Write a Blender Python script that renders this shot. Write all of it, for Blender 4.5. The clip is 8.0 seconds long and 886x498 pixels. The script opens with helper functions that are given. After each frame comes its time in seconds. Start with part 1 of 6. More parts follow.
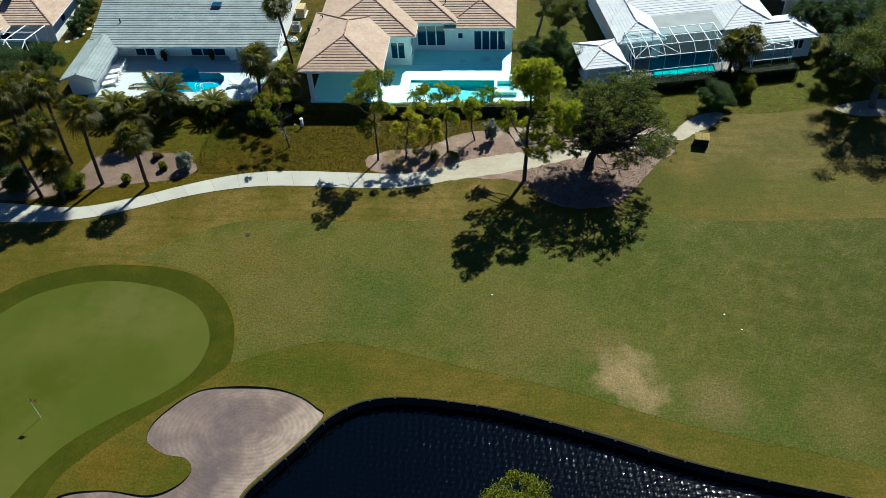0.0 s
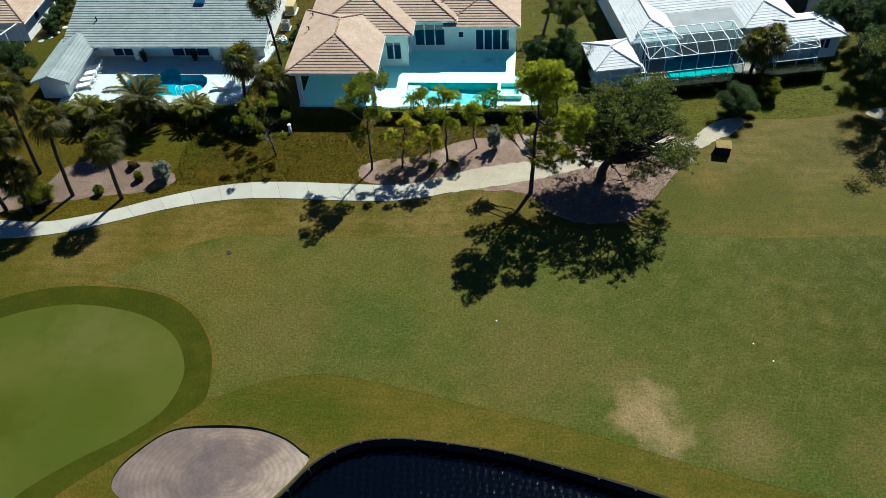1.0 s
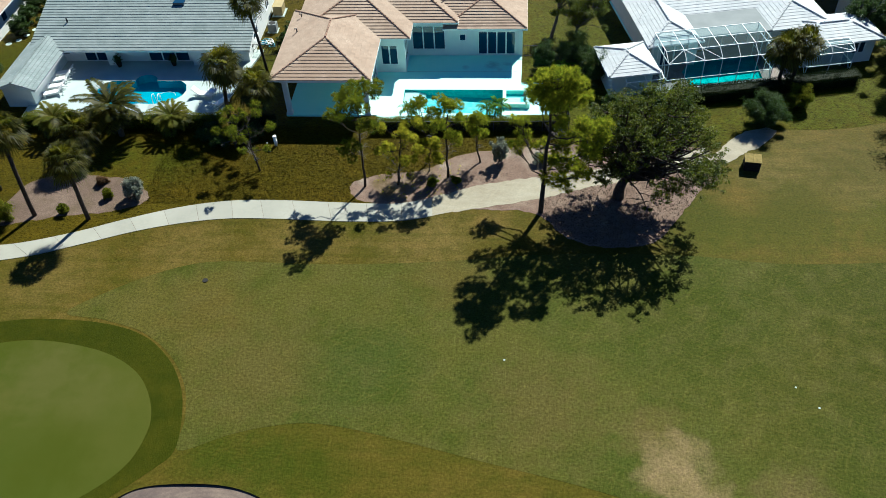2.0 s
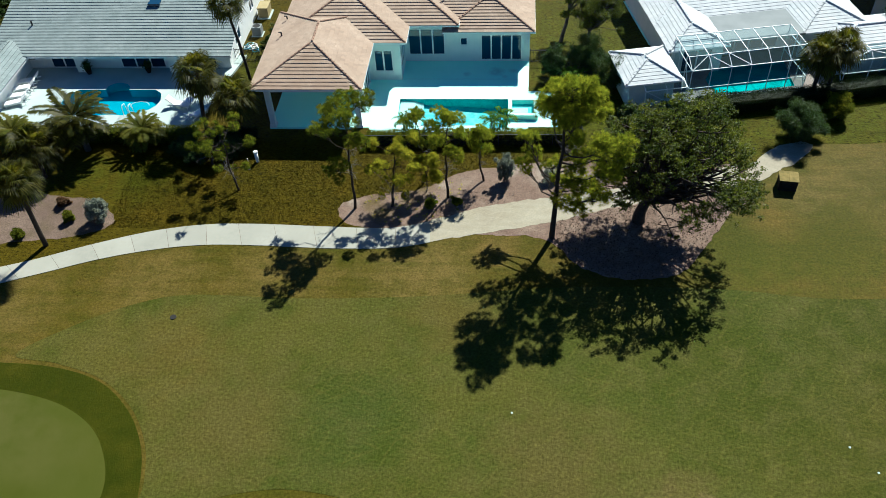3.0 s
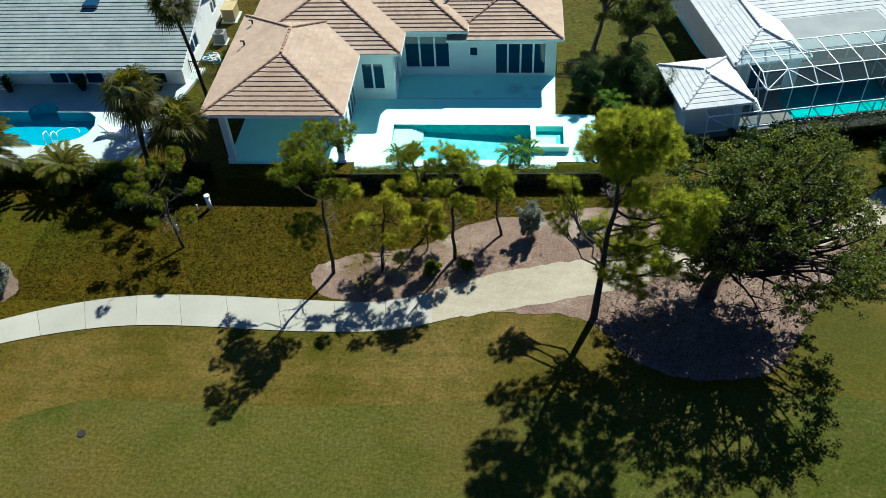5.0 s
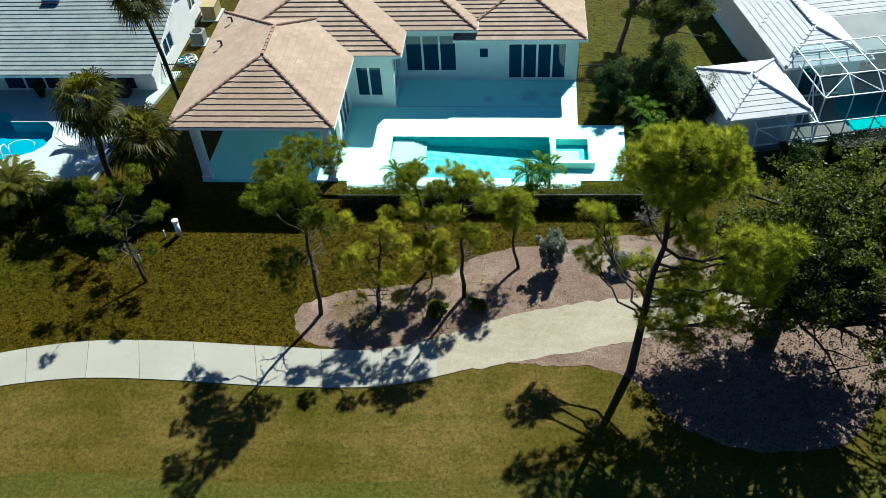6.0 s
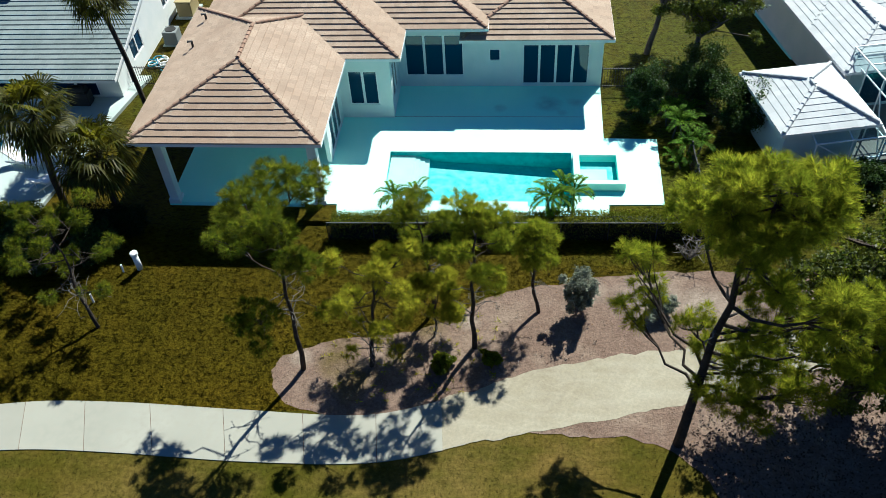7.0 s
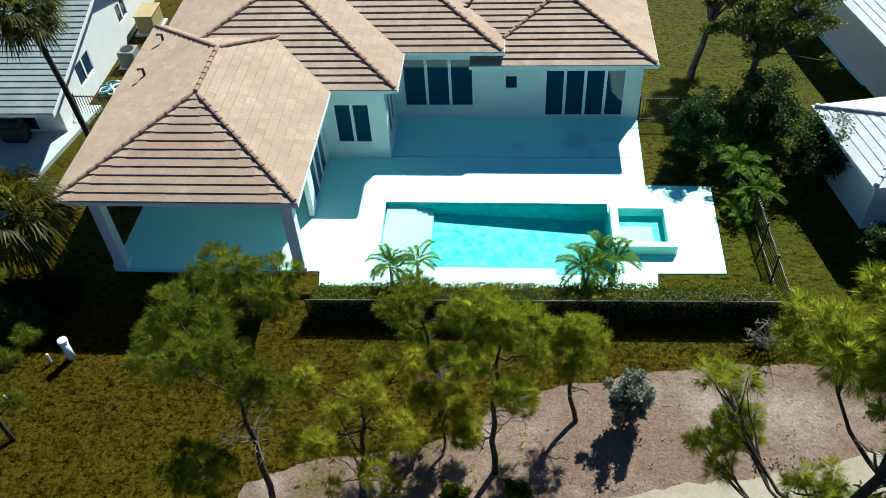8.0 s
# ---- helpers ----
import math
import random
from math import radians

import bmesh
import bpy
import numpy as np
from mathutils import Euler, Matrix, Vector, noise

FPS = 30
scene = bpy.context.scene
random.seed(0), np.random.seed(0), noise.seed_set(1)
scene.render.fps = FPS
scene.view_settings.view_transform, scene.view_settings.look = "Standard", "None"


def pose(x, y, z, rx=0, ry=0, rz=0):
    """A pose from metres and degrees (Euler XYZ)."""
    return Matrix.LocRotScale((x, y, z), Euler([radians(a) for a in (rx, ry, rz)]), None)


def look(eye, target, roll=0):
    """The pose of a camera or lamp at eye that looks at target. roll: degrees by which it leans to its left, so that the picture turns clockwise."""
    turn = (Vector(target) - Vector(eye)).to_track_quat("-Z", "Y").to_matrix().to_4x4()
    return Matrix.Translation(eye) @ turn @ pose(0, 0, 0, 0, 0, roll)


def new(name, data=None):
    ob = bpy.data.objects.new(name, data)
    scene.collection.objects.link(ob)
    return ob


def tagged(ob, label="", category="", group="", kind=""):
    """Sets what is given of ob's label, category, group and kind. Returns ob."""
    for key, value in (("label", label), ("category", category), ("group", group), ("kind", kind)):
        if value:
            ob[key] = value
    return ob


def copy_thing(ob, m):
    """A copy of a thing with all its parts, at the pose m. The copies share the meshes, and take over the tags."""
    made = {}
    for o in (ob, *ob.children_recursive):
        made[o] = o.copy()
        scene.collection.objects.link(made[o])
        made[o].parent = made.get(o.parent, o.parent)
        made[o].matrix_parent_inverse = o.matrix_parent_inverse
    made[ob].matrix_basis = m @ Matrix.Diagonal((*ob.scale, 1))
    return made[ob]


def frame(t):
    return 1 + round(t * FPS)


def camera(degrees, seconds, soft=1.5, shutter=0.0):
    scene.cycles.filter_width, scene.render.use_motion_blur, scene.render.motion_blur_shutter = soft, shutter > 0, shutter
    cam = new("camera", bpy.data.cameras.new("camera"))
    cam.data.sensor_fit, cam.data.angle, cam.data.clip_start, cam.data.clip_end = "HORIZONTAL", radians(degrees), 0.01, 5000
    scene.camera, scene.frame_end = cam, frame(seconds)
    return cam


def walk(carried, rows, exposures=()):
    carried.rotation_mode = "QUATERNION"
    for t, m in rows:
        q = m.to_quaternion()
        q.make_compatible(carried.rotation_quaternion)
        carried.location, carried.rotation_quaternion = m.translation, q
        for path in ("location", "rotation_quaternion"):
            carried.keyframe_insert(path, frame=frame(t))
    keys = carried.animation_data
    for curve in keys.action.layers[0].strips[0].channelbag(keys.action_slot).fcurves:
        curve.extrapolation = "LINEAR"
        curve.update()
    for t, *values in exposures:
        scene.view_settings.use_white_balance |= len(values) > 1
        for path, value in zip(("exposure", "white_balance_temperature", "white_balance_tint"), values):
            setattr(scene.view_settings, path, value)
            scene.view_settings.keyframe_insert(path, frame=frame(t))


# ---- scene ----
cam = camera(56.0, 8.0, soft=0.4)
PATH = [
    (0, (2.044, -0.843, 47.135), (1.882, 0.57, 45.729), -3.5),
    (0.5, (1.845, 1.683, 45.615), (1.683, 3.095, 44.208), -3.5),
    (1, (1.557, 4.446, 44.154), (1.396, 5.856, 42.744), -3.5),
    (1.5, (1.158, 7.318, 42.52), (1.001, 8.729, 41.112), -3.4),
    (3, (0.485, 16.171, 37.524), (0.323, 17.587, 36.12), -3.6),
    (3.5, (0.264, 19.29, 35.952), (0.099, 20.704, 34.547), -3.7),
    (4, (-0.036, 22.347, 34.217), (-0.202, 23.763, 32.814), -3.8),
    (4.5, (-0.424, 25.462, 32.702), (-0.59, 26.874, 31.295), -3.8),
    (6, (-1.658, 34.264, 27.49), (-1.829, 35.679, 26.088), -3.9),
    (6.5, (-2.002, 36.802, 26.057), (-2.175, 38.215, 24.652), -3.9),
    (7, (-2.383, 39.657, 24.48), (-2.557, 41.067, 23.073), -4.0),
    (7.5, (-2.788, 42.592, 22.896), (-2.962, 44.004, 21.491), -4.0),
    (8, (-3.409, 46.532, 21.526), (-3.577, 47.942, 20.119), -4.0),
]
walk(cam, [(t, look(eye, target, roll)) for t, eye, target, roll in PATH], [(0.0, 1.28, 4060, 2), (8.0, 1.28, 4060, 2)])

from mathutils import geometry

# ---- light ----
SUN = Vector((0.43, 0.84, 1.0)).normalized()
world = bpy.data.worlds.new("sky")
scene.world = world
world.use_nodes = True
sky = world.node_tree.nodes.new("ShaderNodeTexSky")
sky.sky_type, sky.sun_disc, sky.ozone_density, sky.dust_density = "NISHITA", False, 4.0, 0.3
sky.sun_elevation = math.asin(SUN.z)
sky.sun_rotation = math.atan2(SUN.x, SUN.y)
backg = world.node_tree.nodes["Background"]
backg.inputs[1].default_value = 0.0190
world.node_tree.links.new(sky.outputs[0], backg.inputs[0])
lamp = bpy.data.lights.new("sun", "SUN")
lamp.energy, lamp.angle, lamp.color = 5.0, radians(0.53), (1.0, 0.70, 0.37)
sun_lamp = new("sun", lamp)
sun_lamp.matrix_world = look(SUN * 200, (0, 0, 0))


# ---- materials ----
def material(name, a, b, scale=2.0, fine=25.0, rough=0.8, bump=0.0, bump_scale=60.0, metal=0.0, c=None, vary=0.0, spec=0.3, stretch=None, mid=0.5, width=0.35, island=False, leaf=0.0):
    """Two colours mixed by coarse noise, a third by fine noise, with fine relief."""
    m = bpy.data.materials.new(name)
    m.use_nodes = True
    n, l = m.node_tree.nodes, m.node_tree.links
    p = n["Principled BSDF"]
    p.inputs["Roughness"].default_value, p.inputs["Metallic"].default_value = rough, metal
    p.inputs["Specular IOR Level"].default_value = spec
    geo = n.new("ShaderNodeNewGeometry")
    where = geo.outputs["Position"]
    if stretch:
        mapping = n.new("ShaderNodeMapping")
        mapping.inputs["Scale"].default_value = stretch
        l.new(where, mapping.inputs["Vector"])
        where = mapping.outputs[0]

    def noised(size, detail=4.0):
        t = n.new("ShaderNodeTexNoise")
        t.inputs["Scale"].default_value, t.inputs["Detail"].default_value = size, detail
        l.new(where, t.inputs["Vector"])
        return t.outputs["Fac"]

    def ramped(fac, lo, hi):
        r = n.new("ShaderNodeMapRange")
        r.inputs[1].default_value, r.inputs[2].default_value = lo, hi
        l.new(fac, r.inputs[0])
        return r.outputs[0]

    def mixed(fac, x, y):
        k = n.new("ShaderNodeMix")
        k.data_type = "RGBA"
        if hasattr(fac, "is_linked"):
            l.new(fac, k.inputs[0])
        else:
            k.inputs[0].default_value = fac
        for v, s in ((x, 6), (y, 7)):
            if hasattr(v, "is_linked"):
                l.new(v, k.inputs[s])
            else:
                k.inputs[s].default_value = (*v, 1)
        return k.outputs[2]

    col = mixed(ramped(noised(scale), mid - width / 2, mid + width / 2), a, b)
    if c:
        col = mixed(ramped(noised(fine), 0.42, 0.7), col, c)
    if vary:
        info = n.new("ShaderNodeObjectInfo")
        h = n.new("ShaderNodeHueSaturation")
        l.new(col, h.inputs["Color"])
        l.new(ramped_value(n, l, (geo.outputs["Random Per Island"] if island else info.outputs["Random"]), 1 - vary, 1 + vary), h.inputs["Value"])
        col = h.outputs[0]
    l.new(col, p.inputs["Base Color"])
    if leaf:
        p.inputs["Specular IOR Level"].default_value = 0.4 * spec
        tr = n.new("ShaderNodeBsdfTranslucent")
        br = n.new("ShaderNodeHueSaturation")
        br.inputs["Value"].default_value, br.inputs["Saturation"].default_value = 2.2, 1.1
        l.new(col, br.inputs["Color"])
        l.new(br.outputs[0], tr.inputs["Color"])
        mx = n.new("ShaderNodeMixShader")
        mx.inputs[0].default_value = leaf
        l.new(p.outputs[0], mx.inputs[1])
        l.new(tr.outputs[0], mx.inputs[2])
        l.new(mx.outputs[0], n["Material Output"].inputs["Surface"])
    if bump:
        bn = n.new("ShaderNodeBump")
        bn.inputs["Strength"].default_value, bn.inputs["Distance"].default_value = bump, 0.05
        l.new(noised(bump_scale, 3.0), bn.inputs["Height"])
        l.new(bn.outputs[0], p.inputs["Normal"])
    return m


def ramped_value(n, l, source, lo, hi):
    r = n.new("ShaderNodeMapRange")
    r.inputs[3].default_value, r.inputs[4].default_value = lo, hi
    l.new(source, r.inputs[0])
    return r.outputs[0]


def glassy(name, colour, rough=0.03, alpha=1.0):
    m = bpy.data.materials.new(name)
    m.use_nodes = True
    p = m.node_tree.nodes["Principled BSDF"]
    p.inputs["Base Color"].default_value = (*colour, 1)
    p.inputs["Roughness"].default_value = rough
    p.inputs["Alpha"].default_value = alpha
    return m


def turf(name, shades, scales=(0.09, 0.35, 2.2, 14.0), spots=(), spot_colour=(0.30, 0.23, 0.12), streak=0.25, bump=0.5, rings=None, grit=0.38, crevice_shade=0.0, gloss=0.15, sheen=None, ring_mix=0.38, scratch=0.0):
    """Grass or sand: four shades mixed by noise at four sizes, streaks, and worn spots (x, y, radius)."""
    m = bpy.data.materials.new(name)
    m.use_nodes = True
    n, l = m.node_tree.nodes, m.node_tree.links
    p = n["Principled BSDF"]
    p.inputs["Roughness"].default_value, p.inputs["Specular IOR Level"].default_value = (0.55 if sheen else 0.9), gloss

    geo = n.new("ShaderNodeNewGeometry")

    def noised(size, detail=5.0, vec=None, rough=0.55):
        t = n.new("ShaderNodeTexNoise")
        t.inputs["Scale"].default_value, t.inputs["Detail"].default_value, t.inputs["Roughness"].default_value = size, detail, rough
        l.new(vec or geo.outputs["Position"], t.inputs["Vector"])
        return t.outputs["Fac"]

    def ranged(fac, lo, hi, a=0.0, b=1.0):
        r = n.new("ShaderNodeMapRange")
        for k, v in zip((1, 2, 3, 4), (lo, hi, a, b)):
            r.inputs[k].default_value = v
        l.new(fac, r.inputs[0])
        return r.outputs[0]

    def mixed(fac, x, colour, blend="MIX"):
        k = n.new("ShaderNodeMix")
        k.data_type, k.blend_type = "RGBA", blend
        l.new(fac, k.inputs[0])
        if isinstance(x, tuple):
            k.inputs[6].default_value = (*x, 1)
        else:
            l.new(x, k.inputs[6])
        k.inputs[7].default_value = (*colour, 1)
        return k.outputs[2]

    col = mixed(ranged(noised(scales[0]), 0.36, 0.64), shades[0], shades[1])
    col = mixed(ranged(noised(scales[1]), 0.48, 0.72, 0, 0.8), col, shades[2])
    for x, y, rad, *own in spots:
        d = n.new("ShaderNodeVectorMath")
        d.operation = "DISTANCE"
        d.inputs[1].default_value = (x, y, 0)
        l.new(geo.outputs["Position"], d.inputs[0])
        add = n.new("ShaderNodeMath")
        add.operation = "MULTIPLY_ADD"
        l.new(noised(0.9, 6.0), add.inputs[0])
        add.inputs[1].default_value = rad * 1.6
        l.new(d.outputs["Value"], add.inputs[2])
        col = mixed(ranged(add.outputs[0], rad * 1.05, rad * 1.9, 0.75, 0.0), col, own[0] if own else spot_colour)
    if streak:
        mp = n.new("ShaderNodeMapping")
        mp.inputs["Scale"].default_value, mp.inputs["Rotation"].default_value = (0.25, 1.6, 1), (0, 0, 0.25)
        l.new(geo.outputs["Position"], mp.inputs["Vector"])
        col = mixed(ranged(noised(1.1, 4.0, mp.outputs[0]), 0.45, 0.75, 0, streak), col, shades[3])
    col = mixed(ranged(noised(scales[2], 6.0), 0.45, 0.75, 0, 0.5), col, shades[3])
    if scratch:
        for turn, thin in ((0.5, 3.0), (-0.4, 3.6), (1.1, 2.6)):
            mp = n.new("ShaderNodeMapping")
            mp.vector_type = "TEXTURE"
            mp.inputs["Scale"].default_value, mp.inputs["Rotation"].default_value = (1.9, 0.7 / thin, 1), (0, 0, turn)
            l.new(geo.outputs["Position"], mp.inputs["Vector"])
            col = mixed(ranged(noised(1.0, 3.0, mp.outputs[0]), 0.57, 0.68, 0, scratch), col, tuple(1.35 * c for c in shades[1]))
    if rings:
        wv = n.new("ShaderNodeTexWave")
        wv.wave_type, wv.rings_direction = "RINGS", "Z"
        wv.inputs["Scale"].default_value, wv.inputs["Distortion"].default_value, wv.inputs["Detail"].default_value, wv.inputs["Detail Scale"].default_value = rings[3], 5.0, 3.0, 0.35
        mp = n.new("ShaderNodeMapping")
        mp.inputs["Location"].default_value, mp.inputs["Scale"].default_value = (-rings[0], -rings[1] * rings[2], 0), (1, rings[2], 1)
        l.new(geo.outputs["Position"], mp.inputs["Vector"])
        l.new(mp.outputs[0], wv.inputs["Vector"])
        col = mixed(ranged(wv.outputs["Fac"], 0.2, 0.9, 0, ring_mix), col, shades[3])
    grain = noised(scales[3], 5.0, None, 0.75)
    h = n.new("ShaderNodeHueSaturation")
    l.new(col, h.inputs["Color"])
    l.new(ranged(grain, 0.3, 0.7, 1 - grit, 1 + grit), h.inputs["Value"])
    col = h.outputs[0]
    # Shade in the gaps between tufts, put into the colour as dark noise.
    if crevice_shade:
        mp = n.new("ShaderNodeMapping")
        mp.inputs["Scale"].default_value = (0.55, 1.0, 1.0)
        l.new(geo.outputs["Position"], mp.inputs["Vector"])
        col = mixed(ranged(noised(6.5, 6.0, mp.outputs[0], 0.7), 0.37, 0.50, crevice_shade, 0.0), col, tuple(0.22 * c for c in shades[3]))
    l.new(col, p.inputs["Base Color"])
    if sheen:
        tint = n.new("ShaderNodeHueSaturation")
        tint.inputs["Value"].default_value = sheen
        l.new(col, tint.inputs["Color"])
        l.new(tint.outputs[0], p.inputs["Specular Tint"])
    bn = n.new("ShaderNodeBump")
    bn.inputs["Strength"].default_value, bn.inputs["Distance"].default_value = bump, 0.08
    l.new(grain, bn.inputs["Height"])
    l.new(bn.outputs[0], p.inputs["Normal"])
    return m


M_ROUGH = turf("rough_grass", ((0.0486, 0.0468, 0.0021), (0.078, 0.0582, 0.00624), (0.0906, 0.0654, 0.00906), (0.0336, 0.039, 0.00126)), (0.06, 0.22, 1.0, 6.0), streak=0.5, grit=0.40, crevice_shade=0.08, gloss=0.06, sheen=6.5, scratch=0.10, spots=((15.0, 54.0, 4.0, (0.044, 0.050, 0.001)), (20.5, 54.3, 4.5, (0.044, 0.050, 0.001)), (27.0, 55.0, 5.0, (0.046, 0.050, 0.001)), (20.5, 58.9, 3.2, (0.108, 0.082, 0.024)), (26.5, 60.3, 4.0, (0.104, 0.080, 0.022)), (32.5, 60.5, 4.0, (0.100, 0.078, 0.020)), (-5.0, 52.3, 4.5, (0.1278, 0.0936, 0.0222)), (-14.0, 51.6, 4.0, (0.1206, 0.0894, 0.0192)), (-22.0, 51.0, 4.0, (0.1134, 0.084, 0.0174)), (-31.0, 47.6, 4.5, (0.1098, 0.0804, 0.0174)), (-0.5, 54.2, 1.8, (0.1392, 0.0954, 0.0222)), (24.0, 60.0, 5.0, (0.1098, 0.0822, 0.0192)), (20.0, 55.5, 4.0, (0.048, 0.0456, 0.0018)), (-12.5, 33.9, 3.2, (0.0318, 0.0432, 0.00138)), (-15.7, 34.4, 2.4, (0.0336, 0.0438, 0.00138)), (-9.3, 33.2, 2.0, (0.036, 0.0438, 0.00138)), (-23.9, 26.0, 2.2, (0.0732, 0.0486, 0.0021)), (-21.0, 26.4, 1.6, (0.0624, 0.0486, 0.0021)), (14.0, 55.5, 3.2, (0.039, 0.0402, 0.00138)), (22.0, 57.5, 4.0, (0.0462, 0.0444, 0.00138)), (26.0, 61.0, 4.0, (0.0432, 0.0402, 0.00138)), (17.5, 57.2, 2.0, (0.087, 0.0624, 0.00834))))
M_FAIR = turf("fairway_grass", ((0.0408, 0.0522, 0.00522), (0.0726, 0.0636, 0.00972), (0.033, 0.0438, 0.00234), (0.0768, 0.069, 0.01602)), (0.055, 0.26, 0.6, 6.0), spots=((26.0, 40.0, 13.0, (0.0276, 0.0336, 0.0006)), (33.0, 48.0, 13.0, (0.0288, 0.0336, 0.0006)), (13.0, 45.0, 7.0, (0.0336, 0.0408, 0.0024)), (34.0, 33.0, 11.0, (0.0312, 0.036, 0.0012)), (-14.1, 40.5, 5.0, (0.0726, 0.06, 0.01254)), (3.0, 38.6, 4.6, (0.0708, 0.0582, 0.0132)), (18.5, 54.0, 3.6, (0.075, 0.0582, 0.00972)), (-8.0, 41.0, 4.0, (0.0402, 0.051, 0.00696)), (20.9, 49.3, 4.6, (0.0318, 0.039, 0.00138)), (27.4, 44.7, 5.0, (0.0306, 0.0378, 0.00138)), (21.0, 36.0, 4.6, (0.039, 0.0462, 0.0042)), (13.0, 47.0, 3.6, (0.036, 0.0438, 0.0021)), (4.0, 46.5, 3.4, (0.039, 0.0486, 0.0042)), (-3.0, 48.5, 3.4, (0.0726, 0.057, 0.00972)), (-19.0, 45.5, 3.6, (0.0738, 0.0582, 0.00972)), (24.0, 31.5, 3.4, (0.0696, 0.06, 0.01254)), (9.0, 36.8, 2.2, (0.0834, 0.0666, 0.01812)), (16.0, 32.6, 2.6, (0.0942, 0.0732, 0.02508)), (10.2, 35.2, 2.2), (11.2, 33.0, 1.8), (9.1, 34.0, 1.4)), spot_colour=(0.174, 0.129, 0.05916), streak=0.08, grit=0.46, gloss=0.05, sheen=6.5, scratch=0.22)
M_LAWN = turf("lawn_grass", ((0.0528, 0.0438, 0.00018), (0.0696, 0.0534, 0.00018), (0.0852, 0.0606, 0.0003), (0.0168, 0.0162, 0.00012)), (0.10, 0.4, 1.6, 9.0), bump=1.0, streak=0.3, grit=0.5, crevice_shade=0.9, gloss=0.07, sheen=15.0, spots=((7.0, 78.0, 12.0, (0.06, 0.07, 0.0002)), (5.0, 68.5, 7.0, (0.06, 0.07, 0.0002)), (22.0, 69.0, 9.0, (0.06, 0.07, 0.0002)), (14.0, 66.0, 5.0, (0.06, 0.07, 0.0002)), (31.0, 71.0, 9.0, (0.06, 0.07, 0.0002)), (-26.0, 61.0, 3.5), (-31.0, 61.5, 3.0), (-20.5, 75.0, 5.0), (-46.0, 75.0, 6.0)), spot_colour=(0.048, 0.0552, 0.00024))
M_GREEN = turf("putting_green", ((0.0444, 0.0564, 0.00336), (0.0618, 0.0654, 0.00804), (0.0414, 0.0492, 0.00102), (0.0498, 0.0594, 0.0054)), (0.07, 0.12, 0.3, 30.0), spots=((-27.5, 39.5, 3.6, (0.0726, 0.0726, 0.01476)), (-31.5, 36.5, 3.4, (0.066, 0.0672, 0.00942)), (-24.0, 37.8, 2.6, (0.0672, 0.0696, 0.01212)), (-30.8, 32.4, 3.0, (0.0378, 0.0444, 0.00066)), (-24.6, 34.0, 2.8, (0.0432, 0.0522, 0.00204)), (-34.0, 29.0, 3.0, (0.0414, 0.0498, 0.00132))), streak=0.15, bump=0.1, grit=0.10, gloss=0.06, sheen=11.0)
M_COLLAR = turf("collar_grass", ((0.0246, 0.03, 0.0003), (0.0324, 0.0354, 0.00048), (0.042, 0.0414, 0.00084), (0.0204, 0.0258, 0.00024)), (0.2, 0.45, 2.0, 14.0), spots=((-24.5, 28.0, 2.6, (0.0372, 0.042, 0.0012)), (-22.0, 31.2, 1.8, (0.0336, 0.0396, 0.0012)), (-27.5, 24.5, 2.4, (0.036, 0.0408, 0.0012))), streak=0.1, grit=0.25, gloss=0.06, sheen=14.0)
M_SAND = turf("bunker_sand", ((0.102, 0.078, 0.069), (0.135, 0.1032, 0.087), (0.204, 0.159, 0.12), (0.072, 0.0552, 0.0516)), (0.22, 0.45, 1.6, 12.0), streak=0.0, bump=0.2, rings=(-15.0, 29.0, 1.35, 0.85), grit=0.22, ring_mix=0.22, spots=((-16.8, 30.4, 1.5, (0.075, 0.0588, 0.0588)), (-16.5, 28.2, 1.9, (0.075, 0.0588, 0.0588)), (-16.4, 25.6, 2.0, (0.072, 0.057, 0.057)), (-16.8, 22.6, 2.0, (0.072, 0.057, 0.057)), (-10.7, 30.4, 2.3, (0.276, 0.222, 0.168)), (-11.7, 28.5, 2.3, (0.276, 0.222, 0.168)), (-12.8, 26.7, 2.3, (0.264, 0.21, 0.162)), (-14.2, 24.6, 2.3, (0.252, 0.204, 0.156)), (-19.4, 27.2, 1.2, (0.18, 0.144, 0.12)), (-20.6, 29.4, 1.2, (0.168, 0.132, 0.108))))
M_MULCH = turf("mulch", ((0.15, 0.1035, 0.0765), (0.1875, 0.135, 0.10125), (0.255, 0.19875, 0.15), (0.0975, 0.0645, 0.0465)), (0.20, 0.45, 2.2, 9.0), streak=0.2, bump=0.7, grit=0.34, spots=((-8.9, 58.4, 0.9, (0.07875, 0.0615, 0.009)), (-8.2, 57.4, 1.0, (0.0825, 0.06375, 0.009)), (-6.6, 58.6, 0.7, (0.07875, 0.0615, 0.0105)), (-5.6, 59.9, 0.8, (0.0975, 0.075, 0.0225)), (2.9, 61.6, 1.6), (0.6, 62.0, 0.7), (5.0, 61.3, 1.3), (-4.2, 60.3, 0.6), (-10.3, 58.3, 0.6)), spot_colour=(0.3, 0.25125, 0.19875))
M_MULCH_OLD = turf("weathered_mulch", ((0.115, 0.082, 0.062), (0.160, 0.118, 0.088), (0.085, 0.066, 0.030), (0.080, 0.056, 0.042)), (0.20, 0.5, 2.2, 9.0), streak=0.2, bump=0.7, grit=0.36)
M_PATH = material("path_concrete", (0.276, 0.273, 0.228), (0.33, 0.324, 0.273), 0.5, 4.0, 0.85, 0.1, 40.0, c=(0.3, 0.291, 0.243), vary=0.05)
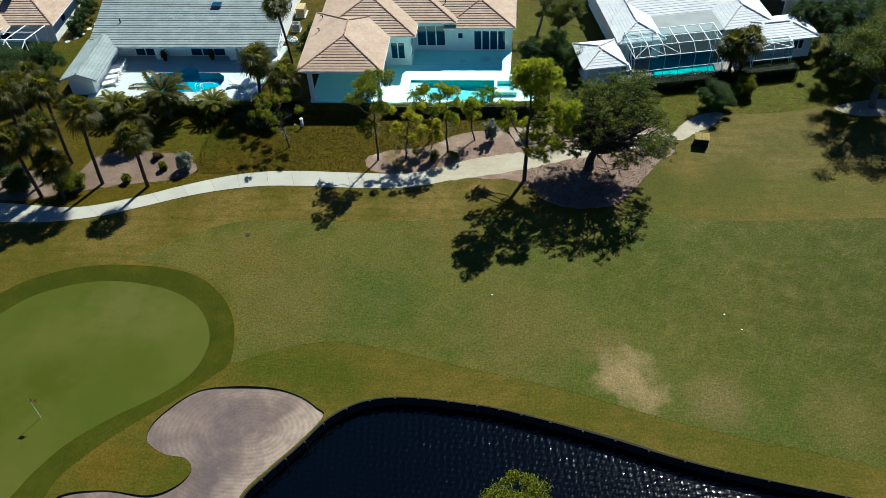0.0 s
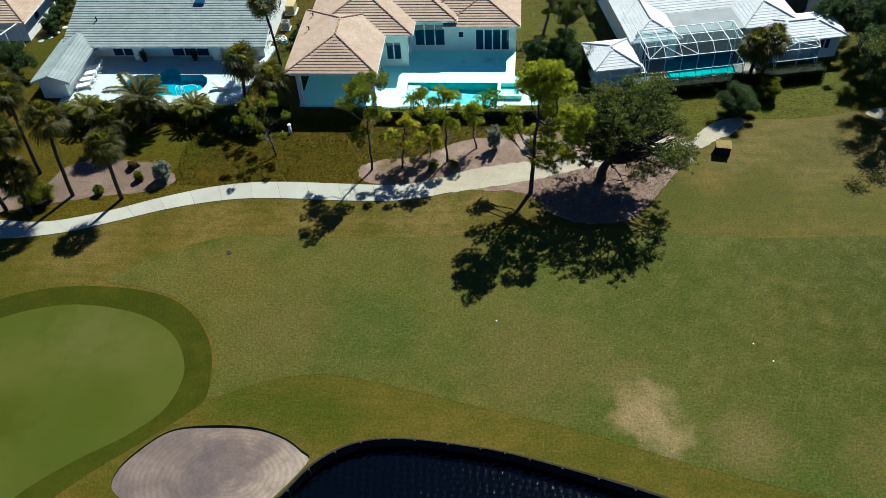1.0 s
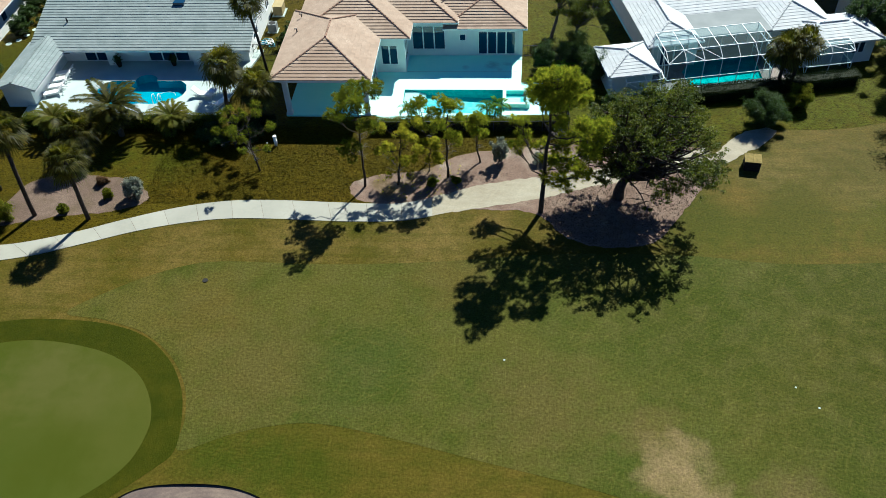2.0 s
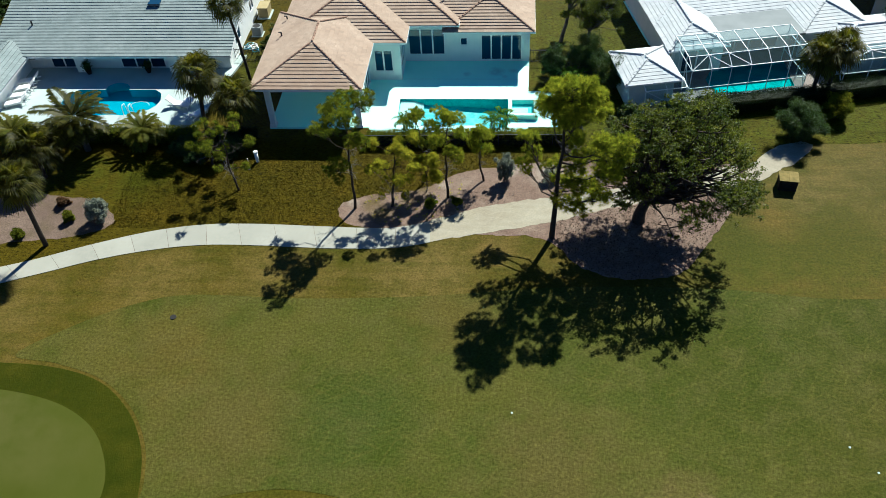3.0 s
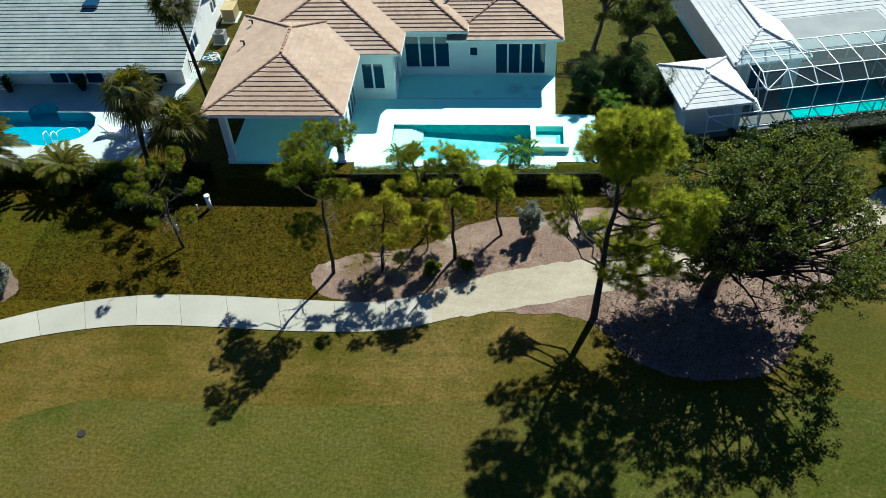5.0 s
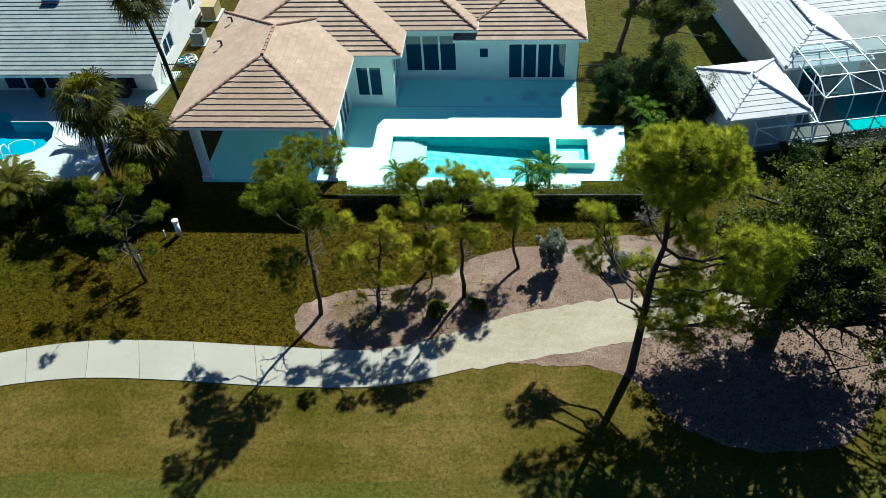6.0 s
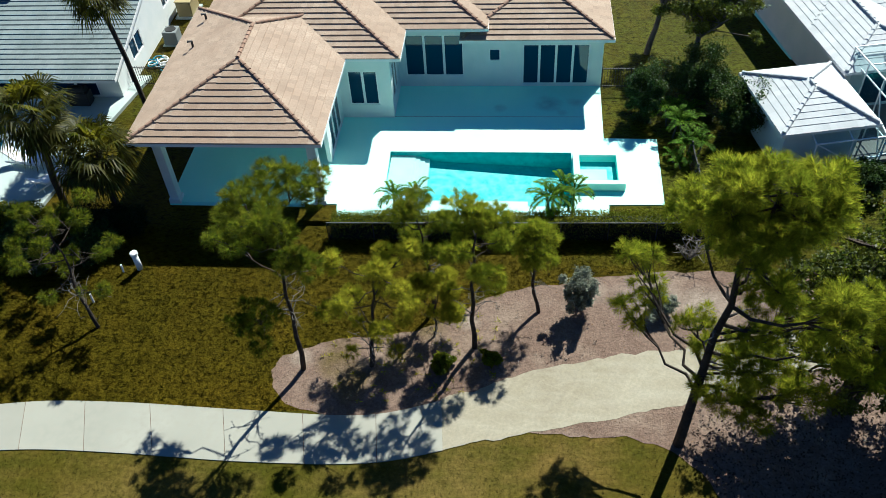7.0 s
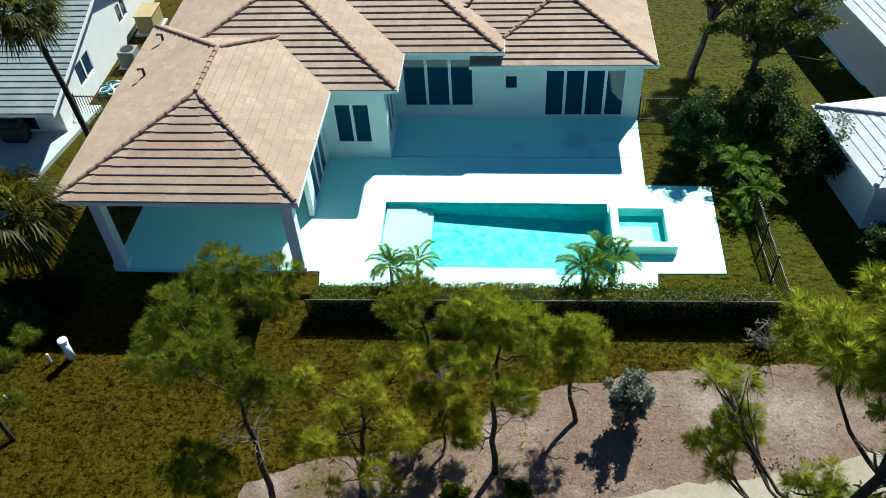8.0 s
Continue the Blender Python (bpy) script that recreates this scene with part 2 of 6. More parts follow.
M_SHELL = turf("shell_path", ((0.258, 0.231, 0.162), (0.306, 0.279, 0.207), (0.216, 0.186, 0.129), (0.336, 0.312, 0.24)), (0.25, 0.5, 2.0, 9.0), streak=0.7, bump=0.15, grit=0.13, scratch=0.15)
M_DECK = turf("deck_concrete", ((0.55552, 0.90045, 0.8084), (0.60032, 0.9315, 0.8272), (0.57344, 0.9108, 0.8131), (0.61824, 0.93667, 0.8319)), (0.3, 0.9, 3.0, 30.0), spots=((-3.3, 73.9, 0.45), (-0.9, 74.2, 0.7), (0.5, 74.5, 0.5), (-0.2, 73.6, 0.35)), spot_colour=(0.30464, 0.5175, 0.4982), streak=0.0, bump=0.03, grit=0.04)
M_DECK_OLD = material("cream_deck", (0.3762, 0.4356, 0.4224), (0.429, 0.4884, 0.4686), 0.8, 6.0, 0.8, 0.05, 50.0)
M_WALL = material("white_stucco", (0.70516, 0.73457, 0.72998), (0.76738, 0.77894, 0.7684), 1.2, 20.0, 0.9, 0.15, 60.0)
M_TRIM = material("white_trim", (0.78, 0.79, 0.80), (0.82, 0.82, 0.82), 3.0, 20.0, 0.5)
M_TILE = material("tan_roof_tile", (0.3, 0.228, 0.165), (0.378, 0.3, 0.225), 0.6, 14.0, 0.85, 0.3, 30.0, c=(0.288, 0.213, 0.15), vary=0.09, island=True)
M_CAP = material("brown_ridge_tile", (0.228, 0.147, 0.099), (0.288, 0.195, 0.135), 2.0, 14.0, 0.85, 0.3, 30.0, vary=0.12, island=True)
M_GREYTILE = material("grey_roof_tile", (0.18468, 0.21888, 0.21888), (0.2394, 0.2736, 0.2736), 0.8, 10.0, 0.85, 0.2, 30.0, vary=0.07, island=True)
M_WHITETILE = material("white_roof_tile", (0.4488, 0.4692, 0.4896), (0.5168, 0.5304, 0.544), 0.8, 10.0, 0.75, 0.2, 30.0, vary=0.06, island=True)
M_FLATROOF = material("flat_roof_felt", (0.198, 0.216, 0.222), (0.24, 0.258, 0.264), 0.8, 10.0, 0.85)
M_GLASS = glassy("dark_window_glass", (0.014, 0.040, 0.085), 0.05)
M_DARK = material("dark_interior", (0.03, 0.03, 0.03), (0.05, 0.05, 0.05), 1.0)
# Pale noise web in the plaster colour imitates caustic light under water.
M_POOLIN = material("caustic_pool_plaster", (0.1224, 0.396, 0.4104), (0.2592, 0.5256, 0.5184), 2.6, 6.0, 0.7, c=(0.1944, 0.4752, 0.4752), width=0.18)
M_POOLSTEP = material("pool_step_plaster", (0.496, 0.64, 0.624), (0.56, 0.672, 0.656), 1.2, 5.0, 0.7)
M_BARK = material("pine_bark", (0.03, 0.0228, 0.0168), (0.06, 0.045, 0.033), 4.0, 20.0, 0.95, 0.8, 25.0)
M_BARK_GREY = material("grey_bark", (0.078, 0.069, 0.06), (0.132, 0.12, 0.108), 3.0, 20.0, 0.95, 0.6, 25.0)
M_NEEDLE = material("pine_needles", (0.12729, 0.14634, 0.00114), (0.20932, 0.21445, 0.00114), 1.3, 4.0, 0.6, c=(0.07072, 0.09146, 0.00114), vary=0.45, island=True, leaf=0.70)
M_NEEDLE_DULL = material("dull_needles", (0.07776, 0.09375, 0.0042), (0.1476, 0.15375, 0.0042), 1.3, 4.0, 0.6, c=(0.0396, 0.0585, 0.006), vary=0.45, island=True, leaf=0.60)
M_NEEDLE_YELLOW = material("yellow_needles", (0.1762, 0.18023, 0.0012), (0.27059, 0.25798, 0.0012), 1.3, 4.0, 0.6, c=(0.11012, 0.11662, 0.0012), vary=0.45, island=True, leaf=0.70)
M_OAK = material("oak_leaves", (0.0315, 0.045, 0.00675), (0.096, 0.1065, 0.0105), 1.0, 8.0, 0.5, vary=0.6, island=True, leaf=0.40, spec=0.6)
M_PALM = material("palm_leaves", (0.0252, 0.0324, 0.0036), (0.081, 0.075, 0.006), 1.3, 8.0, 0.5, vary=0.5, island=True, leaf=0.50, spec=0.5)
M_PALM_BRIGHT = material("bright_palm_leaves", (0.069, 0.081, 0.0048), (0.111, 0.105, 0.0072), 1.3, 8.0, 0.5, vary=0.3, island=True, leaf=0.4)
M_ARECA = material("areca_leaves", (0.03346, 0.07125, 0.002), (0.09652, 0.1539, 0.003), 1.3, 8.0, 0.65, spec=0.1, vary=0.6, island=True, leaf=0.30)
M_HEDGE = material("hedge_leaves", (0.075, 0.09, 0.0018), (0.129, 0.132, 0.0018), 1.5, 8.0, 0.7, vary=0.45, island=True, leaf=0.25, spec=0.15)
M_SHRUB = material("shrub_leaves", (0.02434, 0.04368, 0.00874), (0.05273, 0.07862, 0.0142), 1.3, 8.0, 0.5, vary=0.45, island=True, leaf=0.25, spec=0.5)
M_SILVER = material("silver_leaves", (0.105, 0.12075, 0.08925), (0.2415, 0.252, 0.1995), 1.3, 8.0, 0.6, vary=0.35, island=True, leaf=0.3)
M_DEAD = material("dry_needles", (0.102, 0.063, 0.03), (0.156, 0.102, 0.048), 1.3, 8.0, 0.6, vary=0.35, island=True, leaf=0.3)
M_TIMBER = material("weathered_timber", (0.008, 0.0072, 0.0064), (0.0208, 0.0184, 0.0144), 3.0, 20.0, 0.9, 0.5, 20.0)
M_METAL_BLACK = material("black_metal", (0.02, 0.02, 0.02), (0.03, 0.03, 0.03), 3.0, rough=0.5)
M_WHITE_METAL = material("white_aluminium", (0.72, 0.74, 0.76), (0.80, 0.81, 0.82), 3.0, rough=0.4)


# ---- helpers of this scene ----
def thing(name, label, category, at=(0, 0, 0), group=""):
    root = new(name)
    root.location = at
    root.empty_display_size = 0.2
    return tagged(root, label, category, group)


def link_mesh(name, verts, faces, mat, smooth=False):
    me = bpy.data.meshes.new(name)
    me.from_pydata(verts, [], faces)
    me.materials.append(mat)
    if smooth:
        me.polygons.foreach_set("use_smooth", [True] * len(me.polygons))
    me.update()
    return me


def part(name, bm, mat, parent=None, label="", world=True, smooth=False):
    """Links a bmesh as one mesh object under a thing or part; world: its vertices are in world coordinates."""
    me = bpy.data.meshes.new(name)
    bm.normal_update()
    bm.to_mesh(me)
    bm.free()
    me.materials.append(mat)
    if smooth:
        me.polygons.foreach_set("use_smooth", [True] * len(me.polygons))
    return hang(name, me, parent, label, world)


def hang(name, me, parent=None, label="", world=True):
    ob = new(name, me)
    if parent:
        ob.parent = parent
        if world:
            off = Vector((0, 0, 0))
            p = parent
            while p:
                off += p.location
                p = p.parent
            me.transform(Matrix.Translation(-off))
    return tagged(ob, label)


M_TILE_PIECE = material("tan_roof_tile_piece", (0.28152, 0.20592, 0.1428), (0.34224, 0.25872, 0.18615), 0.9, 14.0, 0.85, 0.3, 30.0, c=(0.26496, 0.18744, 0.1275), vary=0.05)
M_TEAL = material("screened_pool_plaster", (0.05, 0.40, 0.39), (0.09, 0.50, 0.48), 1.2, 5.0, 0.7)
M_OLDPOOL = material("blue_pool_plaster", (0.03, 0.24, 0.35), (0.06, 0.31, 0.42), 1.2, 5.0, 0.7)
# Near-black: the shade on the hedges' dark side is put into the leaf colour.
M_HEDGE_SHADE = material("shaded_hedge_leaves", (0.0084, 0.0154, 0.0035), (0.0196, 0.0294, 0.0056), 1.3, 8.0, 0.45, vary=0.5, island=True, leaf=0.2)
M_CHIP = material("pale_bark_chip", (0.18, 0.141, 0.108), (0.252, 0.204, 0.162), 5.0, vary=0.35, island=True)
M_SHADE_LITTER = material("shade_oak_leaf", (0.030, 0.021, 0.014), (0.075, 0.052, 0.034), 5.0, vary=0.45, island=True)
M_DEADWOOD = material("bleached_dead_wood", (0.13, 0.112, 0.094), (0.20, 0.178, 0.152), 4.0, 18.0, 0.95, 0.3, 30.0)
M_RAIL = material("dull_grey_metal", (0.132, 0.138, 0.138), (0.18, 0.186, 0.186), 3.0, rough=0.6)
M_PINK = material("pinkish_paving", (0.192, 0.168, 0.15), (0.252, 0.222, 0.204), 1.5, 9.0, 0.85)
M_CREAM = material("cream_paint", (0.33, 0.27, 0.12), (0.372, 0.312, 0.156), 2.0, rough=0.6)
M_MOSS = material("mossy_board", (0.13, 0.105, 0.025), (0.21, 0.165, 0.045), 4.0, 15.0, 0.95, 0.4, 20.0)
M_SCREEN = bpy.data.materials.new("insect_screen")
M_SCREEN.use_nodes = True
sn, sl = M_SCREEN.node_tree.nodes, M_SCREEN.node_tree.links
strans, smix = sn.new("ShaderNodeBsdfTransparent"), sn.new("ShaderNodeMixShader")
strans.inputs[0].default_value = (0.86, 0.95, 0.97, 1)
smix.inputs[0].default_value = 0.17
sn["Principled BSDF"].inputs["Base Color"].default_value = (0.07, 0.15, 0.17, 1)
sn["Principled BSDF"].inputs["Roughness"].default_value = 0.6
sl.new(strans.outputs[0], smix.inputs[1])
sl.new(sn["Principled BSDF"].outputs[0], smix.inputs[2])
sl.new(smix.outputs[0], sn["Material Output"].inputs["Surface"])


# Black mesh added to deepen the shade on the pool hedge's front.
M_SHADE_MESH = bpy.data.materials.new("hedge_shade_mesh")
M_SHADE_MESH.use_nodes = True
sn, sl = M_SHADE_MESH.node_tree.nodes, M_SHADE_MESH.node_tree.links
strans, smix = sn.new("ShaderNodeBsdfTransparent"), sn.new("ShaderNodeMixShader")
smix.inputs[0].default_value = 0.72
sn["Principled BSDF"].inputs["Base Color"].default_value = (0.006, 0.006, 0.006, 1)
sn["Principled BSDF"].inputs["Roughness"].default_value = 0.9
sl.new(strans.outputs[0], smix.inputs[1])
sl.new(sn["Principled BSDF"].outputs[0], smix.inputs[2])
sl.new(smix.outputs[0], sn["Material Output"].inputs["Surface"])


def box(bm, x0, x1, y0, y1, z0, z1, bevel=0.0):
    before = set(bm.verts)
    made = bmesh.ops.create_cube(bm, size=1.0, matrix=Matrix.Translation(((x0 + x1) / 2, (y0 + y1) / 2, (z0 + z1) / 2)) @ Matrix.Diagonal((abs(x1 - x0), abs(y1 - y0), abs(z1 - z0), 1)))
    if bevel:
        edges = list({e for v in made["verts"] for e in v.link_edges})
        bmesh.ops.bevel(bm, geom=edges, offset=bevel, segments=1, affect="EDGES")
    return bm


def boxed(x0, x1, y0, y1, z0, z1, bevel=0.0):
    return box(bmesh.new(), x0, x1, y0, y1, z0, z1, bevel)


def tube(bm, pts, radii, sides=7, cap=True):
    """A tapered tube along points."""
    rings = []
    for i, p in enumerate(pts):
        p = Vector(p)
        d = (Vector(pts[min(i + 1, len(pts) - 1)]) - Vector(pts[max(i - 1, 0)])).normalized()
        a = d.orthogonal().normalized() if i == 0 else (rings[-1][1] - d * rings[-1][1].dot(d)).normalized()
        b = d.cross(a)
        rings.append(([bm.verts.new(p + radii[i] * (math.cos(2 * math.pi * k / sides) * a + math.sin(2 * math.pi * k / sides) * b)) for k in range(sides)], a))
    for (r0, _), (r1, _) in zip(rings, rings[1:]):
        for k in range(sides):
            bm.faces.new((r0[k], r0[(k + 1) % sides], r1[(k + 1) % sides], r1[k]))
    if cap:
        bm.faces.new(rings[0][0][::-1])
        bm.faces.new(rings[-1][0])
    return bm


def bar(bm, a, b, r=0.03, sides=4):
    return tube(bm, [a, b], [r, r], sides)


def smooth_loop(pts, steps=6, closed=True):
    """A soft line through a few corner points."""
    n = len(pts)
    out = []
    for i in range(n if closed else n - 1):
        p = [Vector(pts[(i + k) % n] if closed else pts[min(max(i + k, 0), n - 1)]).to_2d() for k in (-1, 0, 1, 2)]
        for s in range(steps):
            t = s / steps
            out.append(0.5 * (2 * p[1] + (p[2] - p[0]) * t + (2 * p[0] - 5 * p[1] + 4 * p[2] - p[3]) * t * t + (3 * p[1] - p[0] - 3 * p[2] + p[3]) * t ** 3))
    if not closed:
        out.append(Vector(pts[-1]).to_2d())
    return out


def ragged(loop, step=0.3, amp=0.1, seed=1, closed=True):
    """A line with a worn, uneven edge."""
    rnd = random.Random(seed)
    out, drift = [], 0.0
    n = len(loop)
    for i in range(n if closed else n - 1):
        a, b = loop[i], loop[(i + 1) % n]
        k = max(1, round((b - a).length / step))
        side = Vector((a.y - b.y, b.x - a.x)).normalized()
        for j in range(k):
            drift = 0.7 * drift + rnd.uniform(-amp, amp)
            out.append(a.lerp(b, j / k) + side * drift)
    if not closed:
        out.append(loop[-1].copy())
    return out


def inside(p, loop):
    odd = False
    for a, b in zip(loop, loop[1:] + loop[:1]):
        if (a.y > p[1]) != (b.y > p[1]) and p[0] < (b.x - a.x) * (p[1] - a.y) / (b.y - a.y) + a.x:
            odd = not odd
    return odd


def within(p, loop):
    """Which of many points lie inside a loop."""
    odd = np.zeros(len(p), bool)
    for a, b in zip(loop, list(loop[1:]) + [loop[0]]):
        if a.y != b.y:
            odd ^= ((a.y > p[:, 1]) != (b.y > p[:, 1])) & (p[:, 0] < (b.x - a.x) * (p[:, 1] - a.y) / (b.y - a.y) + a.x)
    return odd


def leaf_mesh(name, v, f, mat):
    me = bpy.data.meshes.new(name)
    me.vertices.add(len(v))
    me.vertices.foreach_set("co", np.asarray(v, np.float32).ravel())
    k = f.shape[1]
    me.loops.add(f.size)
    me.loops.foreach_set("vertex_index", f.astype(np.int32).ravel())
    me.polygons.add(len(f))
    me.polygons.foreach_set("loop_start", np.arange(0, f.size, k, dtype=np.int32))
    me.materials.append(mat)
    me.update(calc_edges=True)
    return me


def patch(name, loop, z, mat, holes=(), extra=(), label="", category="", skirt=0.0, relief=None, kind="structure"):
    """A flat sheet inside a loop, with holes cut through, an even net of points and a skirt at its rim."""
    from_loops = [list(loop)] + [list(h) for h in holes]
    coords, edges = [], []
    for lp in from_loops:
        k = len(coords)
        coords += [Vector(p[:2]) for p in lp]
        edges += [(k + i, k + (i + 1) % len(lp)) for i in range(len(lp))]
    for p in extra:
        if inside(p, from_loops[0]) and not any(inside(p, h) for h in from_loops[1:]):
            coords.append(Vector(p[:2]))
    verts, faces = delaunay(coords, edges)
    keep = []
    for fc in faces:
        c = sum((verts[i] for i in fc), Vector((0, 0))) / len(fc)
        if inside(c, from_loops[0]) and not any(inside(c, h) for h in from_loops[1:]):
            keep.append(list(fc))
    v3 = [(v.x, v.y, z + (relief(v.x, v.y) if relief else 0.0)) for v in verts]
    if skirt:
        n = len(from_loops[0])
        k = len(v3)
        v3 += [(p[0], p[1], z - skirt) for p in from_loops[0]]
        keep += [[i, k + i, k + (i + 1) % n, (i + 1) % n] for i in range(n)]
    me = link_mesh(name, v3, keep, mat)
    bm = bmesh.new()
    bm.from_mesh(me)
    bmesh.ops.recalc_face_normals(bm, faces=bm.faces)
    up = [f for f in bm.faces if abs(f.normal.z) > 0.5]
    if up and sum(f.normal.z for f in up) < 0:
        bmesh.ops.reverse_faces(bm, faces=bm.faces)
    bm.to_mesh(me)
    bm.free()
    return tagged(new(name, me), label, category, kind=kind)


def delaunay(coords, edges):
    verts, _, faces, *_ = geometry.delaunay_2d_cdt(coords, edges, [], 0, 0.0005)
    return verts, faces


def net(x0, x1, y0, y1, step):
    return [(x0 + i * step, y0 + j * step) for i in range(int((x1 - x0) / step) + 1) for j in range(int((y1 - y0) / step) + 1)]


# ---- ground ----
M_LIP = material("bare_earth", (0.021, 0.018, 0.012), (0.048, 0.042, 0.027), 3.0, 20.0, 0.95)
BANK = smooth_loop([(-14.3, 24.1), (-13.0, 26.0), (-11.5, 27.9), (-10.0, 30.0), (-8.3, 31.3), (-6.4, 31.9), (-4.1, 32.0), (-1.0, 31.7), (2.1, 31.2), (8.0, 29.6), (14.5, 27.6), (22.6, 25.9), (34, 23.5), (37, 20.5), (32, 18.5), (22, 19.5), (12, 20.6), (2, 21.2), (-6, 21.0), (-12, 20.6), (-14.4, 22.2)])
BUNKER = smooth_loop([(-26.5, 23.4), (-23.6, 24.2), (-20.5, 24.0), (-18.9, 24.7), (-18.2, 25.8), (-18.8, 26.7), (-20.4, 27.0), (-21.8, 27.9), (-21.9, 29.1), (-21.1, 30.5), (-19.5, 32.0), (-17.2, 32.5), (-14.4, 32.5), (-12.3, 31.9), (-10.9, 31.0), (-10.35, 30.3), (-11.75, 28.1), (-13.25, 26.2), (-14.55, 24.3), (-15.6, 20.5), (-21, 18.5), (-27, 20)])
GREEN = smooth_loop([(-37.0, 38.5), (-35.2, 40.4), (-32.4, 41.7), (-29.4, 42.2), (-26.0, 41.8), (-23.4, 40.9), (-21.4, 39.4), (-20.1, 37.2), (-19.9, 35.3), (-20.5, 33.3), (-22.2, 31.5), (-24.8, 29.6), (-27.1, 27.5), (-28.5, 25.3), (-30, 22.5), (-34, 21), (-38.5, 24), (-40, 31), (-39, 36)])
COLLAR = smooth_loop([(-38.0, 40.6), (-36.0, 42.3), (-32.7, 43.6), (-29.6, 44.0), (-25.7, 43.8), (-22.6, 42.9), (-20.3, 41.1), (-18.8, 38.9), (-18.1, 36.7), (-17.9, 34.6), (-18.7, 33.4), (-21.2, 31.0), (-23.7, 28.7), (-25.6, 26.6), (-26.8, 24.8), (-28, 21.5), (-34, 19), (-40.5, 22.5), (-42, 31), (-41, 37.5)])
FAIRWAY = smooth_loop([(-28.3, 44.6), (-26.1, 46.6), (-22.8, 48.6), (-19.2, 49.6), (-12.3, 49.5), (-4.8, 49.9), (4, 50.9), (13.0, 51.0), (20.1, 50.4), (32.2, 51.1), (58, 52), (62, 38), (56, 25), (34, 26.5), (22, 28.8), (14, 30.6), (5.9, 33.1), (-0.3, 34.6), (-6.9, 36.2), (-10.3, 36.7), (-12.8, 36.4), (-15.1, 35.7), (-17.7, 34.6), (-17.9, 36.7), (-18.6, 39.0), (-20.2, 41.3), (-22.6, 43.1), (-25.7, 44.1)])
LAWN = smooth_loop([(-75, 47), (-50, 49), (-43, 50.8), (-38.1, 50.6), (-35.1, 50.7), (-30.9, 51.9), (-27.2, 53.6), (-23.6, 55.0), (-20.1, 56.0), (-16.5, 56.05), (-12.4, 55.95), (-8.5, 56.2), (-4, 58.2), (2, 60.0), (9, 61.5), (15.4, 62.4), (18.5, 63.6), (20.5, 65.2), (27, 65.5), (36, 67.5), (60, 70), (75, 80), (75, 110), (-75, 110)])
MULCH = ragged(smooth_loop([(-11.2, 57.9), (-10.7, 58.6), (-9.0, 59.2), (-6.5, 59.6), (-4.9, 60.4), (-3.0, 61.6), (-0.7, 62.3), (1.3, 62.8), (4.6, 63.0), (9.2, 63.2), (13, 62.9), (14.9, 63.2), (16.2, 62.4), (16.6, 60.6), (16.3, 59.2), (15.4, 58.4), (14.6, 57.4), (13.0, 55.0), (11.0, 52.3), (8.0, 51.6), (5.1, 52.4), (3.4, 54.4), (2.0, 55.2), (-0.2, 55.45), (-4, 55.6), (-9.0, 55.9), (-10.8, 56.6)]), 0.3, 0.085, 3)
MULCH_WEST = ragged(smooth_loop([(-37.8, 55.1), (-37.0, 57.2), (-34.9, 58.8), (-32.1, 58.7), (-28.7, 58.2), (-26.6, 56.6), (-26.7, 55.6), (-28.6, 54.6), (-32.5, 53.9), (-35.7, 53.2), (-41, 51.5), (-44, 52), (-44, 55), (-40, 56)]), 0.3, 0.085, 4)

POOL = [Vector(p) for p in ((-8.35, 70.45), (-8.25, 67.0), (-1.9, 67.0), (-1.9, 66.7), (0.1, 66.7), (0.1, 70.45))]
OLD_POOL = [Vector(p) for p in ((-34.9, 68.2), (-35.6, 68.9), (-35.8, 70.0), (-35.6, 71.0), (-34.9, 71.65), (-32.75, 71.65), (-32.7, 72.1), (-32.35, 72.5), (-31.8, 72.62), (-31.25, 72.5), (-30.85, 72.1), (-30.75, 71.65), (-28.5, 71.65), (-27.9, 71.1), (-27.65, 70.2), (-27.8, 69.4), (-28.2, 68.9), (-29.0, 68.45), (-30.0, 68.1), (-31.2, 68.2), (-32.6, 68.0))][::-1]
outer = [Vector(p) for p in ((-2500, -1500), (2500, -1500), (2500, 3500), (-2500, 3500))]
patch("ground", outer, 0.0, M_ROUGH, holes=[BANK, BUNKER, POOL, OLD_POOL], extra=net(-60, 60, 0, 100, 10), label="tan and olive rough grass of a golf course", category="ground")
patch("fairway", FAIRWAY, 0.012, M_FAIR, label="mown fairway of grey-green grass with a bare patch", category="fairway")
patch("collar", COLLAR, 0.016, M_COLLAR, label="darker green collar round a putting green", category="grass")
patch("putting_green", GREEN, 0.022, M_GREEN, label="closely mown putting green on a golf course", category="green")
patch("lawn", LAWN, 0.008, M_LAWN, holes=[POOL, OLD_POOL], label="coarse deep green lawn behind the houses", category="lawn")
patch("mulch_bed", MULCH, 0.016, M_MULCH, label="pinkish brown mulch bed under young pines", category="mulch")
patch("mulch_bed", MULCH_WEST, 0.016, M_MULCH_OLD, label="brown mulch bed under cabbage palms", category="mulch")


patch("bunker", BUNKER, 0.0, M_SAND, extra=net(-28, -9, 17, 34, 0.8), relief=lambda x, y: -0.10 + 0.03 * math.sin(0.9 * x + 0.4 * y), label="raked grey-pink sand bunker beside a pond", category="bunker")

bm = bmesh.new()
for a, b in zip(BUNKER, BUNKER[1:] + BUNKER[:1]):
    if min((a - q).length for q in BANK) > 0.75:
        bm.faces.new([bm.verts.new(p) for p in ((*a, 0.015), (*b, 0.015), (*b, -0.16), (*a, -0.16))])
tagged(part("bunker_lip", bm, M_LIP), "dark earth lip round the sand bunker", "bunker lip", kind="structure")

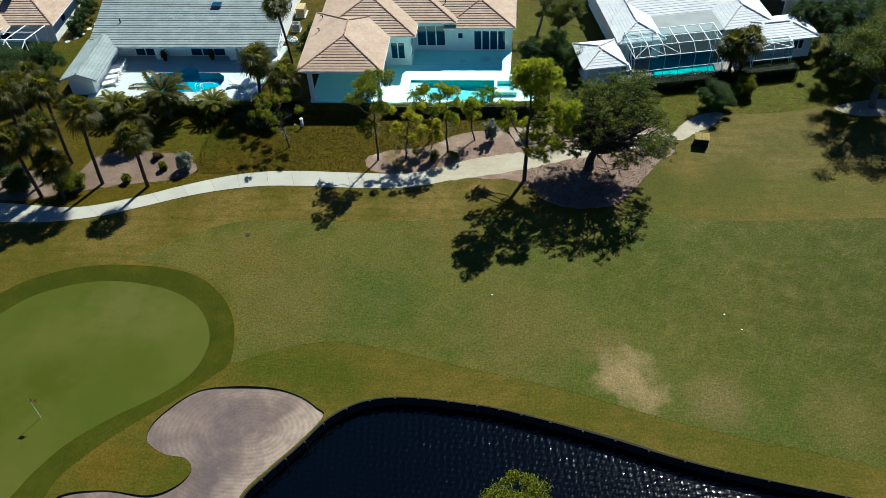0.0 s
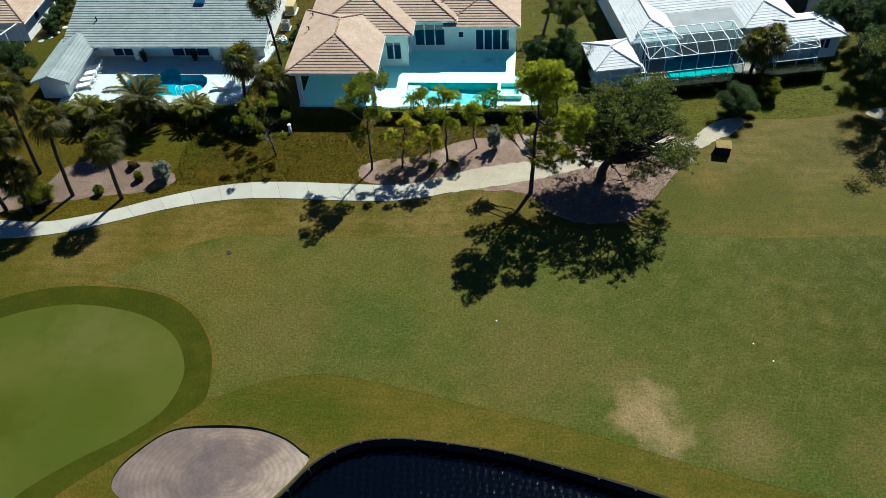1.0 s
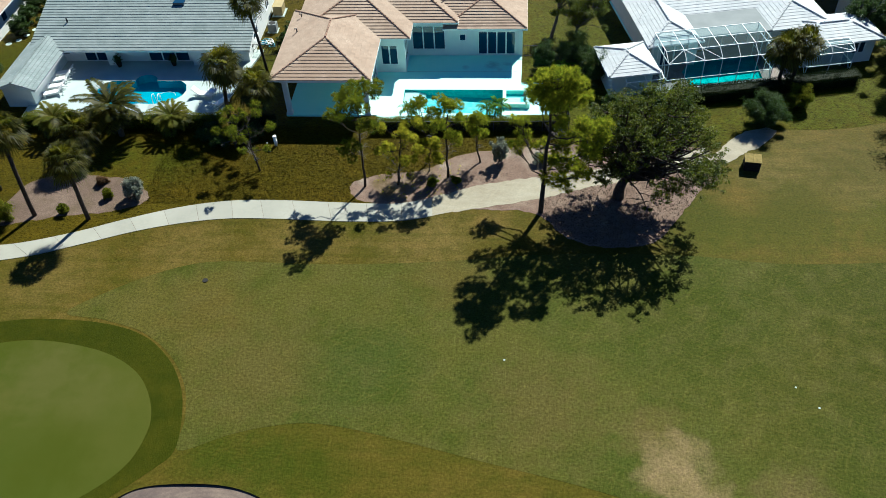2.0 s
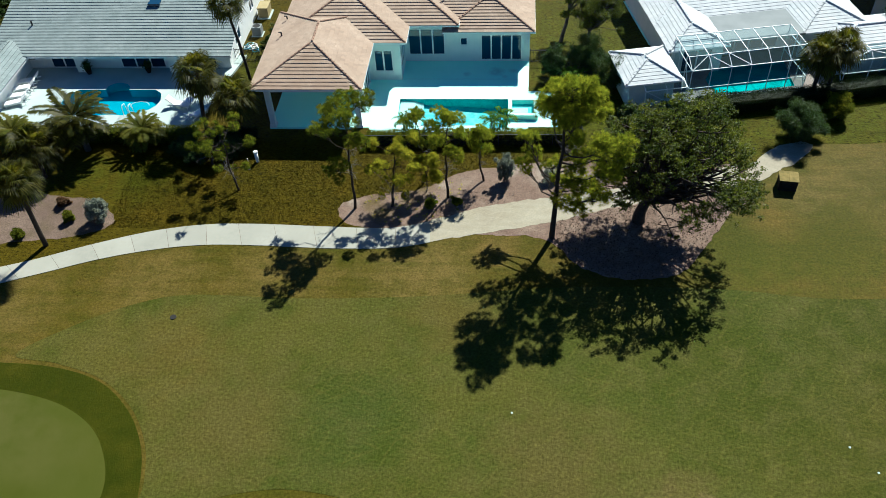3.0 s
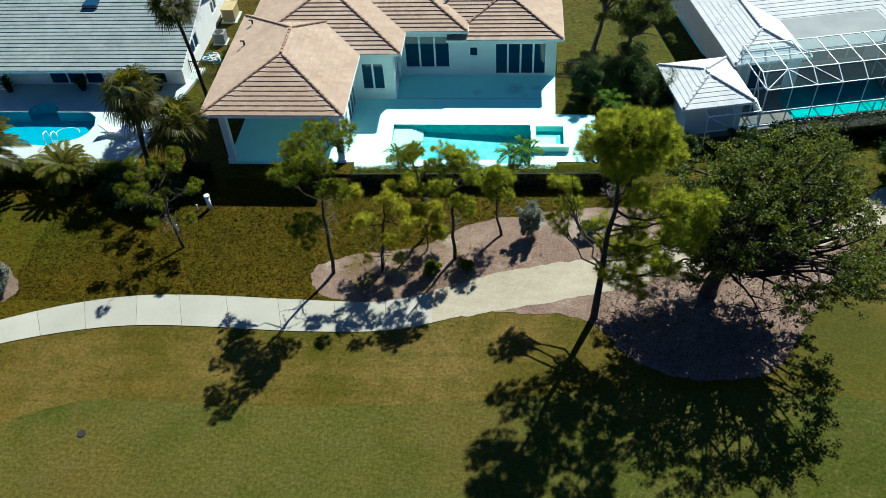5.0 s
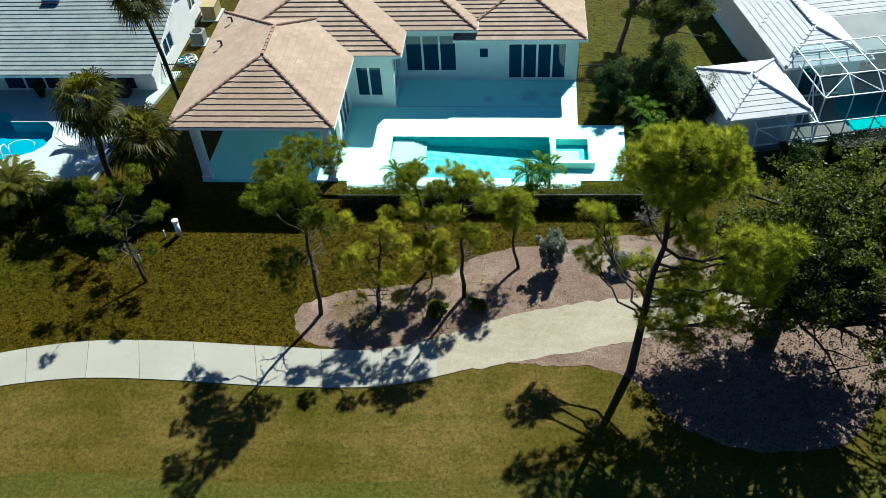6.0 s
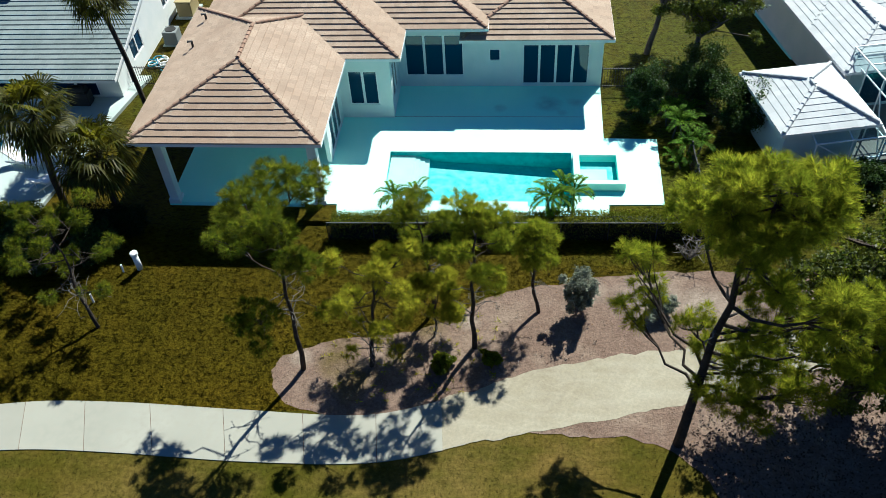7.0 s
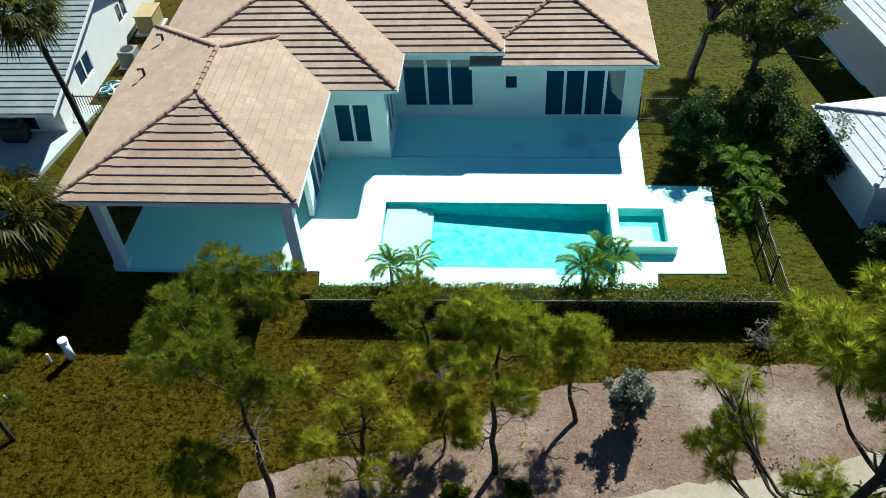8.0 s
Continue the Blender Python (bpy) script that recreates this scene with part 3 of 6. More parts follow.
# ---- pond ----
RIPPLE = 0.025
M_WATER = glassy("pond_water", (0.0005, 0.001, 0.002), 0.11)
M_WATER.node_tree.nodes["Principled BSDF"].inputs["IOR"].default_value = 1.33
STEP = 0.05
gx, gy = np.meshgrid(np.arange(-15.0, 38.0, STEP), np.concatenate([np.arange(18.0, 22.5, 0.3), np.arange(22.5, 32.6, STEP)]), indexing="ij")
wr = np.random.default_rng(77)
gz = np.full(gx.shape, -0.75)
for _ in range(26):
    wave_k, wave_a = 2 * math.pi / wr.uniform(0.17, 0.50), wr.normal(2.0, 1.2)
    gz += RIPPLE / wave_k * np.sin(wave_k * (gx * math.cos(wave_a) + gy * math.sin(wave_a)) + wr.uniform(0, 6.28))
ni, nj = gx.shape
idx = np.arange(ni * nj).reshape(ni, nj)
quads = np.stack([idx[:-1, :-1], idx[1:, :-1], idx[1:, 1:], idx[:-1, 1:]], -1).reshape(-1, 4)
mid = np.stack([(gx[:-1, :-1] + gx[1:, 1:]) / 2, (gy[:-1, :-1] + gy[1:, 1:]) / 2], -1).reshape(-1, 2)
wet = np.zeros(len(mid), bool)
for off in ((0, 0), (0.12, 0), (-0.12, 0), (0, 0.12), (0, -0.12)):
    wet |= within(mid + off, BANK)
quads = quads[wet]
used, quads = np.unique(quads, return_inverse=True)
water_me = leaf_mesh("water", np.stack([gx, gy, gz], -1).reshape(-1, 3)[used], quads.reshape(-1, 4), M_WATER)
water_me.polygons.foreach_set("use_smooth", [True] * len(water_me.polygons))
tagged(new("water", water_me), "dark rippled pond water glinting in the sun", "water", kind="structure")
wall_bm = bmesh.new()
n = len(BANK)
for i in range(n):
    a, b = BANK[i], BANK[(i + 1) % n]
    ia, ib = a + (a - Vector((8, 25))).normalized() * 0.16, b + (b - Vector((8, 25))).normalized() * 0.16
    quad = [wall_bm.verts.new((*p, z)) for p, z in ((a, -1.0), (b, -1.0), (b, 0.07), (a, 0.07), (ia, 0.07), (ib, 0.07), (ia, -0.02), (ib, -0.02))]
    wall_bm.faces.new(quad[:4])
    wall_bm.faces.new((quad[3], quad[2], quad[5], quad[4]))
    wall_bm.faces.new((quad[4], quad[5], quad[7], quad[6]))
pond_wall = tagged(part("pond_wall", wall_bm, M_TIMBER), "dark timber retaining wall round the pond", "retaining wall", kind="structure")
post_bm = boxed(-0.07, 0.07, -0.07, 0.07, -0.9, 0.09, 0.015)
post_me = bpy.data.meshes.new("post")
post_bm.to_mesh(post_me)
post_me.materials.append(M_TIMBER)
gone = 0.0
for a, b in zip(BANK, BANK[1:]):
    gone += (b - a).length
    if gone > 1.6 and a.y > 23:
        gone = 0.0
        side = (a - Vector((8, 25))).normalized() * -0.07
        post = new("post", post_me)
        post.parent = pond_wall
        post.location = (a.x + side.x, a.y + side.y, 0)
        post.rotation_euler.z = math.atan2((b - a).y, (b - a).x)

# ---- cart path ----
P_LOW = [(-46, 48.6), (-41.85, 48.75), (-37.7, 48.88), (-33.7, 49.6), (-29.9, 51.0), (-26.2, 52.5), (-22.7, 53.5), (-19.4, 54.0), (-15.6, 54.02), (-11.5, 53.88), (-7.3, 54.0), (-4.7, 54.6)]
P_UP = [(-47, 51.0), (-43.0, 51.2), (-39.2, 50.92), (-35.4, 50.85), (-31.1, 52.15), (-27.2, 53.85), (-23.5, 55.22), (-20.0, 55.95), (-16.4, 56.08), (-12.1, 55.94), (-7.6, 55.88), (-4.9, 56.6)]
low, up = smooth_loop(P_LOW, 8, False), smooth_loop(P_UP, 8, False)
bm = bmesh.new()
rows = [(bm.verts.new((*a, 0.02)), bm.verts.new((*b, 0.02))) for a, b in zip(low, up)]
for (a, b), (c, d) in zip(rows, rows[1:]):
    bm.faces.new((a, c, d, b))
cart_path = tagged(part("cart_path", bm, M_MULCH), "pale concrete cart path in jointed slabs across the grass", "path", kind="structure")
S_LOW = [(-4.7, 54.6), (-2.1, 55.25), (0.0, 55.9), (2.4, 56.5), (5.5, 57.5), (8.6, 58.6), (11.8, 59.6), (14.5, 60.2), (16.4, 61.2)]
S_UP = [(-4.9, 56.6), (-2.4, 57.7), (-0.2, 58.4), (2.5, 59.0), (5.6, 59.6), (8.8, 60.5), (12.0, 61.6), (14.3, 62.3), (15.9, 62.9)]
shell = ragged(smooth_loop(S_LOW, 6, False), 0.3, 0.07, 5, False) + ragged(smooth_loop(S_UP, 6, False), 0.3, 0.10, 6, False)[::-1]
patch("shell_path", shell, 0.024, M_SHELL, label="worn sandy shell track joining the concrete path", category="path")
slabs = list(zip(low, up))
M_JOINT = 0.011
length, last = 0.0, 0
for i in range(1, len(slabs)):
    length += ((slabs[i][0] + slabs[i][1]) / 2 - (slabs[i - 1][0] + slabs[i - 1][1]) / 2).length
    if length > 2.25 or i == len(slabs) - 1:
        bm = bmesh.new()
        chain = slabs[last:i + 1]
        a0, b0 = chain[0]
        d = (chain[-1][0] - a0).normalized() * M_JOINT
        chain = [(a0 + d, b0 + d)] + chain[1:-1] + [(chain[-1][0] - d, chain[-1][1] - d)]
        loop = [p for p, _ in chain] + [q for _, q in chain[::-1]]
        top = [bm.verts.new((*p, 0.034)) for p in loop]
        bot = [bm.verts.new((*p, 0.0)) for p in loop]
        bm.faces.new(top)
        for k in range(len(loop)):
            bm.faces.new((bot[k], bot[(k + 1) % len(loop)], top[(k + 1) % len(loop)], top[k]))
        part("slab", bm, M_PATH, cart_path)
        length, last = 0.0, i


# ---- roofs and walls ----
def plane_tiles(bm, origin, u, v, length, depth, rise, left, right, course=0.33, tile=0.30, lift=0.045, rng=None):
    """Courses of tiles on a roof plane. u along the eave, v inwards, left and right: how far each end draws in per metre inwards."""
    rng = rng or random.Random(3)
    k = max(1, round(depth * math.hypot(1, rise) / course))
    step = depth / k
    o, up3 = Vector(origin), Vector((0, 0, 1))
    for i in range(k):
        v0, v1 = i * step - (0.04 if i == 0 else 0), (i + 1) * step + 0.02
        a0, b0 = left * v0, length - right * v0
        a1, b1 = left * v1, length - right * v1
        if b0 - a0 < 0.05:
            continue
        shift = (i % 2) * tile / 2
        cuts = [a0] + [shift + j * tile for j in range(int(length / tile) + 2) if a0 + 0.08 < shift + j * tile < b0 - 0.08] + [b0]
        for c0, c1 in zip(cuts, cuts[1:]):
            t0, t1 = min(max(c0, a1), b1), min(max(c1, a1), b1)
            if b1 < a1:
                t0 = t1 = (a0 + b0) / 2
            j = lift + rng.uniform(-0.003, 0.004)
            g = 0.003
            q = [o + u * (c0 + g) + v * v0 + up3 * (rise * v0 + j), o + u * (c1 - g) + v * v0 + up3 * (rise * v0 + j),
                 o + u * t1 + v * v1 + up3 * (rise * v1 + 0.008), o + u * t0 + v * v1 + up3 * (rise * v1 + 0.008),
                 o + u * (c0 + g) + v * v0 + up3 * (rise * v0 - 0.01), o + u * (c1 - g) + v * v0 + up3 * (rise * v0 - 0.01)]
            w = [bm.verts.new(p) for p in q]
            if (q[2] - q[3]).length > 0.02:
                bm.faces.new((w[0], w[1], w[2], w[3]))
            else:
                bm.faces.new((w[0], w[1], w[2]))
            bm.faces.new((w[4], w[5], w[1], w[0]))


def caps(bm, a, b, size=0.36, r=0.085):
    """Overlapping ridge tiles from a up to b."""
    a, b = Vector(a), Vector(b)
    k = max(1, int((b - a).length / size))
    d = (b - a).normalized()
    side = d.cross(Vector((0, 0, 1))).normalized()
    upn = side.cross(d)
    for i in range(k):
        p, q = a + d * (i * size), a + d * ((i + 1) * size + 0.05)
        ring = []
        for c, rr, lift in ((p, r * 1.12, 0.055), (q, r * 0.9, 0.03)):
            ring.append([bm.verts.new(c + side * (rr * math.cos(t)) + upn * (rr * 0.8 * math.sin(t) + lift)) for t in (0, 0.8, math.pi / 2, math.pi - 0.8, math.pi)])
        for m in range(4):
            bm.faces.new((ring[0][m], ring[0][m + 1], ring[1][m + 1], ring[1][m]))
        bm.faces.new(ring[0][::-1])
        bm.faces.new(ring[1])


def hip_roof(root, x0, x1, y0, y1, z, rise, mat, capmat, course=0.33, tile=0.30, faces="swen", world=True, fascia=True, lift=0.065, hips=True):
    """A hipped roof over a rectangle, with tiled planes, ridge tiles, soffit and fascia."""
    w, d = x1 - x0, y1 - y0
    h = min(w, d) / 2
    if d >= w:
        ra, rb = Vector(((x0 + x1) / 2, y0 + h, z + rise * h)), Vector(((x0 + x1) / 2, y1 - h, z + rise * h))
    else:
        ra, rb = Vector((x0 + h, (y0 + y1) / 2, z + rise * h)), Vector((x1 - h, (y0 + y1) / 2, z + rise * h))
    X, Y = Vector((1, 0, 0)), Vector((0, 1, 0))
    sides = {"s": ((x0, y0, z), X, Y, w), "e": ((x1, y0, z), Y, -X, d), "n": ((x1, y1, z), -X, -Y, w), "w": ((x0, y1, z), -Y, X, d)}
    for s in faces:
        o, u, v, length = sides[s]
        bm = bmesh.new()
        plane_tiles(bm, o, u, v, length, h, rise, 1.0, 1.0, course, tile, lift if s in "sw" else 0.5 * lift)
        tagged(part("roof_tiles", bm, mat, root, world=world), kind="stuff")
    corner = [Vector((x0, y0, z)), Vector((x1, y0, z)), Vector((x1, y1, z)), Vector((x0, y1, z))]
    ends = [ra, ra, rb, rb] if d >= w else [ra, rb, rb, ra]
    bm = bmesh.new()
    vs = [bm.verts.new(c - Vector((0, 0, 0.015))) for c in corner] + [bm.verts.new(ra - Vector((0, 0, 0.015))), bm.verts.new(rb - Vector((0, 0, 0.015)))]
    if d >= w:
        for f in ((0, 1, 4), (1, 2, 5, 4), (2, 3, 5), (3, 0, 4, 5)):
            bm.faces.new([vs[i] for i in f])
    else:
        for f in ((0, 1, 5, 4), (1, 2, 5), (2, 3, 4, 5), (3, 0, 4)):
            bm.faces.new([vs[i] for i in f])
    bm.faces.new([vs[i] for i in (3, 2, 1, 0)])
    part("roof", bm, mat, root, world=world)
    if hips:
        bm = bmesh.new()
        for c, e in zip(corner, ends):
            caps(bm, c + (e - c).normalized() * 0.1, e)
        if (ra - rb).length > 0.3:
            caps(bm, ra, rb)
        tagged(part("ridge_tiles", bm, capmat, root, world=world), kind="stuff")
    if fascia:
        bm = bmesh.new()
        t = 0.05
        box(bm, x0 - t, x1 + t, y0 - t, y0, z - 0.13, z + 0.01)
        box(bm, x0 - t, x1 + t, y1, y1 + t, z - 0.13, z + 0.01)
        box(bm, x0 - t, x0, y0, y1, z - 0.13, z + 0.01)
        box(bm, x1, x1 + t, y0, y1, z - 0.13, z + 0.01)
        part("fascia", bm, M_TRIM, root, world=world)
        part("soffit", boxed(x0, x1, y0, y1, z - 0.12, z - 0.09), M_TRIM, root, world=world)


def wall(root, axis, at, a, b, z0, z1, holes=(), thick=0.2, mat=None, world=True, name="wall"):
    """A wall along x (axis 'x', at y) or y, from a to b, with rectangular openings (a, b, z0, z1)."""
    bm = bmesh.new()
    us = sorted({a, b, *[v for h in holes for v in h[:2]]})
    zs = sorted({z0, z1, *[min(max(v, z0), z1) for h in holes for v in h[2:]]})
    made = {}

    def vert(i, k, side):
        if (i, k, side) not in made:
            d = at + thick * side
            made[i, k, side] = bm.verts.new((us[i], d, zs[k]) if axis == "x" else (d, us[i], zs[k]))
        return made[i, k, side]

    def solid(i, k):
        if not (0 <= i < len(us) - 1 and 0 <= k < len(zs) - 1):
            return False
        cu, cz = (us[i] + us[i + 1]) / 2, (zs[k] + zs[k + 1]) / 2
        return not any(h[0] < cu < h[1] and h[2] < cz < h[3] for h in holes)
    for i in range(len(us) - 1):
        for k in range(len(zs) - 1):
            if not solid(i, k):
                continue
            for s in (0, 1):
                bm.faces.new([vert(i, k, s), vert(i + 1, k, s), vert(i + 1, k + 1, s), vert(i, k + 1, s)])
            for ni, nk, e in ((i - 1, k, ((i, k), (i, k + 1))), (i + 1, k, ((i + 1, k), (i + 1, k + 1))), (i, k - 1, ((i, k), (i + 1, k))), (i, k + 1, ((i, k + 1), (i + 1, k + 1)))):
                if not solid(ni, nk):
                    p, q = e
                    bm.faces.new([vert(*p, 0), vert(*q, 0), vert(*q, 1), vert(*p, 1)])
    bmesh.ops.recalc_face_normals(bm, faces=bm.faces)
    return part(name, bm, mat or M_WALL, root, world=world)


def glazing(root, axis, at, a, b, z0, z1, panes=2, name="sliding_door", inset=0.08, fr=0.06, label="", world=True):
    """A framed glazed opening: frame, then one pane object for each light."""
    def put(bm, p, q, lo, hi, d0, d1):
        if axis == "x":
            box(bm, p, q, at + d0, at + d1, lo, hi)
        else:
            box(bm, at + d0, at + d1, p, q, lo, hi)
        return bm
    step = (b - a) / panes
    lights = [(a + i * step + fr, a + (i + 1) * step - fr, z0 + fr, z1 - fr) for i in range(panes)]
    frame_ob = wall(root, axis, at + inset - 0.05, a, b, z0, z1, lights, 0.1, M_TRIM, world, name)
    tagged(frame_ob, label)
    for i in range(panes):
        part("pane", put(bmesh.new(), a + i * step + fr, a + (i + 1) * step - fr, z0 + fr, z1 - fr, inset - 0.008, inset + 0.008), M_GLASS, frame_ob, world=world)
    return frame_ob


# ---- tan-roofed house ----
EZ, CZ, RISE = 3.87, 3.4, 0.354
house = thing("house", "white stucco house with tan tiled hip roofs and a covered lanai", "house", (-8, 76, 0))
hip_roof(house, -18.7, -10.4, 66.2, 77.4, EZ, RISE, M_TILE, M_CAP, faces="swen")
hip_roof(house, -18.1, -7.85, 72.6, 96.0, EZ, RISE, M_TILE, M_CAP)
hip_roof(house, -16.0, -3.9, 75.2, 98.0, EZ, RISE, M_TILE, M_CAP)
hip_roof(house, -5.2, 2.1, 74.95, 100.0, CZ, RISE, M_TILE, M_CAP)
# the link roof between the two wings: one slope level with the east wing's, falling away behind
slope = bmesh.new()
plane_tiles(slope, (-9.0, 74.95, CZ - 0.035), Vector((1, 0, 0)), Vector((0, 1, 0)), 7.35, 3.65, RISE, 0.0, 0.0, lift=0.065)
bmesh.ops.delete(slope, geom=[v for v in slope.verts if v.co.x < -4.9 and v.co.y < 76.6], context="VERTS")
tagged(part("roof_tiles", slope, M_TILE, house), kind="stuff")
wedge = bmesh.new()
ends = [[wedge.verts.new((x, y, z)) for y, z in ((76.65, CZ + RISE * 1.7 - 0.05), (78.63, CZ + RISE * 3.68 - 0.05), (80.6, CZ + RISE * 1.7 - 0.05))] for x in (-8.9, -1.7)]
for i in range(3):
    wedge.faces.new((ends[0][i], ends[0][(i + 1) % 3], ends[1][(i + 1) % 3], ends[1][i]))
wedge.faces.new(ends[0][::-1])
wedge.faces.new(ends[1])
part("roof", wedge, M_TILE, house)
WB = (-8.1, -5.15, 0.8, 3.15)
WC = (-2.2, 1.1, 0.3, 2.6)
WS = (-3.88, -3.3, 1.65, 2.35)
wall(house, "x", 75.9, -8.45, -3.9, 0.0, 3.75, [WB])
wall(house, "x", 75.9, -3.9, 1.75, 0.0, 3.08, [WS, WC])
glazing(house, "x", 75.9, *WB, panes=3, name="picture_window")
glazing(house, "x", 75.9, *WC, panes=4, name="sliding_door")
glazing(house, "x", 75.9, *WS, panes=1, name="small_window")
WA = (-10.55, -9.1, 0.95, 2.85)
wall(house, "x", 73.15, -11.2, -8.45, 0.0, 3.7, [WA])
glazing(house, "x", 73.15, *WA, panes=2, name="window")
WM = (73.7, 75.2, 0.9, 2.85)
wall(house, "y", -8.65, 73.35, 75.9, 0.0, 3.7, [WM])
glazing(house, "y", -8.65, *WM, panes=2, name="window", inset=0.14)
WL = (70.2, 72.6, 0.3, 2.6)
wall(house, "y", -11.2, 69.6, 73.15, 0.0, 3.7, [WL])
glazing(house, "y", -11.2, *WL, panes=3, name="sliding_door", inset=0.14)
wall(house, "x", 72.2, -17.9, -11.2, 0.0, 3.7)
wall(house, "y", -18.0, 72.2, 96, 0.0, 3.7)
wall(house, "y", 1.55, 76.1, 96, 0.0, 3.05)
for cx in (-17.65, -11.0):
    bm = boxed(cx - 0.2, cx + 0.2, 66.7, 67.1, 0.15, 3.75, 0.015)
    box(bm, cx - 0.26, cx + 0.26, 66.64, 67.16, 0.15, 0.4, 0.01)
    part("column", bm, M_WALL, house)
for vx, vy, vz in ((-17.6, 73.0, 4.2), (-17.7, 75.6, 4.15), (-5.2, 78.2, 4.5)):
    part("vent_pipe", tube(bmesh.new(), [(vx, vy, vz), (vx, vy, vz + 0.4), (vx - 0.15, vy - 0.12, vz + 0.45)], [0.06, 0.06, 0.06], 8), M_METAL_BLACK, house)
part("beam", boxed(-18.0, -10.8, 66.75, 67.05, 3.3, 3.72), M_TRIM, house)
DECK = [Vector(p) for p in ((-17.95, 66.7), (-10.3, 66.7), (-10.2, 66.0), (1.55, 66.1), (1.6, 66.85), (3.95, 66.9), (4.1, 71.5), (1.65, 71.55), (1.75, 76.4), (-8.5, 76.4), (-8.5, 73.4), (-11.1, 73.4), (-17.95, 73.4))]
patch("pool_deck", DECK, 0.2, M_DECK, holes=[POOL], skirt=0.25, label="bright white concrete pool deck", category="pool deck")


part("joint", boxed(-10.9, 1.5, 73.225, 73.25, 0.19, 0.2025), M_FLATROOF, bpy.data.objects["pool_deck"], "thin dark joint line")


def pool_basin(root, loop, z0, z1, mat):
    bm = bmesh.new()
    lo = [bm.verts.new((*p[:2], z0)) for p in loop]
    hi = [bm.verts.new((*p[:2], z1)) for p in loop]
    bm.faces.new(lo)
    for i in range(len(loop)):
        j = (i + 1) % len(loop)
        bm.faces.new((lo[i], lo[j], hi[j], hi[i]))
    return part("basin", bm, mat, root)


M_POOLWATER = bpy.data.materials.new("pool_water")
M_POOLWATER.use_nodes = True
pn, pl = M_POOLWATER.node_tree.nodes, M_POOLWATER.node_tree.links
pn.remove(pn["Principled BSDF"])
pglass = pn.new("ShaderNodeBsdfGlossy")
pglass.inputs["Roughness"].default_value = 0.05
ptrans = pn.new("ShaderNodeBsdfTransparent")
ptrans.inputs["Color"].default_value = (0.72, 0.95, 0.97, 1)
pmix = pn.new("ShaderNodeMixShader")
pfres = pn.new("ShaderNodeFresnel")
pfres.inputs["IOR"].default_value = 1.33
pl.new(pfres.outputs[0], pmix.inputs[0])
pl.new(ptrans.outputs[0], pmix.inputs[1])
pl.new(pglass.outputs[0], pmix.inputs[2])
pl.new(pmix.outputs[0], pn["Material Output"].inputs["Surface"])
pwave = pn.new("ShaderNodeTexNoise")
pwave.inputs["Scale"].default_value = 2.5
pb = pn.new("ShaderNodeBump")
pb.inputs["Strength"].default_value, pb.inputs["Distance"].default_value = 0.35, 0.06
pl.new(pwave.outputs["Fac"], pb.inputs["Height"])
pl.new(pb.outputs[0], pglass.inputs["Normal"])

pool = thing("swimming_pool", "rectangular turquoise swimming pool with pale entry steps", "pool", (-4, 68.5, 0))
bm = bmesh.new()
fall = lambda x: -0.28 - 0.064 * max(0.0, x + 7.2)
lo = [bm.verts.new((*p, fall(p.x))) for p in POOL]
hi = [bm.verts.new((*p, 0.195)) for p in POOL]
bm.faces.new(lo)
for i in range(len(POOL)):
    j = (i + 1) % len(POOL)
    bm.faces.new((lo[i], lo[j], hi[j], hi[i]))
part("basin", bm, M_POOLIN, pool)
for k in range(4):
    part("step", boxed(-8.3, -7.15 + 0.22 * k, 67.02, 70.43, -0.5, -0.02 - 0.06 * k), M_POOLSTEP, pool)
bm = bmesh.new()
bm.faces.new([bm.verts.new((*p[:2], 0.08)) for p in POOL])
wsurf = part("water", bm, M_POOLWATER, pool)
wsurf.visible_shadow = False
spa = thing("spa", "raised white spa beside the swimming pool", "spa", (1.2, 69, 0.2))
bm = bmesh.new()
for b in ((0.12, 2.35, 67.75, 68.0), (0.12, 2.35, 69.75, 69.95), (0.12, 0.4, 68.0, 69.75), (2.05, 2.35, 68.0, 69.75)):
    box(bm, *b, 0.2, 0.62)
part("surround", bm, M_DECK, spa)
part("basin", boxed(0.4, 2.05, 68.0, 69.75, 0.2, 0.22), M_POOLIN, spa)
part("bench", boxed(0.42, 1.6, 68.02, 69.0, 0.22, 0.4), M_POOLSTEP, spa)
bm = bmesh.new()
bm.faces.new([bm.verts.new((*p, 0.5)) for p in ((0.4, 68.0), (2.05, 68.0), (2.05, 69.75), (0.4, 69.75))])
ws = part("water", bm, M_POOLWATER, spa)
ws.visible_shadow = False

# ---- grey-roofed house ----
grey = thing("house", "long white house with a grey tiled gable roof", "house", (-32, 76, 0))


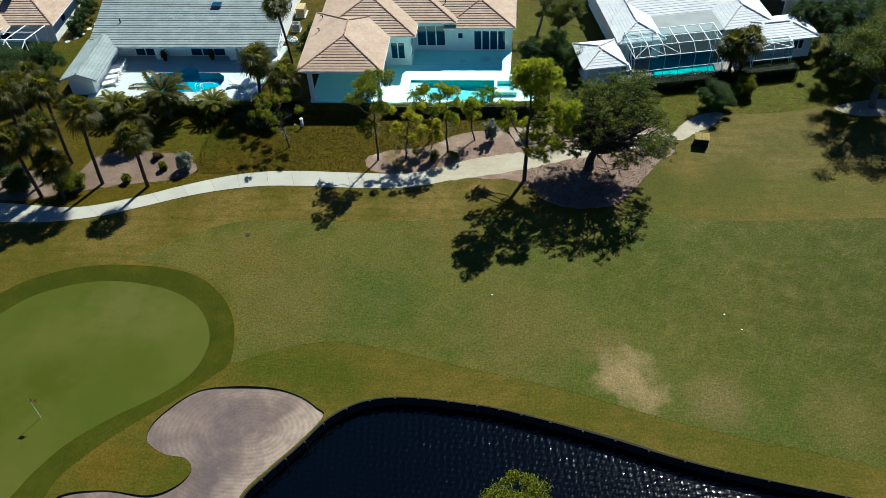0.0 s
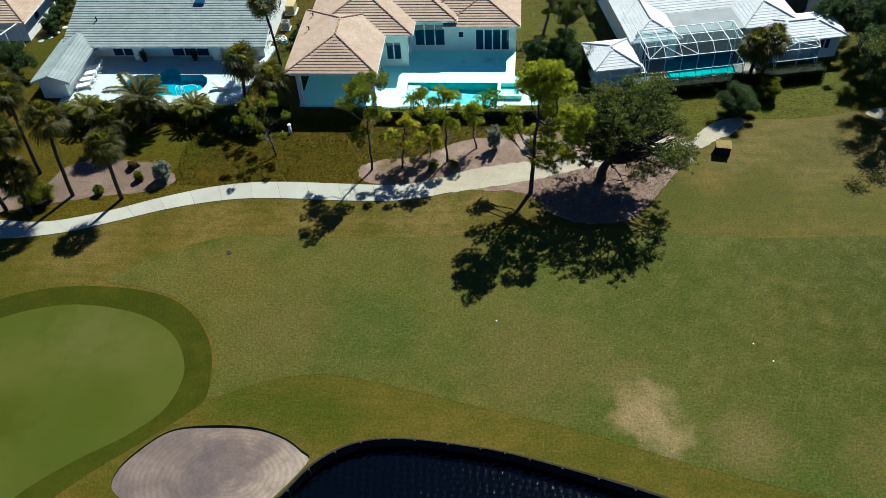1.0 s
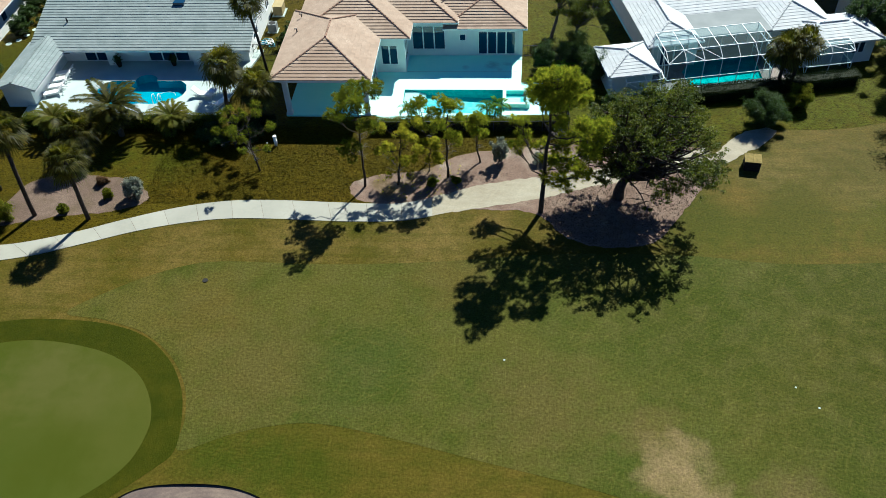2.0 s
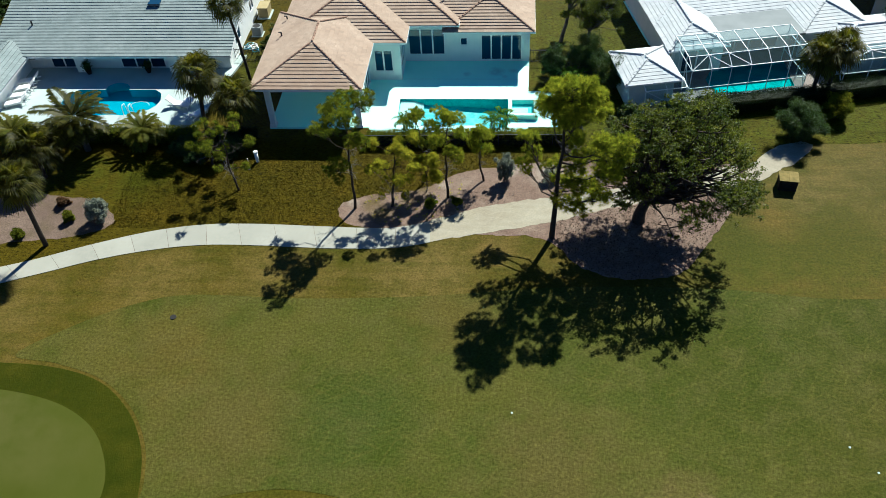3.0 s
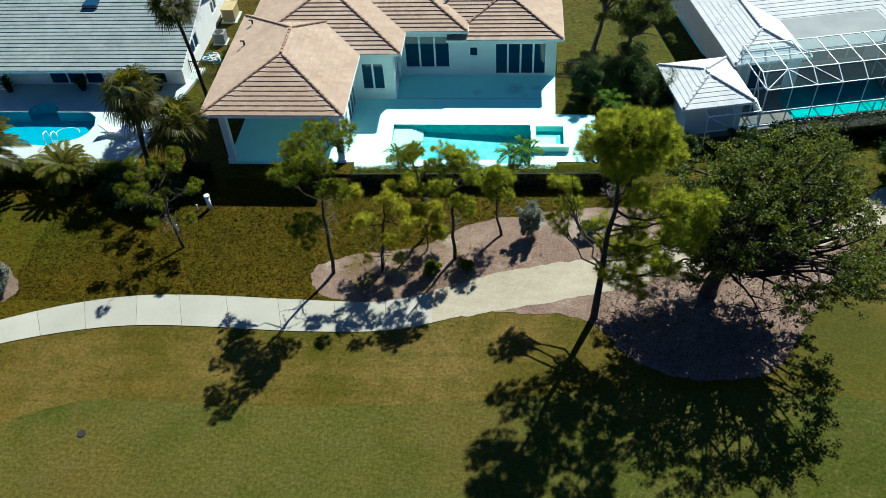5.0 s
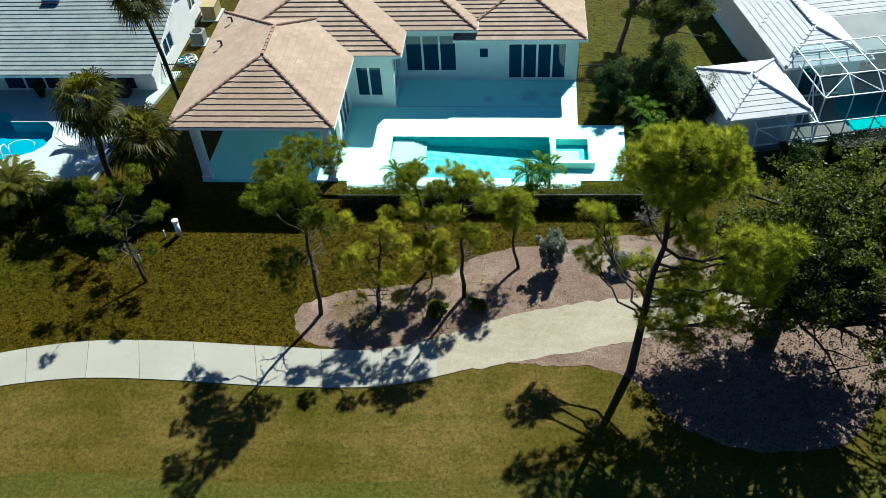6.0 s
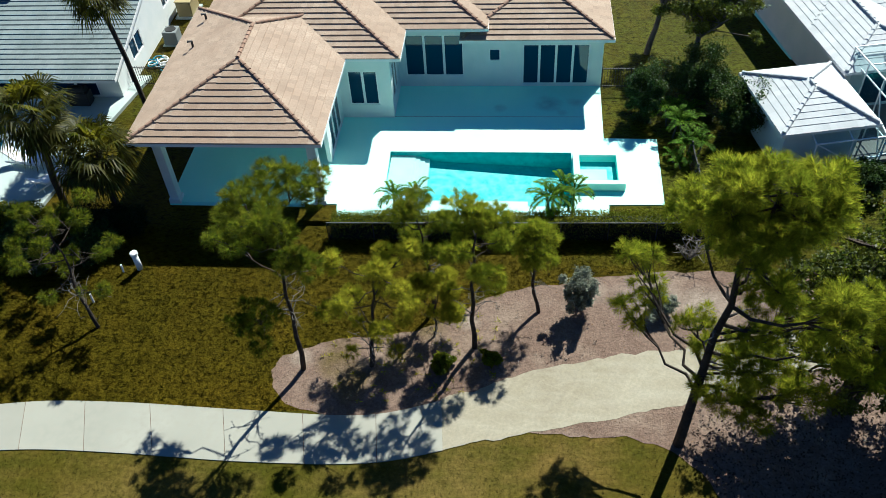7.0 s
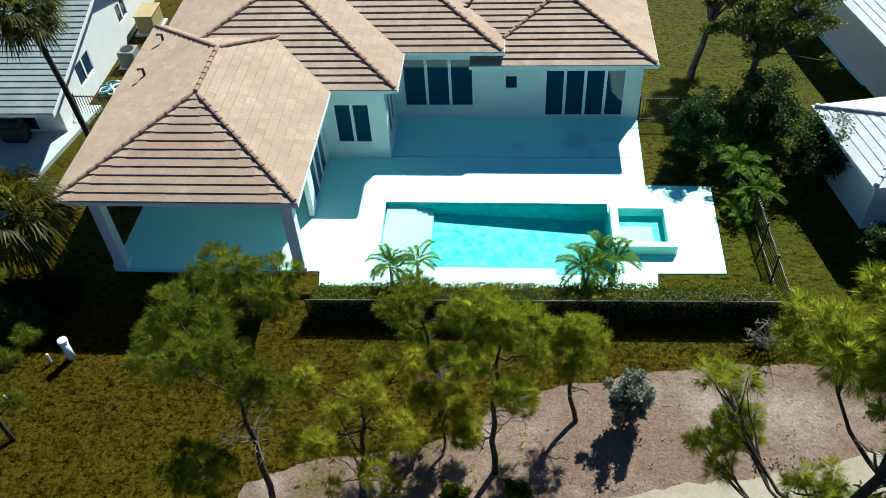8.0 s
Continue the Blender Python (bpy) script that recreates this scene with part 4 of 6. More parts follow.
def gable_roof(root, x0, x1, y0, y1, z, rise, mat, capmat, along="x", course=0.33, tile=0.3, lift=0.05):
    X, Y = Vector((1, 0, 0)), Vector((0, 1, 0))
    if along == "x":
        h = (y1 - y0) / 2
        planes = (((x0, y0, z), X, Y, x1 - x0), ((x1, y1, z), -X, -Y, x1 - x0))
        ridge = ((x0, y0 + h, z + rise * h), (x1, y0 + h, z + rise * h))
        quads = (((x0, y0, z), (x1, y0, z), ridge[1], ridge[0]), ((x1, y1, z), (x0, y1, z), ridge[0], ridge[1]))
    else:
        h = (x1 - x0) / 2
        planes = (((x0, y1, z), -Y, X, y1 - y0), ((x1, y0, z), Y, -X, y1 - y0))
        ridge = ((x0 + h, y0, z + rise * h), (x0 + h, y1, z + rise * h))
        quads = (((x0, y1, z), (x0, y0, z), ridge[0], ridge[1]), ((x1, y0, z), (x1, y1, z), ridge[1], ridge[0]))
    for o, u, v, length in planes:
        bm = bmesh.new()
        plane_tiles(bm, o, u, v, length, h, rise, 0, 0, course, tile, lift)
        tagged(part("roof_tiles", bm, mat, root), kind="stuff")
    bm = bmesh.new()
    for q in quads:
        vs = [bm.verts.new(Vector(p) - Vector((0, 0, 0.012))) for p in q] + [bm.verts.new(Vector(p) - Vector((0, 0, 0.2))) for p in q]
        bm.faces.new(vs[:4])
        bm.faces.new(vs[7:3:-1])
        for i in range(4):
            bm.faces.new((vs[i], vs[4 + i], vs[4 + (i + 1) % 4], vs[(i + 1) % 4]))
    part("roof", bm, M_TRIM, root)
    bm = bmesh.new()
    caps(bm, *ridge)
    tagged(part("ridge_tiles", bm, capmat, root), kind="stuff")


gable_roof(grey, -42.8, -22.3, 73.45, 90.0, 2.2, 0.30, M_GREYTILE, M_GREYTILE)
GD = [(-38.5, -36.3, 0.22, 2.15), (-32.4, -28.6, 0.22, 2.15), (-26.6, -24.2, 0.22, 2.15), (-41.4, -39.8, 0.9, 2.0)]
wall(grey, "x", 74.9, -42.2, -23.0, 0.0, 2.6, GD)
for g, k in zip(GD, (2, 3, 2, 1)):
    glazing(grey, "x", 74.9, *g, panes=k, name="sliding_door" if k > 1 else "window")
SW = [(77.2, 78.8, 0.9, 2.0), (82.4, 83.6, 1.1, 2.1)]
wall(grey, "y", -23.2, 75.1, 88.4, 0.0, 2.6, SW)
for g in SW:
    glazing(grey, "y", -23.2, *g, name="window", inset=0.14)
gable_bm = bmesh.new()
tri = [gable_bm.verts.new(p) for p in ((-23.0, 75.1, 2.6), (-23.0, 88.4, 2.6), (-23.0, 81.75, 4.5))]
gable_bm.faces.new(tri)
part("gable_wall", gable_bm, M_WALL, grey)
for px in (-35.6, -27.6):
    part("column", boxed(px - 0.45, px + 0.45, 74.2, 74.9, 0.2, 2.3), M_WALL, grey)
part("skylight", boxed(-30.4, -29.4, 78.6, 79.8, 3.7, 4.05, 0.02), M_GLASS, grey)
for vx, vy in ((-40.0, 76.7), (-34.6, 78.5)):
    part("vent_pipe", tube(bmesh.new(), [(vx, vy, 2.9), (vx, vy, 3.6)], [0.07, 0.07], 8), M_METAL_BLACK, grey)
OLD_DECK = [Vector(p) for p in ((-41.0, 66.2), (-23.9, 65.9), (-23.2, 71.5), (-22.2, 76.9), (-23.2, 76.9), (-41.5, 76.5))]
patch("patio", OLD_DECK, 0.2, M_DECK_OLD, holes=[OLD_POOL], skirt=0.25, label="cream concrete patio round a kidney-shaped pool", category="patio")
old_pool = thing("swimming_pool", "blue freeform swimming pool in a cream patio", "pool", (-31, 69.5, 0))
pool_basin(old_pool, OLD_POOL, -0.55, 0.195, M_OLDPOOL)
bm = bmesh.new()
bm.faces.new([bm.verts.new((*p[:2], 0.08)) for p in OLD_POOL])
part("water", bm, M_POOLWATER, old_pool).visible_shadow = False
ladder = thing("pool_ladder", "white curved handrail at the pool edge", "pool ladder", (-29.9, 68.3, 0.2))
for dx in (0.0, 0.5):
    part("handrail", tube(bmesh.new(), [(dx, -0.25, 0), (dx, -0.25, 0.7), (dx, -0.05, 0.85), (dx, 0.3, 0.75), (dx, 0.4, 0.3), (dx, 0.42, -0.4)], [0.03] * 6, 8), M_TRIM, ladder, world=False, smooth=True)
for k in range(3):
    part("rung", bar(bmesh.new(), (0, 0.41, -0.1 - 0.13 * k), (0.5, 0.41, -0.1 - 0.13 * k), 0.02, 6), M_TRIM, ladder, world=False)
hose = thing("vacuum_hose", "white floating vacuum hose on the pool water", "hose", (-29.2, 69.6, 0.085))
part("hose_body", tube(bmesh.new(), [(0.75 * math.cos(0.35 * k), 0.5 * math.sin(0.35 * k), 0.02) for k in range(12)], [0.017] * 12, 6), M_TRIM, hose, world=False, smooth=True)
hut = thing("pool_house", "small white pool house with a grey gable roof", "pool house", (-40.6, 69, 0))
gable_roof(hut, -43.3, -39.5, 67.3, 75.0, 2.1, 0.37, M_GREYTILE, M_GREYTILE, along="y")
wall(hut, "x", 67.9, -42.9, -40.35, 0.0, 2.2)
wall(hut, "y", -40.55, 68.1, 74.8, 0.0, 2.2)
wall(hut, "y", -42.9, 68.1, 74.8, 0.0, 2.2)
bm = bmesh.new()
bm.faces.new([bm.verts.new(p) for p in ((-42.9, 67.95, 2.2), (-40.35, 67.95, 2.2), (-41.4, 67.95, 2.62))])
part("gable_wall", bm, M_WALL, hut)

# ---- white-roofed house ----
white = thing("house", "white house with pale tiled hip roofs and flat roof", "house", (8.75, 68.66, 0))
white.rotation_euler.z = radians(11)
hip_roof(white, 0, 4.3, 0.15, 4.95, 2.5, 0.36, M_WHITETILE, M_WHITETILE, world=False, lift=0.03)
hip_roof(white, 4.4, 9.2, 3.75, 20, 2.7, 0.36, M_WHITETILE, M_WHITETILE, world=False, lift=0.03)
hip_roof(white, 4.6, 20.6, 7.8, 20.2, 2.7, 0.36, M_WHITETILE, M_WHITETILE, world=False, lift=0.03)
hip_roof(white, 15.2, 20.9, 4.3, 20, 2.7, 0.36, M_WHITETILE, M_WHITETILE, world=False, lift=0.03)
hip_roof(white, 17.0, 24.2, 1.6, 6.2, 2.5, 0.30, M_WHITETILE, M_WHITETILE, world=False, lift=0.03)
part("flat_roof", boxed(8.9, 15.4, 4.2, 8.2, 2.65, 2.8, 0.02), M_FLATROOF, white, world=False)
wall(white, "x", 0.7, 0.5, 3.9, 0.0, 2.4, world=False)
wall(white, "y", 0.5, 0.9, 4.5, 0.0, 2.4, world=False)
wall(white, "y", 4.9, 4.4, 20, 0.0, 2.6, world=False)
wall(white, "x", 4.4, 5.1, 9.0, 0.0, 2.6, [(5.8, 8.2, 0.25, 2.2)], world=False)
wall(white, "x", 6.6, 9.0, 15.6, 0.0, 2.65, [(9.8, 14.6, 0.25, 2.2)], world=False)
wall(white, "x", 4.9, 15.6, 17.4, 0.0, 2.6, world=False)
glazing(white, "x", 4.4, 5.8, 8.2, 0.25, 2.2, panes=2, world=False)
glazing(white, "x", 6.6, 9.8, 14.6, 0.25, 2.2, panes=4, world=False)
wall(white, "x", 2.2, 17.4, 23.8, 0.0, 2.4, [(21.9, 23.0, 0.9, 2.2)], world=False)
glazing(white, "x", 2.2, 21.9, 23.0, 0.9, 2.2, panes=2, name="window", world=False)
wall(white, "y", 23.6, 2.4, 6, 0.0, 2.4, world=False)

# ---- foliage ----
def blades(centres, per, length, width, rng, up=0.3, spread=1.0):
    """Thin two-triangle blades round each centre; returns vertices and faces."""
    c = np.repeat(np.asarray(centres, float), per, axis=0)
    n = len(c)
    d = rng.normal(size=(n, 3))
    d[:, 2] = d[:, 2] * 0.8 + up
    d /= np.linalg.norm(d, axis=1)[:, None]
    L = length * rng.uniform(0.6, 1.15, (n, 1))
    side = np.cross(d, rng.normal(size=(n, 3)))
    side /= np.linalg.norm(side, axis=1)[:, None] + 1e-9
    w = width * rng.uniform(0.7, 1.3, (n, 1))
    a = c + d * L * 0.08
    mid = c + d * L * 0.55
    tip = c + d * L
    tip[:, 2] -= 0.12 * L[:, 0] * spread
    v = np.stack([a, mid + side * w, tip, mid - side * w], 1).reshape(-1, 3)
    f = np.arange(4 * n).reshape(-1, 4)
    return v, f


def curve_pts(a, b, bend, k=5, rng=None, wob=0.05):
    a, b, bend = Vector(a), Vector(b), Vector(bend)
    out = []
    for i in range(k + 1):
        t = i / k
        p = a.lerp(b, t) + bend * (4 * t * (1 - t))
        if rng and 0 < i < k:
            p += Vector((rng.uniform(-wob, wob), rng.uniform(-wob, wob), rng.uniform(-wob, wob) * 0.5))
        out.append(p)
    return out


def taper(r0, r1, k):
    return [r0 + (r1 - r0) * i / k for i in range(k + 1)]


def tufted(puffs, per, needles, length, rng, half=0.028):
    """Needle tufts on rounded puffs (centre, radii): each tuft is a fan of thin blades that points outwards."""
    cs, ds = [], []
    for c, rad in puffs:
        k = max(4, int(per * rad[0] * rad[1]))
        d = rng.normal(size=(k, 3)) + (0, 0, 0.25)
        d /= np.linalg.norm(d, axis=1)[:, None]
        cs.append(np.array(c) + d * np.array(rad) * (rng.random((k, 1)) ** 0.4) * 0.85)
        ds.append(d + (0, 0, 0.35))
    c = np.repeat(np.concatenate(cs), needles, axis=0)
    d = np.repeat(np.concatenate(ds), needles, axis=0)
    n = len(c)
    d = d + rng.normal(size=(n, 3)) * 0.62
    d /= np.linalg.norm(d, axis=1)[:, None]
    L = length * rng.uniform(0.65, 1.15, (n, 1))
    side = np.cross(d, rng.normal(size=(n, 3)))
    side /= np.linalg.norm(side, axis=1)[:, None] + 1e-9
    w = length * half * rng.uniform(0.7, 1.3, (n, 1))
    mid, tip = c + d * L * 0.5, c + d * L
    tip[:, 2] -= 0.10 * L[:, 0]
    return np.stack([c, mid + side * w, tip, mid - side * w], 1).reshape(-1, 3), np.arange(4 * n).reshape(-1, 4)


def pine(at, height, crown, lean=(0, 0), seed=1, trunk=0.11, bare=0.4, puffs=16, needles=None, label="", length=0.30, top=3, size=0.55, dead=3, shift=(0, 0), low=0, per=62, clumps=()):
    """A pine: tapered trunk, upswept limbs with twigs, a few bare dead limbs, and rounded puffs of needle tufts."""
    r = random.Random(seed)
    rng = np.random.default_rng(seed)
    root = thing("pine_tree", label or "young pine tree with wispy green needles in mulch", "tree", (*at, 0), "pines by the cart path")
    k = 8
    head = Vector((lean[0], lean[1], height * 0.9))
    stem = curve_pts((0, 0, -0.1), head, (r.uniform(-0.25, 0.25), r.uniform(-0.2, 0.2), 0), k, r, 0.05 + trunk * 0.3)
    part("trunk", tube(bmesh.new(), stem, taper(trunk, trunk * 0.2, k), 8), M_BARK, root, world=False, smooth=True)
    on_stem = lambda t: stem[min(int(t * k), k - 1)].lerp(stem[min(int(t * k) + 1, k)], t * k - min(int(t * k), k - 1))
    lumps = [(tuple(head + Vector((r.gauss(0, 0.3) * size, r.gauss(0, 0.3) * size, (0.2 - 0.5 * i) * size))), (size * 1.1, size * 1.1, size * 0.9)) for i in range(top)]
    for i in range(puffs):
        t = bare + (1 - bare) * ((i + 0.2 + 0.6 * r.random()) / puffs) ** 0.85
        p = on_stem(min(t, 0.98))
        ang = i * 2.4 + r.uniform(-0.5, 0.5)
        rise = (1 - t) / (1 - bare)
        L = crown * (0.30 + 0.75 * math.sin(math.pi * min(1.0, 0.12 + 0.80 * rise)) ** 0.8) * r.uniform(0.65, 1.15)
        e = p + Vector((math.cos(ang) * L + shift[0] * t, math.sin(ang) * L + shift[1] * t, L * r.uniform(0.15, 0.55)))
        pts = curve_pts(p, e, (0, 0, -0.1 * L), 4, r, 0.05 + 0.04 * L)
        limb = tube(bmesh.new(), pts, taper(trunk * 0.38 * (1.15 - t * 0.6), 0.012, 4), 5)
        for j in range(3):
            q = pts[r.choice((1, 2, 2, 3))]
            tip = q + Vector((r.gauss(0, 0.4), r.gauss(0, 0.4), abs(r.gauss(0.15, 0.25)))) * max(0.5, L * 0.5)
            tube(limb, [q, (q + tip) / 2 + Vector((0, 0, -0.03)), tip], [0.018, 0.012, 0.007], 4)
            if j < 1 and r.random() < 0.6:
                s = size * r.uniform(0.5, 0.8)
                lumps.append((tuple(tip), (s, s, s * 0.75)))
        part("branch", limb, M_BARK, root, world=False)
        s = size * r.uniform(0.9, 1.35)
        lumps.append((tuple(e), (s, s, s * 0.62)))
    for i in range(dead + low):
        t = bare * r.uniform(0.55, 1.05)
        p = on_stem(t)
        ang = r.uniform(0, 6.28)
        L = crown * r.uniform(0.4, 0.9)
        e = p + Vector((math.cos(ang) * L, math.sin(ang) * L, L * r.uniform(-0.1, 0.4)))
        pts = curve_pts(p, e, (0, 0, 0.12 * L), 4, r, 0.07)
        limb = tube(bmesh.new(), pts, taper(trunk * 0.22, 0.008, 4), 4)
        for j in range(4):
            q = pts[r.choice((1, 2, 3, 4))]
            tip = q + Vector((r.gauss(0, 0.3), r.gauss(0, 0.3), r.gauss(0.05, 0.2))) * L * 0.6
            tube(limb, [q, tip], [0.012, 0.005], 4)
        part("bare_branch", limb, M_BARK_GREY, root, world=False)
        if i >= dead:
            lumps.append((tuple(e), (size * 0.7, size * 0.7, size * 0.5)))
    for x, y, z, s in clumps:
        e = Vector((x, y, z))
        flat = math.hypot(x - lean[0] * z / height, y - lean[1] * z / height)
        pts = curve_pts(on_stem(min(0.94, max(0.22, (z - 0.3 - 0.32 * flat) / (height * 0.9)))), e, (0, 0, -0.10 * flat), 5, r, 0.04 + 0.05 * flat)
        limb = tube(bmesh.new(), pts, taper(trunk * (0.19 + 0.04 * flat), 0.018, 5), 6)
        for q in range(7):
            th = q * 2.39996 + r.uniform(-0.4, 0.4)
            off = Vector((math.cos(th) * r.uniform(0.35, 0.85), math.sin(th) * r.uniform(0.35, 0.85), r.uniform(-0.45, 0.6))) * s
            tube(limb, curve_pts(pts[r.choice((3, 4, 4))], e + off, (0, 0, -0.08), 3, r, 0.05), taper(0.035, 0.01, 3), 4)
            rad = s * r.uniform(0.34, 0.50)
            lumps.append((tuple(e + off), (rad, rad, rad * 0.72)))
        part("branch", limb, M_BARK, root, world=False)
    v, f = tufted(lumps, per / (size * size) * 0.6, 58, length * 0.9, rng, 0.0175)
    tagged(hang("needles", leaf_mesh("needles", v, f, needles or M_NEEDLE), root, world=False), kind="stuff")
    return root


def broadleaf(at, base_h, centre, radii, seed=1, trunk=0.25, leaves=20000, size=0.13, mat=None, bark=None, name="tree", label="", category="tree", group="", limb_count=14, lobe=0.30, twigs=3, fork_pull=0.35, reach=0.32, below=1.2, hollow=0.0, girth=0.45, low=0, extra=()):
    """A tree or shrub: forking limbs, and leaves gathered in many flattened lobes with gaps between them."""
    r = random.Random(seed)
    rng = np.random.default_rng(seed)
    root = thing(name, label, category, (*at, 0), group)
    centre = Vector(centre)
    fork = Vector((centre.x * fork_pull, centre.y * fork_pull, base_h))
    if base_h > 0.0:
        part("trunk", tube(bmesh.new(), curve_pts((0, 0, -0.1), fork, (r.uniform(-0.15, 0.15), r.uniform(-0.15, 0.15), 0), 5, r, 0.04), taper(trunk * 1.25, trunk * 0.8, 5), 9), bark or M_BARK_GREY, root, world=False, smooth=True)
    lobes = []
    for i in range(limb_count):
        th = i * 2.39996 + r.uniform(-0.3, 0.3)
        ph = math.acos(1 - below * (i + 0.5) / limb_count)
        out = Vector((math.cos(th) * math.sin(ph) * radii[0], math.sin(th) * math.sin(ph) * radii[1], math.cos(ph) * radii[2]))
        e = centre + out * r.uniform(0.55, 0.85)
        pts = curve_pts(fork, e, (0, 0, -0.06 * (e - fork).length), 5, r, 0.5 * trunk)
        limb = tube(bmesh.new(), pts, taper(trunk * girth, trunk * 0.08, 5), 6)
        lobes.append((e, r.uniform(0.8, 1.25)))
        for j in range(twigs):
            q = pts[r.choice((2, 3, 3, 4))]
            e2 = q + Vector((r.gauss(0, 1) * radii[0], r.gauss(0, 1) * radii[1], r.gauss(0.25, 0.7) * radii[2])) * reach
            tube(limb, curve_pts(q, e2, (0, 0, 0), 3, r, 0.3 * trunk), taper(trunk * 0.2, trunk * 0.05, 3), 4)
            lobes.append((e2, r.uniform(0.55, 1.0)))
        part("limb", limb, bark or M_BARK_GREY, root, world=False)
    if hollow:
        def bare(c):
            d = c - centre
            rr = math.sqrt((d.x / radii[0]) ** 2 + (d.y / radii[1]) ** 2)
            return d.z < 0.12 * radii[2] and rr < hollow and (d.y < 0.05 * radii[1] or r.random() < 0.75)
        lobes = [q for q in lobes if not bare(q[0])]
    for i in range(low):
        th = i * 2.39996
        e = Vector((0.5 * centre.x + math.cos(th) * radii[0] * r.uniform(0.35, 0.85), 0.5 * centre.y + math.sin(th) * radii[1] * r.uniform(0.35, 0.85), r.uniform(1.7, 3.3)))
        limb = tube(bmesh.new(), curve_pts(fork, e, (0, 0, 0.5), 6, r, 0.12), taper(trunk * 0.22, 0.02, 6), 6)
        for j in range(5):
            q = fork.lerp(e, r.uniform(0.5, 0.95)) + Vector((0, 0, 0.3))
            tube(limb, curve_pts(q, q + Vector((r.gauss(0, 0.7), r.gauss(0, 0.7), r.gauss(0.1, 0.3))), (0, 0, 0), 3, r, 0.06), taper(0.035, 0.01, 3), 4)
        part("limb", limb, bark or M_BARK_GREY, root, world=False)
        lobes.append((e, 0.42))
    for x, y, z, w in extra:
        e = Vector((x, y, z))
        part("limb", tube(bmesh.new(), curve_pts(fork, e, (0, 0, 0.06 * e.length), 5, r, 0.15), taper(trunk * 0.28, 0.03, 5), 6), bark or M_BARK_GREY, root, world=False)
        lobes.append((e, w))
        lobes.append((e + Vector((r.gauss(0, 0.5), r.gauss(0, 0.5), r.gauss(0.2, 0.3))), 0.8 * w))
    k = leaves // len(lobes)
    cs = []
    full = k
    for c, s in lobes:
        k = max(12, int(full * min(1.0, s * s))) if hollow else full
        d = rng.normal(size=(k, 3)) + (0, 0, 0.35)
        d /= np.linalg.norm(d, axis=1)[:, None]
        d *= (rng.random((k, 1)) ** 0.45)
        lump = rng.normal(size=(max(3, k // (30 if hollow else 40)), 3)) * 0.55
        pick = lump[rng.integers(0, len(lump), k)]
        cs.append(np.array(c) + (d * (0.21 if hollow else 0.6) + pick * (0.75 if hollow else 0.45)) * s * lobe * np.array((radii[0], radii[1], radii[2] * (0.6 if hollow else 0.8))))
    v, f = blades(np.concatenate(cs), 1, size, size * 0.27, rng, 0.1)
    v[:, 2] = np.maximum(v[:, 2], 0.03)
    tagged(hang("leaves", leaf_mesh("leaves", v, f, mat or M_OAK), root, world=False), kind="stuff")
    return root


def fan_palm(at, height, lean=(0, 0), seed=1, fronds=52, size=1.5, trunk=0.17, mat=None, label="", group="cabbage palms", drop=0.5):
    """A cabbage palm: bare trunk and a round head of fan leaves, each leaf split into many fingers."""
    r = random.Random(seed)
    root = thing("cabbage_palm", label or "cabbage palm with a round head of fan leaves", "palm", (*at, 0), group)
    k = 6
    head = Vector((lean[0], lean[1], height))
    stem = curve_pts((0, 0, -0.1), head, (lean[0] * -0.15, lean[1] * -0.15, 0), k, r, 0.02)
    part("trunk", tube(bmesh.new(), stem, taper(trunk * 1.0, trunk * 0.8, k), 9), M_BARK, root, world=False, smooth=True)
    vs, fs = [], []
    stalks = bmesh.new()
    for i in range(fronds):
        th = i * 2.39996
        el = 1.45 - 2.2 * (i / fronds) ** 0.9 * (0.55 + drop) + r.uniform(-0.22, 0.22)
        d = Vector((math.cos(th) * math.cos(el), math.sin(th) * math.cos(el), math.sin(el)))
        hub = head + d * size * r.uniform(0.55, 0.85) + Vector((0, 0, -0.08))
        tube(stalks, [head, (head + hub) / 2 + Vector((0, 0, 0.05)), hub], [0.022, 0.018, 0.014], 4)
        side = d.cross(Vector((0, 0, 1)))
        side = side.normalized() if side.length > 0.05 else Vector((1, 0, 0))
        roll = r.uniform(-0.75, 0.75)
        side = side * math.cos(roll) + side.cross(d) * math.sin(roll)
        upn = side.cross(d)
        fingers = 19
        for j in range(fingers):
            a = (j / (fingers - 1) - 0.5) * 3.6
            e = (d * math.cos(a) + side * math.sin(a)).normalized()
            L = size * (0.75 if abs(a) < 1.2 else 0.55) * r.uniform(0.8, 1.1)
            w = 0.031 * size
            wd = e.cross(upn).normalized() * w
            m = hub + e * L * 0.55 + upn * 0.03
            tip = hub + e * L + Vector((0, 0, -0.26 * L - 0.42 * L * r.random()))
            k0 = len(vs)
            vs += [hub, m + wd, tip, m - wd]
            fs.append((k0, k0 + 1, k0 + 2, k0 + 3))
    tagged(part("stalk", stalks, M_PALM, root, world=False), kind="stuff")
    tagged(hang("fronds", leaf_mesh("fronds", np.array([tuple(v) for v in vs]), np.array(fs), mat or M_PALM), root, world=False), kind="stuff")
    return root


